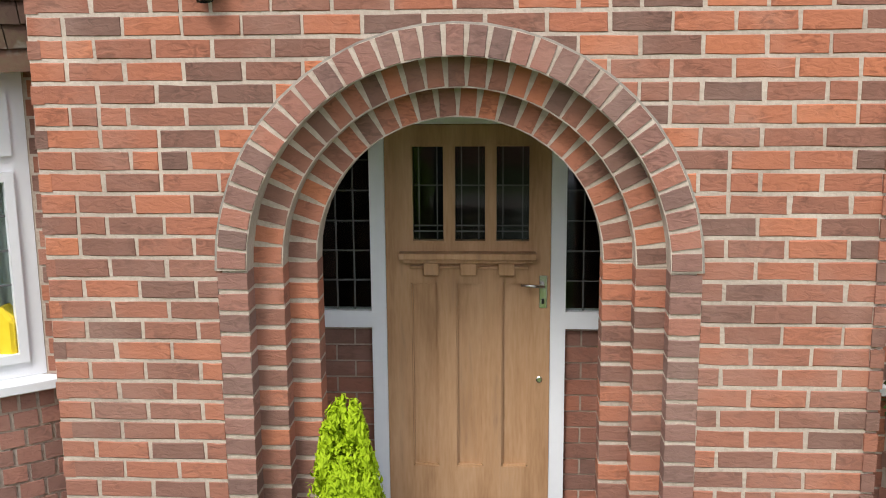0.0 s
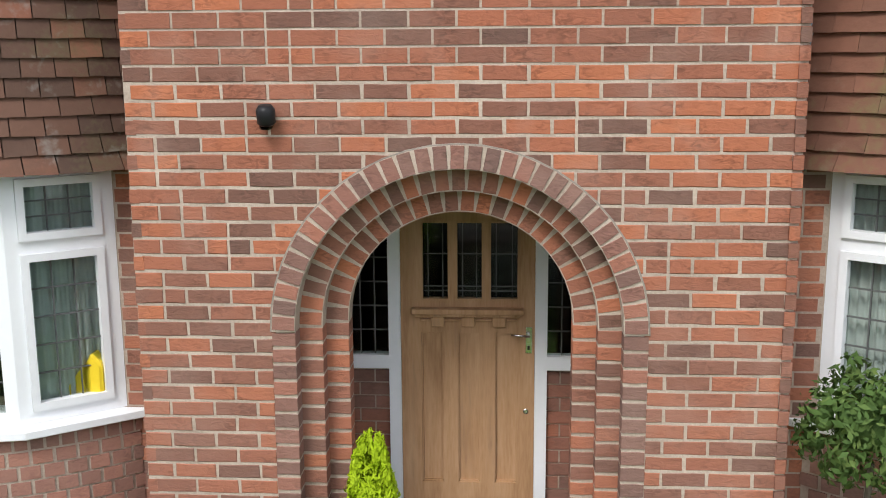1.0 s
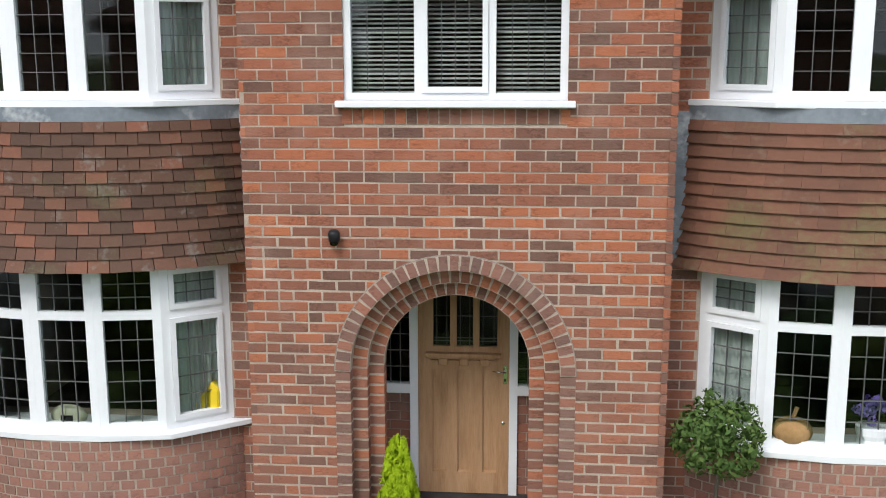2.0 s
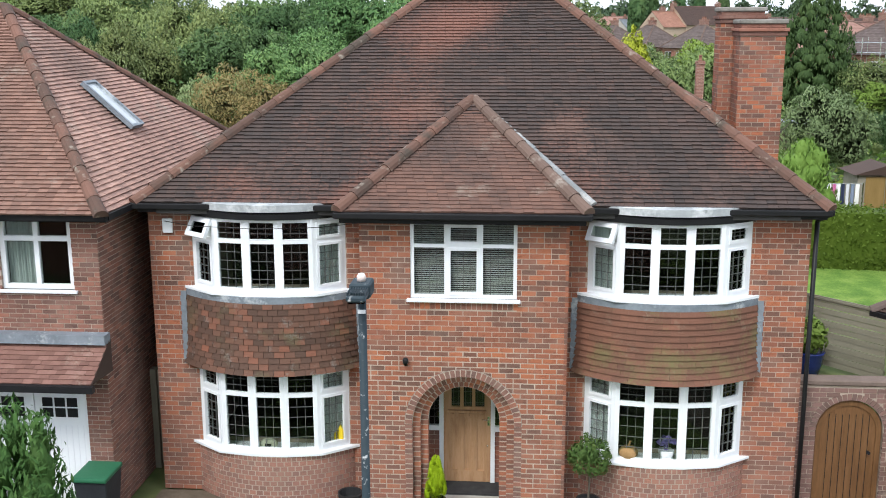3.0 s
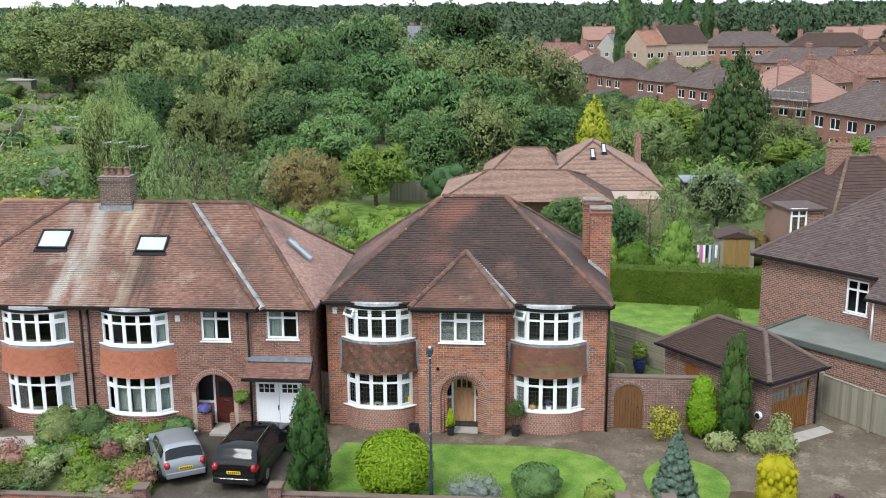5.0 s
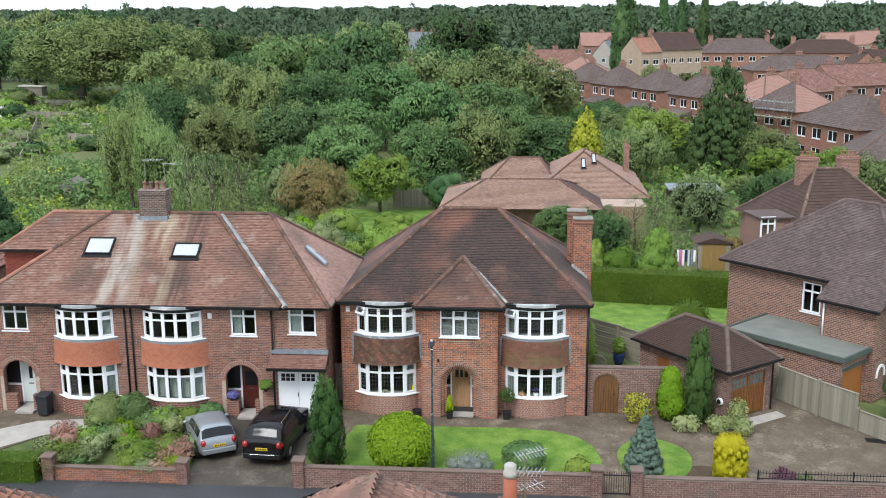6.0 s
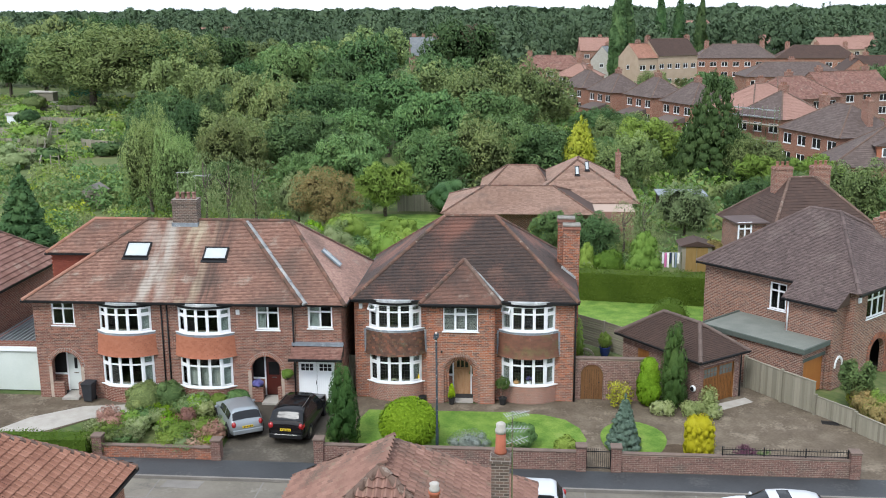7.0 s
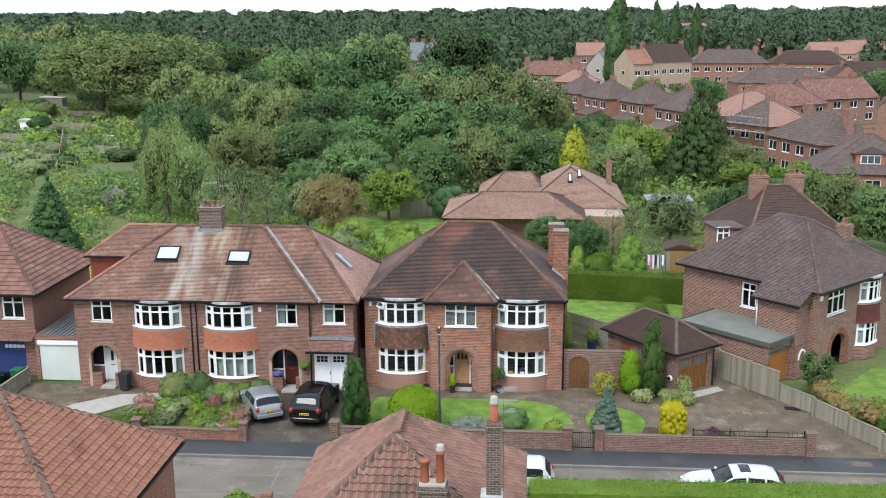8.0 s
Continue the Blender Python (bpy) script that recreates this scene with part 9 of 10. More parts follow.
box(bm, GC + GR - 0.11, GC + GR - 0.02, GW + 0.045, GW + 0.07, 0.03, GZ)
part("door_rim", bm, M_DARKWOOD, gdoor)
bm = bmesh.new()
for k in range(1, 8):
    x = GC - 0.46 + 0.115 * k
    box(bm, x - 0.005, x + 0.005, GW + 0.065, GW + 0.071, 0.05, GZ + 0.3)
part("plank_groove", bm, M_BLACK, gdoor)
bm = bmesh.new()
rod(bm, (GC + 0.37, GW + 0.07, 0.95), (GC + 0.37, GW + 0.02, 0.95), 0.03, 10)
part("latch", bm, M_BLACK, gdoor, "black ring latch")

# the detached garage, set askew
GT = 38.0
gar = thing("detached_garage", "brick garage with brown timber doors and hipped roof", "garage", at=(12.05, 0.2, 0), turn=GT)
bm = bmesh.new()
wall(bm, 0, 2.95, 0.008, 0.24, 0, 2.52, [(0.3, 2.6, 0, 2.02)])
box(bm, 0, 0.24, 0.24, 5.6, 0, 2.52)
box(bm, 2.71, 2.95, 0.24, 5.6, 0, 2.52)
box(bm, 0.24, 2.71, 5.36, 5.6, 0, 2.52)
gb = part("wall", bm, M_MORTAR, gar)
h = Heap()
for mm in brick_blocks(courses(0, 2.95, 0, 2.5, BL, BH, [(0.3, 2.6, 0, 2.12)], joint=0.014), 0, 0.05):
    h.box(mm)
for k in range(27):
    h.box(pose(0.34 + 0.0855 * k, 0.02, 2.075) @ Matrix.Diagonal((0.073, 0.05, 0.1, 1)))
for mm in brick_blocks(courses(-5.6, 0, 0, 2.5, BL, BH, joint=0.014), -0.004, 0.05):
    h.box(pose(0, 0, 0, 0, 0, -90) @ mm)
h.make("brickwork", M_BRICK_PINK, gb, kind="stuff")
for x0, x1 in ((0.34, 1.44), (1.46, 2.56)):
    dl = part("garage_door", bevelled(boxes((x0, x1, 0.1, 0.15, 0.04, 2.0)), 0.006), M_BROWNWOOD, gar, "brown timber garage door leaf")
    part("groove", boxes(*[(x0 + 0.11 * k - 0.004, x0 + 0.11 * k + 0.004, 0.096, 0.101, 0.08, 1.35) for k in range(1, 10)]), M_BLACK, dl)
    for k in range(4):
        for j in range(2):
            a = x0 + 0.1 + 0.235 * k
            part("pane", boxes((a, a + 0.2, 0.088, 0.099, 1.44 + 0.25 * j, 1.66 + 0.25 * j)), surface("dusty_pane", [(0.1, 0.11, 0.1), (0.2, 0.21, 0.19)], scale=3, fine=10, rough=0.15, spec=0.6) if "dusty_pane" not in bpy.data.materials else bpy.data.materials["dusty_pane"], dl)
part("door_frame", boxes((0.24, 0.34, 0.06, 0.2, 0, 2.06), (2.56, 2.66, 0.06, 0.2, 0, 2.06), (0.34, 2.56, 0.06, 0.2, 2.0, 2.06)), M_BROWNWOOD, gar)
part("small_window", boxes((-0.01, 0.02, 3.6, 4.4, 1.5, 2.0)), M_BROWNWOOD, gar, "small brown side window")
hip_roof(gar, -0.3, 3.25, -0.3, 5.9, 2.54, ((1.47, 1.5, 3.87), (1.48, 4.1, 3.87)), M_TILE_DARK, slopes="flr", ridge_mat=surface("brown_ridge", [(0.085, 0.062, 0.053), (0.14, 0.105, 0.09)], scale=3, fine=20, pieces=0.3, rough=0.9))
part("gutter", boxes((-0.38, 3.33, -0.4, -0.3, 2.45, 2.55), (-0.4, -0.3, -0.4, 5.9, 2.45, 2.55), (3.25, 3.35, -0.3, 5.9, 2.45, 2.55)), M_BLACK, gar, "black gutter")
bm = bmesh.new()
rod(bm, (2.98, -0.06, 0.02), (2.98, -0.06, 2.4), 0.04)
part("downpipe", bm, M_BLACK, gar)
sheet("garage_apron", [(12.4, -0.6), (15.0, 1.2), (14.7, 1.8), (12.0, 0.1)], 0.006, M_STONE, "pale concrete strip before the garage", "path")
charger = thing("wall_charger", "round black and white charger on the garage wall", "charger", at=(11.83, 0.44, 0.95), turn=GT - 90)
part("casing", lathe(bmesh.new(), [(0.17, 0), (0.17, 0.08), (0.13, 0.11)], 18, pose(0, -0.01, 0, 90)), M_WHITE, charger)
part("face", lathe(bmesh.new(), [(0.12, 0.112), (0.11, 0.13)], 18, pose(0, -0.01, 0, 90)), M_BLACK, charger)


def board_fence(name, label, pts, height, drops=(), width=0.145, group="", lie=False):
    """A fence of vertical or lying boards along points of the plan."""
    t = thing(name, label, "fence", group=group)
    for (x0, y0), (x1, y1) in zip(pts, pts[1:]):
        length = math.hypot(x1 - x0, y1 - y0)
        ang = math.degrees(math.atan2(y1 - y0, x1 - x0))
        z = gz((y0 + y1) / 2)
        m = pose(x0, y0, z, 0, 0, ang)
        part("post", boxes((-0.07, 0.07, -0.1, 0.06, 0, height + 0.1), m=m), M_FENCE, t)
        part("rail", boxes((0.06, length - 0.06, 0.01, 0.05, 0.25, 0.33), (0.06, length - 0.06, 0.01, 0.05, height - 0.35, height - 0.27), m=m), M_FENCE, t)
        part("cap_rail", boxes((0.06, length - 0.06, -0.05, 0.06, height - 0.02, height + 0.02), m=m), M_FENCE, t)
        if lie:
            for k in range(int(height / width)):
                piece("board", m @ pose(length / 2, -0.005 - 0.012 * (k % 2), 0.08 + width * (k + 0.5)) @ Matrix.Diagonal((length - 0.1, 0.02, width * 0.92, 1)), M_FENCE, t)
        else:
            n = max(1, int((length - 0.12) / width))
            for k in range(n):
                piece("board", m @ pose(0.06 + (length - 0.12) * (k + 0.5) / n, -0.005 - 0.01 * (k % 2), height / 2) @ Matrix.Diagonal(((length - 0.12) / n * 0.96, 0.018, height - 0.08, 1)), M_FENCE, t)
    return t


board_fence("board_fence", "weathered silver-grey board fence beside the drive", [(15.0, 3.3), (16.4, 1.3), (17.7, -0.3)], 1.7)
board_fence("low_board_fence", "low weathered board fence along the drive", [(17.7, -0.3), (19.1, -2.15), (20.3, -4.1), (21.4, -5.95), (21.9, -6.85)], 1.0)
board_fence("slatted_fence", "weathered fence of lying slats behind the garden wall", [(6.2, 10.6), (7.9, 9.0), (9.5, 7.3)], 1.75, lie=True)
board_fence("side_gate_fence", "dark slatted side gate between the houses", [(-6.0, 1.6), (-5.56, 1.6)], 1.9, lie=True)
board_fence("picket_fence", "grey picket fence on the west drive", [(-25.5, -0.2), (-25.6, -3.4), (-25.8, -6.4)], 1.0)
board_fence("garden_fence", "board fence across the back gardens", [(-9.8, 51.5), (-6.5, 51.5), (-3.2, 51.5)], 1.7)

# ---- street lamp ----
lamp_t = thing("street_lamp", "tall dark grey street lamp with flaking paint", "street lamp", at=(-0.65, -6.35, -0.28))
M_LAMP = surface("slate_grey_paint", [(0.022, 0.035, 0.042), (0.04, 0.055, 0.065)], scale=2, fine=20, rough=0.5, bump=0.1, spec=0.1, blotch=(0.8, 0.8, 0.78), blotch_at=0.6, blotch_scale=13)
part("pole", lathe(bmesh.new(), [(0.07, -0.12), (0.07, 1.5), (0.066, 1.52), (0.05, 1.62), (0.043, 5.95)], 16), M_LAMP, lamp_t, "tapered steel pole", smooth=True)
hd = part("lamp_head", bevelled(boxes((-0.1, 0.1, -0.42, 0.06, 5.93, 6.0), (-0.11, 0.11, -0.16, 0.14, 5.9, 6.06)), 0.02), M_LAMP, lamp_t, "boxy grey lantern")
part("fins", boxes(*[(-0.09 + 0.025 * k, -0.08 + 0.025 * k, -0.4, -0.17, 6.0, 6.03) for k in range(8)]), M_LAMP, hd)
part("photocell", lathe(bmesh.new(), [(0.045, 6.06), (0.048, 6.11), (0.03, 6.14)], 14, pose(0, -0.02, 0)), surface("pink_white_cell", [(0.6, 0.5, 0.45), (0.7, 0.6, 0.55)], scale=3, fine=20, rough=0.5), hd, "pale photocell cap", smooth=True)
part("diffuser", boxes((-0.08, 0.08, -0.4, -0.18, 5.918, 5.929)), M_GLASS, hd)
part("number_tag", boxes((-0.04, 0.04, -0.056, -0.045, 5.72, 5.76)), M_WHITE, lamp_t)

# ---- cars ----
M_TYRE = surface("tyre_rubber", [(0.012, 0.012, 0.012), (0.025, 0.025, 0.025)], scale=6, fine=30, rough=0.9)
M_CARGLASS = surface("tinted_car_glass", [(0.012, 0.014, 0.016), (0.02, 0.022, 0.025)], scale=1, fine=5, rough=0.1, bump=0.0, spec=0.22)
M_TAIL = surface("red_tail_lamp", [(0.25, 0.01, 0.015), (0.35, 0.02, 0.02)], scale=6, fine=20, rough=0.2, spec=0.7)
M_PLATE = surface("yellow_plate", [(0.62, 0.42, 0.02), (0.7, 0.5, 0.03)], scale=3, fine=20, rough=0.4)


def along(table, s):
    for (a, va), (b, vb) in zip(table, table[1:]):
        if s <= b:
            k = max(0.0, (s - a) / (b - a))
            k = k * k * (3 - 2 * k) * 0.5 + k * 0.5
            return va + (vb - va) * k
    return table[-1][1]


HATCH = dict(top=[(0, 0.42), (0.012, 0.55), (0.035, 0.68), (0.1, 0.93), (0.15, 0.985), (0.38, 1.0), (0.54, 0.97), (0.68, 0.68), (0.86, 0.6), (0.96, 0.5), (1, 0.34)],
             wide=[(0, 0.78), (0.04, 0.93), (0.14, 1.0), (0.5, 0.99), (0.82, 0.98), (0.94, 0.87), (1, 0.62)], belt=0.62, rear=(0.036, 0.094), front=(0.56, 0.67), side=((0.12, 0.32), (0.34, 0.6)))
TALL = dict(top=[(0, 0.4), (0.012, 0.55), (0.035, 0.68), (0.11, 0.93), (0.2, 0.985), (0.45, 1.0), (0.58, 0.965), (0.72, 0.68), (0.88, 0.61), (0.97, 0.5), (1, 0.34)],
            wide=[(0, 0.8), (0.035, 0.94), (0.12, 1.0), (0.5, 0.99), (0.84, 0.98), (0.95, 0.88), (1, 0.64)], belt=0.63, rear=(0.034, 0.115), front=(0.6, 0.71), side=((0.13, 0.27), (0.29, 0.44), (0.46, 0.63)))
ESTATE = dict(top=[(0, 0.4), (0.012, 0.56), (0.03, 0.64), (0.12, 0.9), (0.2, 0.965), (0.4, 1.0), (0.52, 0.97), (0.7, 0.66), (0.88, 0.58), (0.97, 0.46), (1, 0.3)],
              wide=[(0, 0.8), (0.035, 0.94), (0.12, 1.0), (0.5, 0.99), (0.84, 0.98), (0.95, 0.88), (1, 0.64)], belt=0.63, rear=(0.035, 0.115), front=(0.54, 0.69), side=((0.1, 0.23), (0.25, 0.4), (0.42, 0.61)))


def car(name, label, x, y, turn, length, width, height, paint, shape=HATCH, plate=True, rails=False, z=None, roof_glass=False):
    """A car with its tail at -y: one smooth shell, with glass, wheels and lamps laid on it."""
    t = thing(name, label, "car", group="parked cars", at=(x, y, gz(y) + 0.01 if z is None else z), turn=turn)
    w = width / 2

    def shell(s, u, out=0.0):
        zt = along(shape["top"], s) * height
        hw = along(shape["wide"], s) * w
        zb = min(shape["belt"] * height, zt - 0.02)
        zl = 0.2 + 0.1 * max(0, abs(s - 0.5) - 0.4) / 0.1
        lean = 0.5 * max(0.0, zt - zb) / height * w * 0.85
        ctl = [(hw * 0.9, zl), (hw * 0.99, zl + 0.12), (hw, zb * 0.72), (hw * 0.95, zb), (hw * 0.93 - lean, zt - 0.09 * min(1, (zt - zb) / 0.2)), (hw * 0.72 - lean, zt - 0.012), (0, zt + 0.015)]
        side = 1 if u >= 0 else -1
        v = min(abs(u), 5.999)
        i = int(v)
        f = v - i
        px = ctl[i][0] + (ctl[i + 1][0] - ctl[i][0]) * f
        pz = ctl[i][1] + (ctl[i + 1][1] - ctl[i][1]) * f
        n = Vector((1.0, 0, 0.25)) if v < 4.0 else Vector((0.15, 0, 1.0))
        return Vector((side * (px + n.x * out), -length / 2 + s * length + (-out if s < 0.15 else out if s > 0.5 and v > 4 else 0), pz + n.z * out))

    def patch(s0, s1, u0, u1, ns, nu, out):
        bm_ = bmesh.new()
        across = [u0 + (u1 - u0) * j / nu for j in range(nu + 1)]
        if u0 > 0 > u1:
            across = [u0 + (5.999 - u0) * j / nu for j in range(nu + 1)] + [-5.999 + (u1 + 5.999) * j / nu for j in range(1, nu + 1)]
        g = [[bm_.verts.new(shell(s0 + (s1 - s0) * i / ns, u, out)) for u in across] for i in range(ns + 1)]
        for i in range(ns):
            for j in range(len(across) - 1):
                f = [g[i][j], g[i + 1][j], g[i + 1][j + 1], g[i][j + 1]]
                bm_.faces.new(f if u0 > 0 else f[::-1])
        return bm_

    bm = bmesh.new()
    us = [0.0, 0.5, 1, 1.5, 2, 2.5, 3, 3.5, 4, 4.5, 5, 5.5, 5.999]
    us = [-u for u in us[:-1]] + [5.999] + us[:-1][::-1]
    ss = [i / 40 for i in range(41)]
    grid = [[bm.verts.new(shell(s, u if k else -0.0001)) if k != 0 else bm.verts.new(shell(s, -1e-6)) for k, u in enumerate(us)] for s in ss]
    for a, b in zip(grid, grid[1:]):
        for i in range(len(us) - 1):
            bm.faces.new([a[i], a[i + 1], b[i + 1], b[i]])
        bm.faces.new([a[-1], a[0], b[0], b[-1]])
    bm.faces.new(grid[0])
    bm.faces.new(grid[-1][::-1])
    part("body", bm, paint, t, smooth=True)
    g0, g1 = shape["rear"]
    for nm, s0, s1 in (("rear_window", g0, g1), ("windscreen", *shape["front"])):
        part(nm, patch(s0, s1, 4.1, -4.1, 6, 8, 0.008), M_CARGLASS, t, "dark tinted glass", smooth=True)
    for s0, s1 in shape["side"]:
        for sg in (1, -1):
            part("side_window", patch(s0, s1, sg * 3.12, sg * 3.88, 6, 4, 0.006), M_CARGLASS, t, "dark tinted glass", smooth=True)
    if roof_glass:
        part("sunroof", patch(0.36, 0.46, 5.2, -5.2, 4, 4, 0.006), M_CARGLASS, t, "dark glass sunroof", smooth=True)
    if rails:
        for sg in (-1, 1):
            bm = bmesh.new()
            rod(bm, shell(0.16, sg * 4.6, 0.05), shell(0.5, sg * 4.6, 0.05), 0.02, 6)
            part("roof_rail", bm, M_CHROME, t)
    for s in (-1, 1):
        for sy in (0.19, 0.81):
            py = -length / 2 + sy * length
            m = pose(s * (w - 0.1), py, 0.32, 0, 90, 0)
            part("wheel_arch", lathe(bmesh.new(), [(0.385, -0.085), (0.385, 0.085)], 22, pose(s * (w - 0.08), py, 0.33, 0, 90, 0)), M_BLACK, t)
            wh = part("wheel", lathe(bmesh.new(), [(0.22, -0.12), (0.31, -0.12), (0.325, -0.06), (0.325, 0.06), (0.31, 0.12), (0.22, 0.12)], 22, m), M_TYRE, t, "black tyre")
            part("rim", lathe(bmesh.new(), [(0.1, -0.128), (0.21, -0.123), (0.21, 0.123), (0.1, 0.128)], 10, m), M_CHROME, wh)
        tl = bmesh.new()
        bmesh.ops.create_uvsphere(tl, u_segments=14, v_segments=8, radius=1.0, matrix=Matrix.Translation((s * w * 0.76, -length / 2 + 0.1, height * 0.53)) @ Matrix.Diagonal((0.11, 0.13, 0.15, 1)))
        part("tail_lamp", tl, M_TAIL, t, "red oval tail lamp", smooth=True)
        bm = bmesh.new()
        bmesh.ops.create_uvsphere(bm, u_segments=12, v_segments=8, radius=1.0, matrix=Matrix.Translation((s * (w + 0.06), length * 0.14, height * 0.66)) @ Matrix.Diagonal((0.11, 0.07, 0.08, 1)))
        part("door_mirror", bm, paint, t, smooth=True)
        hl = bmesh.new()
        bmesh.ops.create_uvsphere(hl, u_segments=12, v_segments=8, radius=1.0, matrix=Matrix.Translation((s * w * 0.62, length / 2 - 0.16, height * 0.44)) @ Matrix.Diagonal((0.16, 0.16, 0.08, 1)))
        part("headlamp", hl, M_CHROME, t, smooth=True)
    part("bumper", bevelled(boxes((-w * 0.84, w * 0.84, -length / 2 - 0.05, -length / 2 + 0.15, 0.28, 0.5)), 0.04, 3), M_BLACK if rails else paint, t, smooth=False)
    if rails and plate:
        for sg in (-1, 1):
            part("lamp_wing", patch(0.014, 0.05, sg * 2.3, sg * 2.85, 4, 3, 0.012), M_TAIL, t, "wide red tail lamp", smooth=True)
        part("chrome_strip", bevelled(boxes((-w * 0.6, w * 0.6, -length / 2 - 0.06, -length / 2 - 0.04, 0.46, 0.49)), 0.005), M_CHROME, t, "bright strip along the bumper")
    if plate:
        pz = height * 0.4
        pl = part("number_plate", boxes((-0.26, 0.26, -length / 2 - 0.03, -length / 2 - 0.01, pz, pz + 0.115)), M_PLATE, t, "yellow rear number plate")
        part("plate_bars", boxes(*[(-0.2 + 0.075 * k, -0.155 + 0.075 * k, -length / 2 - 0.034, -length / 2 - 0.03, pz + 0.025, pz + 0.09) for k in range(6)]), M_BLACK, pl)
    return t


M_SILVER = surface("silver_car_paint", [(0.27, 0.3, 0.32), (0.32, 0.35, 0.37)], scale=1, fine=60, rough=0.3, bump=0.0, metal=0.5, spec=0.5)
M_BLACKCAR = surface("black_car_paint", [(0.005, 0.005, 0.006), (0.009, 0.009, 0.01)], scale=1, fine=60, rough=0.08, bump=0.0, spec=0.4)
M_WHITECAR = surface("white_car_paint", [(0.46, 0.48, 0.5), (0.52, 0.54, 0.56)], scale=1, fine=60, rough=0.25, bump=0.0, spec=0.6)
car("silver_hatchback", "silver small hatchback parked nose-in on the drive", -10.8, -3.2, 30, 3.75, 1.7, 1.42, M_SILVER)
car("black_car", "black tall estate car parked nose-in on the drive", -7.75, -3.05, -4, 4.6, 1.9, 1.64, M_BLACKCAR, TALL, rails=True)
car("white_estate_car", "white estate car parked along the kerb", 13.2, -11.2, 90, 4.75, 1.85, 1.44, M_WHITECAR, ESTATE, plate=False, z=-0.5, roof_glass=True)
car("white_car", "white car parked along the kerb", 2.9, -11.0, 90, 4.3, 1.8, 1.5, M_WHITECAR, HATCH, plate=False, z=-0.5)
car("dark_car", "dark car parked on the west drive", -27.3, -2.2, 0, 4.3, 1.8, 1.5, M_BLACKCAR, plate=False)

# ---- bins, hanging basket ----
M_BIN = surface("dark_grey_bin", [(0.018, 0.02, 0.024), (0.035, 0.038, 0.043)], scale=3, fine=25, rough=0.6)
M_BINGREEN = surface("green_bin_lid", [(0.02, 0.1, 0.05), (0.03, 0.14, 0.07)], scale=3, fine=25, rough=0.55)


def wheelie_bin(x, y, mat, lid, label):
    t = thing("wheelie_bin", label, "wheelie bin", at=(x, y, gz(y) + 0.005), group="wheelie bins")
    bm = bmesh.new()
    a = [bm.verts.new(p) for p in ((-0.22, -0.26, 0.06), (0.22, -0.26, 0.06), (0.22, 0.26, 0.06), (-0.22, 0.26, 0.06))]
    b = [bm.verts.new(p) for p in ((-0.28, -0.34, 0.98), (0.28, -0.34, 0.98), (0.28, 0.34, 0.98), (-0.28, 0.34, 0.98))]
    bm.faces.new(a[::-1])
    bm.faces.new(b)
    for i in range(4):
        bm.faces.new([a[i], a[(i + 1) % 4], b[(i + 1) % 4], b[i]])
    part("body", bevelled(bm, 0.02), mat, t)
    part("lid", bevelled(boxes((-0.3, 0.3, -0.38, 0.36, 0.98, 1.06)), 0.03, 2), lid, t, "hinged lid")
    for s in (-1, 1):
        part("wheel", lathe(bmesh.new(), [(0.1, -0.03), (0.1, 0.03)], 14, pose(s * 0.22, 0.28, 0.1, 0, 90)), M_TYRE, t)


wheelie_bin(-19.35, -0.95, M_BIN, M_BIN, "dark grey wheelie bin by the porch")
wheelie_bin(-6.1, -0.95, M_BIN, M_BINGREEN, "grey wheelie bin with a green lid by the garage")
wheelie_bin(-25.9, -0.7, M_BINGREEN, M_BINGREEN, "green wheelie bin on the west drive")
basket = thing("hanging_basket", "green hanging basket beside the porch", "hanging basket", at=(-8.85, -0.72, 1.6))
part("basket", lathe(bmesh.new(), [(0.05, -0.25), (0.2, -0.1), (0.24, 0.0)], 14), M_POT, basket)
ob = new("foliage", leaf_mesh("foliage", dome(0.32, 0.45, 3), 700, 0.09, L_BRIGHT, 81))
ob.parent = basket
ob.location = (0, 0, -0.15)
box_fl = thing("flower_tub", "purple flowers in a tub on the porch wall", "flowers", at=(-10.5, -0.42, 0.83))
ob = new("foliage", leaf_mesh("foliage", dome(0.3, 0.35, 6), 700, 0.07, leafage("purple_petals", (0.1, 0.08, 0.25), (0.25, 0.22, 0.5), (0.5, 0.5, 0.6)), 82))
ob.parent = box_fl
part("tub", bevelled(boxes((-0.28, 0.28, -0.1, 0.1, -0.005, 0.08)), 0.01), M_POT, box_fl)

# ---- sheds, washing line, allotment fences ----
shed = thing("timber_shed", "weathered timber shed with ochre double doors", "shed", at=(16.2, 29.3, 0))
part("wall", boxes((-1.15, 1.15, -1.0, 1.0, 0, 2.05)), M_FENCE, shed)
bm = bmesh.new()
prism(bm, [(-1.35, 2.03), (1.35, 2.03), (0.0, 2.45)], -1.15, 1.15)
part("roof", bm, M_TILE_DARK, shed, "dark felt roof")
M_OCHRE = surface("ochre_door", [(0.22, 0.14, 0.045), (0.29, 0.19, 0.07)], scale=2, fine=12, rough=0.7, stretch=(4, 4, 0.6))
for x0, x1 in ((-0.82, -0.02), (0.02, 0.82)):
    part("door", boxes((x0, x1, -1.04, -1.0, 0.05, 1.95)), M_OCHRE, shed, "ochre shed door")
gshed = thing("grey_shed", "pale grey garden shed with a pitched roof", "shed", at=(-41.8, 53, 0))
part("wall", boxes((-1.0, 1.0, -1.0, 1.0, 0, 1.7)), M_FENCE, gshed)
bm = bmesh.new()
prism(bm, [(-1.15, 1.65), (1.15, 1.65), (0, 2.4)], -1.1, 1.1)
part("roof", bm, M_KERB, gshed)
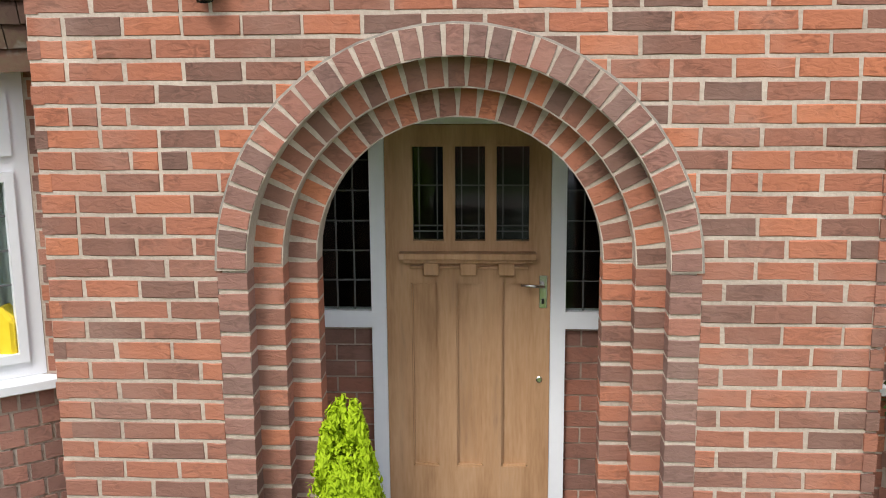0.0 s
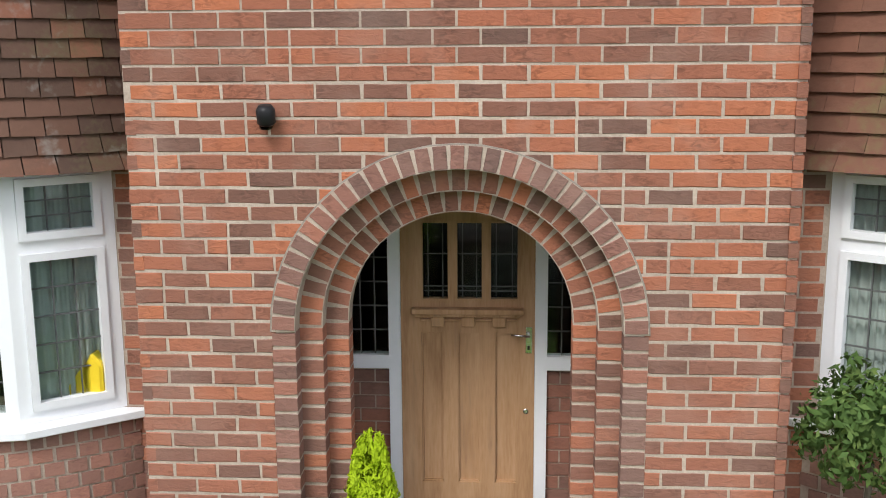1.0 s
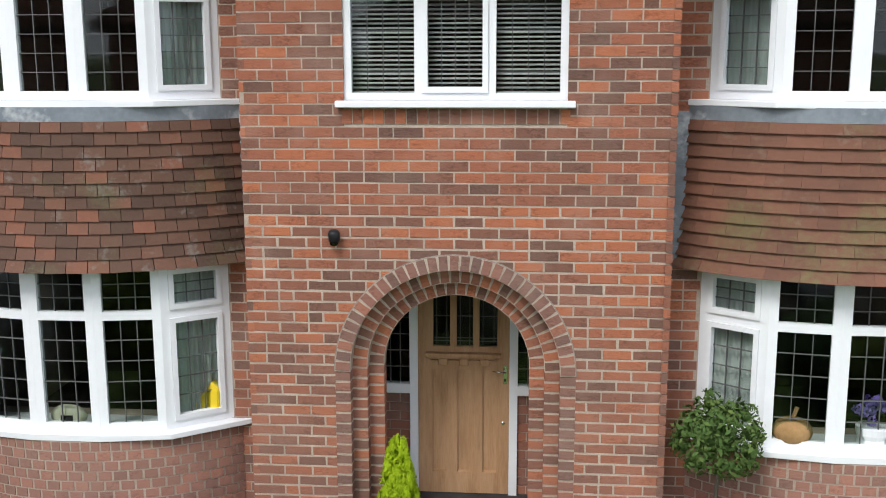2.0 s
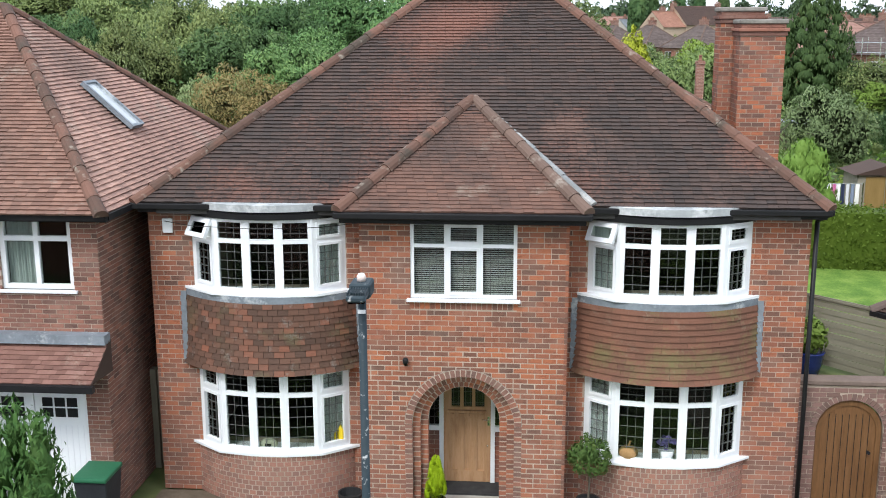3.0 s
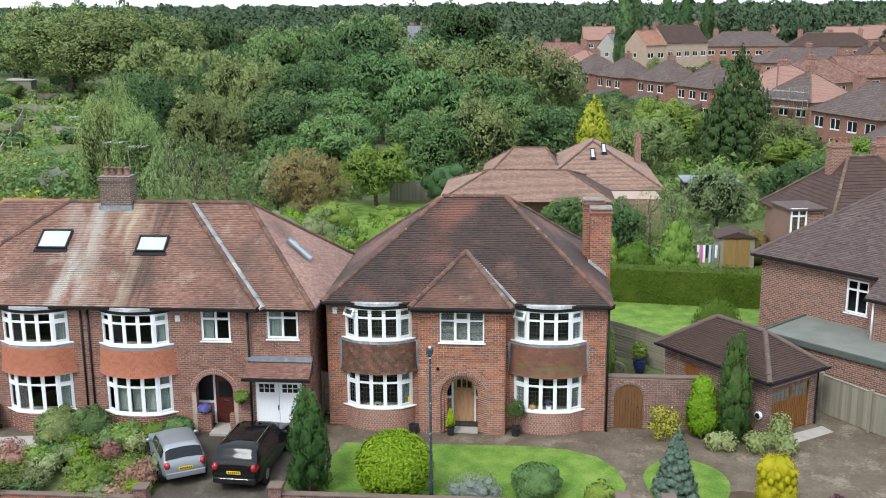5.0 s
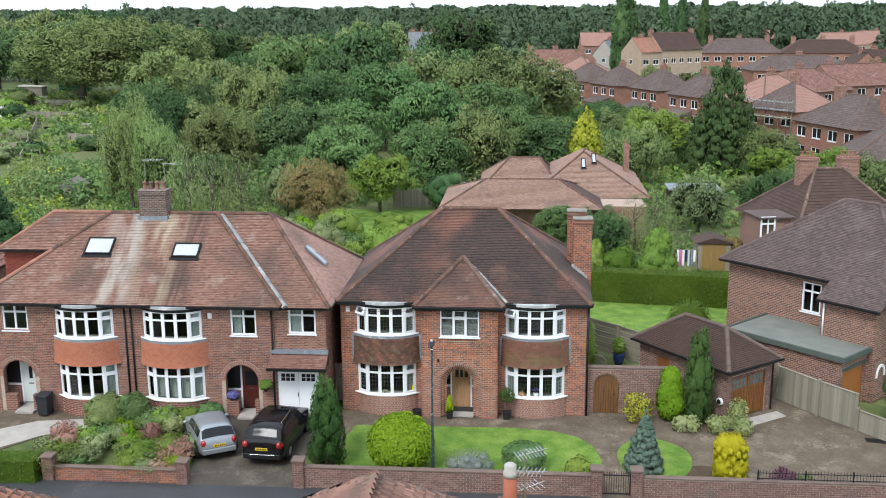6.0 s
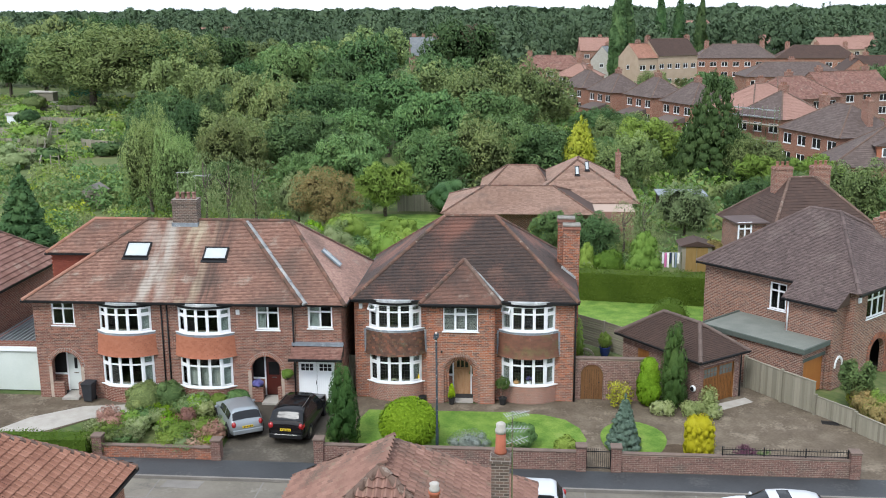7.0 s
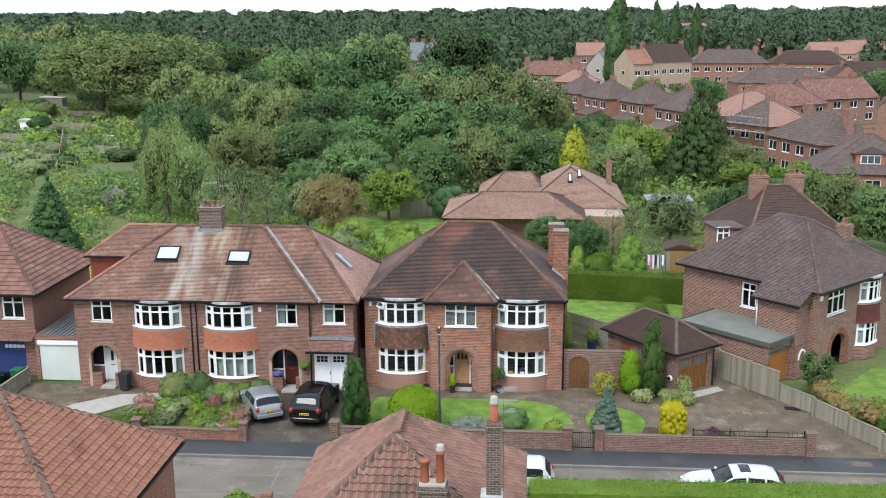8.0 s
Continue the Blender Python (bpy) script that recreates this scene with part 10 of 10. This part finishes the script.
part("door", boxes((-0.4, 0.4, -1.03, -1.0, 0.05, 1.6)), M_FENCE, gshed)
line = thing("washing_line", "washing hung on a line in the back garden", "washing line", at=(14.0, 26.9, 0))
bm = bmesh.new()
rod(bm, (-0.75, 0, 0), (-0.75, 0, 1.9), 0.03)
rod(bm, (0.85, 0, 0), (0.85, 0, 1.9), 0.03)
rod(bm, (-0.75, 0, 1.85), (0.85, 0, 1.85), 0.01)
part("line", bm, M_CHROME, line)
for k, c in enumerate(((0.75, 0.75, 0.76), (0.6, 0.2, 0.4), (0.8, 0.8, 0.8), (0.04, 0.05, 0.1), (0.7, 0.7, 0.74), (0.25, 0.3, 0.4), (0.82, 0.82, 0.8))):
    x = -0.6 + 0.19 * k
    v, f = [], []
    drop = 1.15 if k % 3 else 0.85
    for i in range(9):
        o = 0.05 * math.sin(i * 1.3 + k)
        v += [(x + 0.02 * i, o, 1.84), (x + 0.02 * i, o * 1.6, 1.84 - drop)]
        if i:
            f.append((2 * i - 2, 2 * i, 2 * i + 1, 2 * i - 1))
    raw("cloth", v, f, surface("cloth", [c, tuple(min(1, q * 1.15) for q in c)], scale=3, fine=20, rough=0.95), line, smooth=True)
lean = thing("flat_shelter", "low shelter with a pale flat roof", "shelter", at=(18.2, 52, 0))
part("wall", boxes((-2.2, 2.2, -1.5, 1.5, 0, 2.0)), M_TILE_DARK, lean)
part("roof", boxes((-2.4, 2.4, -1.8, 1.8, 2.0, 2.12)), M_LEAD, lean)
for k, (x, y, w_, h, mat) in enumerate(((-102.5, 190, 7, 3.2, M_BINGREEN), (-104, 172, 5, 2.6, M_FENCE), (-98, 120, 4, 2.0, M_STONE), (-80, 92, 4.5, 1.8, M_STONE), (-110, 140, 5, 2.2, M_FENCE), (-88, 128, 3, 2.0, M_WHITE))):
    sh = thing("allotment_shed", "small weathered shed on the allotments", "shed", at=(x, y, 0), group="allotment sheds")
    part("wall", boxes((-w_ / 2, w_ / 2, -1.2, 1.2, 0, h)), mat, sh)
    bm = bmesh.new()
    prism(bm, [(-w_ / 2 - 0.2, h), (w_ / 2 + 0.2, h), (w_ / 2 + 0.2, h + 0.1), (-w_ / 2 - 0.2, h + 0.35)], -1.4, 1.4)
    part("roof", bm, M_STONE, sh)
board_fence("allotment_fence", "weathered grey fence between allotment plots", [(-110, 108), (-98, 106), (-84, 104), (-72, 100)], 1.1, width=0.4)
board_fence("allotment_fence", "weathered grey fence between allotment plots", [(-60, 78), (-66, 92), (-73, 108), (-80, 124)], 1.1, width=0.4)
board_fence("allotment_fence", "weathered grey fence between allotment plots", [(-112, 160), (-100, 158), (-86, 156)], 1.1, width=0.5)
sheet("allotment_path", [(-57.4, 66), (-56, 66), (-82, 140), (-84, 140)], 0.03, M_EARTH, "mown grass path between the allotments", "path")
for k in range(40):
    x, y = rb.uniform(-118, -60), rb.uniform(80, 170)
    if x > -38 - 0.34 * (y - 50):
        continue
    sheet("allotment_bed", [(x, y), (x + rb.uniform(4, 9), y), (x + rb.uniform(4, 9), y + rb.uniform(2, 5)), (x, y + rb.uniform(2, 5))], 0.02 + 0.002 * k, rb.choice((M_DRIVE, M_EARTH, M_COPING, M_EARTH, M_LAWN)), "dug vegetable bed on the allotments", "bed")

# ---- roofs across the road, near the camera's way ----
def road_house(name, label, x0, x1, y0, y1, ze, ridge, slopes, mat=M_TILE_PAN):
    """A two-storey house whose roof the camera looks down on, drawn at 1 / 0.89 of its size."""
    t = thing(name, label, "house", at=(0.413, -6.103, 2.335))
    t.scale = (0.89, 0.89, 0.89)
    part("wall", boxes((x0 + 0.35, x1 - 0.35, y0 + 0.35, y1 - 0.35, -3.22, ze + 0.02)), M_BRICK_ORANGE, t)
    hip_roof(t, x0, x1, y0, y1, ze, ridge, mat, gauge=0.3, width=0.28, slopes=slopes, thick=0.08, roll=0.13, ridge_r=0.15, ridge_mat=M_RIDGE_PALE)
    part("gutter", boxes((x0 - 0.1, x1 + 0.1, y1, y1 + 0.1, ze - 0.12, ze), (x0 - 0.1, x0, y0, y1, ze - 0.12, ze), (x1, x1 + 0.1, y0, y1, ze - 0.12, ze)), M_BLACK, t, "black gutter")
    return t


fc = road_house("road_house", "house with weathered red pantiled hipped roof across the road", -5.0, 3.7, -24.0, -15.0, 3.0, ((-1.0, -20.75, 6.2), (-1.0, -18.75, 6.2)), "fblr", mat=M_TILE_ROAD)
M_BRICK_SOOT = bpy.data.materials["sooty_stack_brick"]
stack = chimney_stack(fc, 2.65, -22.3, 4.0, 7.5, 0.5, 0.5, 0, M_BRICK_SOOT)
part("chimney_pot", lathe(bmesh.new(), [(0.17, 7.5), (0.18, 7.56), (0.15, 7.62), (0.14, 8.1)], 14, pose(2.65, -22.3, 0)), surface("red_clay_pot", [(0.25, 0.075, 0.04), (0.33, 0.11, 0.065)], scale=4, fine=20, rough=0.8), stack, "red clay chimney pot", smooth=True)
part("chimney_cowl", lathe(bmesh.new(), [(0.15, 8.1), (0.16, 8.2), (0.13, 8.24), (0.14, 8.36), (0.1, 8.4)], 14, pose(2.65, -22.3, 0)), M_STONE, stack, "pale cowl", smooth=True)
front_stack = chimney_stack(fc, 0.62, -23.4, 3.2, 5.62, 0.95, 0.6, 0, M_BRICK_SOOT)
part("mortar_bed", bevelled(boxes((0.17, 1.07, -23.66, -23.14, 5.6, 5.72)), 0.04, 2), M_STONE, front_stack, "pale mortar round the pots")
for cx, ztop in ((0.35, 6.5), (0.88, 6.82)):
    part("chimney_pot", lathe(bmesh.new(), [(0.16, 5.66), (0.15, 5.8), (0.135, ztop - 0.1), (0.165, ztop - 0.08), (0.165, ztop), (0.12, ztop)], 16, pose(cx, -23.4, 0)), bpy.data.materials["red_clay_pot"], front_stack, "red clay chimney pot", smooth=True)
part("chimney_cowl", lathe(bmesh.new(), [(0.14, 6.82), (0.15, 6.9), (0.12, 6.94), (0.14, 7.04), (0.08, 7.07)], 14, pose(0.88, -23.4, 0)), M_STONE, front_stack, "pale cowl", smooth=True)
part("chimney_flashing", bevelled(boxes((2.2, 2.98, -22.68, -21.95, 4.0, 4.85)), 0.03), M_LEAD_PALE, fc, "pale lead flashing round the stack")
road_house("road_house", "house with orange-red tiled hipped roof across the road", -26.5, -11.2, -24.95, -14.6, 3.0, ((-21.3, -19.78, 7.05), (-16.37, -19.78, 7.05)), "fblr")
aerial = thing("tv_aerial", "grey television aerial on a chimney mast", "aerial", at=(3.06, -25.95, 7.45))
aerial.scale = (0.89, 0.89, 0.89)
bm = bmesh.new()
rod(bm, (0, 0, -1.5), (0, 0, 3.0), 0.02, 6)
part("mast", bm, M_CHROME, aerial)
for z, n_, rot in ((2.85, 9, 20), (2.45, 7, -15), (2.05, 6, 30)):
    m = pose(0, 0, z, 0, 0, rot)
    boom = part("boom", rod(bmesh.new(), m @ Vector((-0.2, 0, 0)), m @ Vector((0.5, 0, 0.1)), 0.012, 5), M_CHROME, aerial)
    for k in range(n_):
        x = -0.18 + 0.66 * k / n_
        part("rod", rod(bmesh.new(), m @ Vector((x, -0.24, 0.1 * (x + 0.25))), m @ Vector((x, 0.24, 0.1 * (x + 0.25))), 0.008, 4), M_CHROME, boom)
for px, py, hh in ((-15.6, 3.9, 1.7), (-14.7, 4.1, 1.5)):
    ae = thing("tv_aerial", "thin television aerial on the chimney", "aerial", at=(px, py, 9.6))
    bm = bmesh.new()
    part("mast", rod(bm, (0, 0, 0), (0, 0, hh), 0.018, 5), M_CHROME, ae)
    part("boom", rod(bmesh.new(), (-0.1, 0, hh), (0.95, 0.1, hh + 0.05), 0.012, 5), M_CHROME, ae)
    for k in range(7):
        part("rod", rod(bmesh.new(), (0.13 * k, -0.25, hh + 0.02), (0.13 * k, 0.25, hh + 0.02), 0.008, 4), M_CHROME, ae)
low_wall = thing("front_garden_wall", "low brick garden wall across the road", "wall", at=(0, 0, -0.4))
part("body", boxes((-9.3, -7.8, -14.4, -14.2, 0, 0.7), (-7.8, -7.4, -14.5, -14.1, 0, 0.95)), M_BRICK_FAR, low_wall)
bush("road_shrub", "yellow-green shrub across the road", "shrub", -8.8, -15.0, dome(1.0, 1.2, 5), 1800, 0.1, L_BRIGHT, 91, z=-0.5)
sheet("opposite_lawn", [(-7.2, -30), (-5.2, -30), (-5.2, -14.0), (-7.2, -14.0)], 0.03, M_LAWN, "strip of front lawn across the road", "lawn")
sheet("opposite_drive", [(-11.0, -30), (-7.4, -30), (-7.4, -13.9), (-11.0, -13.9)], 0.03, M_CONCRETE, "pale concrete drive across the road", "driveway")


# allotment frames, trellises and low fences
for k in range(26):
    x, y = rb.uniform(-114, -60), rb.uniform(78, 172)
    if abs((x + 57) + (y - 66) * 0.37) < 3 or x > -40 - 0.34 * (y - 50):
        continue
    c = thing("cold_frame", "pale timber and glass frame on an allotment", "cold frame", group="allotment frames", at=(x, y, 0), turn=rb.uniform(-15, 15))
    w_, h_ = rb.uniform(1.2, 3.2), rb.uniform(0.5, 1.5)
    part("frame", boxes((-w_ / 2, w_ / 2, -0.7, -0.62, 0, h_), (-w_ / 2, -w_ / 2 + 0.08, -0.62, 0.7, 0, h_), (w_ / 2 - 0.08, w_ / 2, -0.62, 0.7, 0, h_)), rb.choice((M_FENCE, M_STONE, M_FENCE)), c)
    part("cover", boxes((-w_ / 2, w_ / 2, -0.7, 0.7, h_, h_ + 0.05)), rb.choice((M_STONE, M_LEAD, M_WHITE)), c)
for x, y in ((-57.4, 76.9), (-61.4, 88), (-67.4, 94), (-72, 108)):
    c = thing("garden_trellis", "tall pale trellis frame on an allotment", "trellis", group="allotment trellises", at=(x, y, 0))
    for s_ in (-0.55, 0.55):
        part("post", boxes((s_ - 0.05, s_ + 0.05, -0.05, 0.05, 0, 2.0)), M_FENCE, c)
    for k in range(4):
        part("rung", boxes((-0.5, 0.5, -0.03, 0.03, 0.4 + 0.45 * k, 0.45 + 0.45 * k)), M_FENCE, c)
for a in (((-84, 92), (-72, 90), (-62, 88)), ((-100, 118), (-90, 116), (-80, 114)), ((-92, 134), (-84, 132), (-76, 130)), ((-64, 100), (-56, 96), (-50, 92))):
    board_fence("allotment_fence", "weathered grey fence between allotment plots", list(a), 1.2, width=0.4)
# behind the garden wall
bp = thing("blue_pot", "glazed dark blue pot with a leafy plant", "potted plant", at=(7.87, 7.8, 0))
part("pot", lathe(bmesh.new(), [(0.2, 0), (0.3, 0.35), (0.32, 0.6), (0.35, 0.64), (0.3, 0.64)], 18), surface("blue_glaze", [(0.01, 0.02, 0.12), (0.02, 0.04, 0.2)], scale=4, fine=20, rough=0.2, spec=0.6), bp, smooth=True)
ob = new("foliage", leaf_mesh("foliage", dome(0.4, 0.9, 8), 900, 0.12, L_BRIGHT, 98, core=0.4, shell=0.5))
ob.parent = bp
ob.location = (0, 0, 0.55)
wa = thing("wooden_arch", "weathered half-round wooden garden arch", "garden ornament", at=(6.65, 7.0, 0))
bm = bmesh.new()
prism(bm, [(0.6 * math.cos(math.pi * i / 18), 0.2 + 0.6 * math.sin(math.pi * i / 18)) for i in range(19)] + [(0.48 * math.cos(math.pi * (18 - i) / 18), 0.2 + 0.48 * math.sin(math.pi * (18 - i) / 18)) for i in range(19)], -0.08, 0.08)
box(bm, -0.6, 0.6, -0.08, 0.08, 0.0, 0.2)
part("rim", bm, M_FENCE, wa)
for k in range(1, 8):
    t = math.pi * k / 8
    bm = bmesh.new()
    rod(bm, (0.1 * math.cos(t), 0, 0.2 + 0.1 * math.sin(t)), (0.49 * math.cos(t), 0, 0.2 + 0.49 * math.sin(t)), 0.02, 6)
    part("spoke", bm, M_FENCE, wa)
bush("wall_climber", "green climber on the house corner", "climber", 6.15, 5.2, [(0, 0, 1.6, 0.35, 0.6, 1.6)], 1500, 0.12, L_BRIGHT, 99, shell=0.5, core=0.5)

# ---- single pieces of the nearest surfaces ----
for m in brick_blocks(brick_rows, 0.0, 0.06):
    piece("brick", m, M_BRICK, porch_wall)
for ring, blocks in arch_parts:
    for m in blocks:
        piece("voussoir", m, M_BRICK_ARCH if ring is arch_parts[0][0] else M_BRICK, ring)
for apron, placed, tile_faces, tile_mat in bay_tiles:
    for q in placed:
        me = bpy.data.meshes.new("tile")
        me.from_pydata(q, [], tile_faces)
        me.materials.append(tile_mat)
        ob = new("tile", me)
        ob.parent = apron
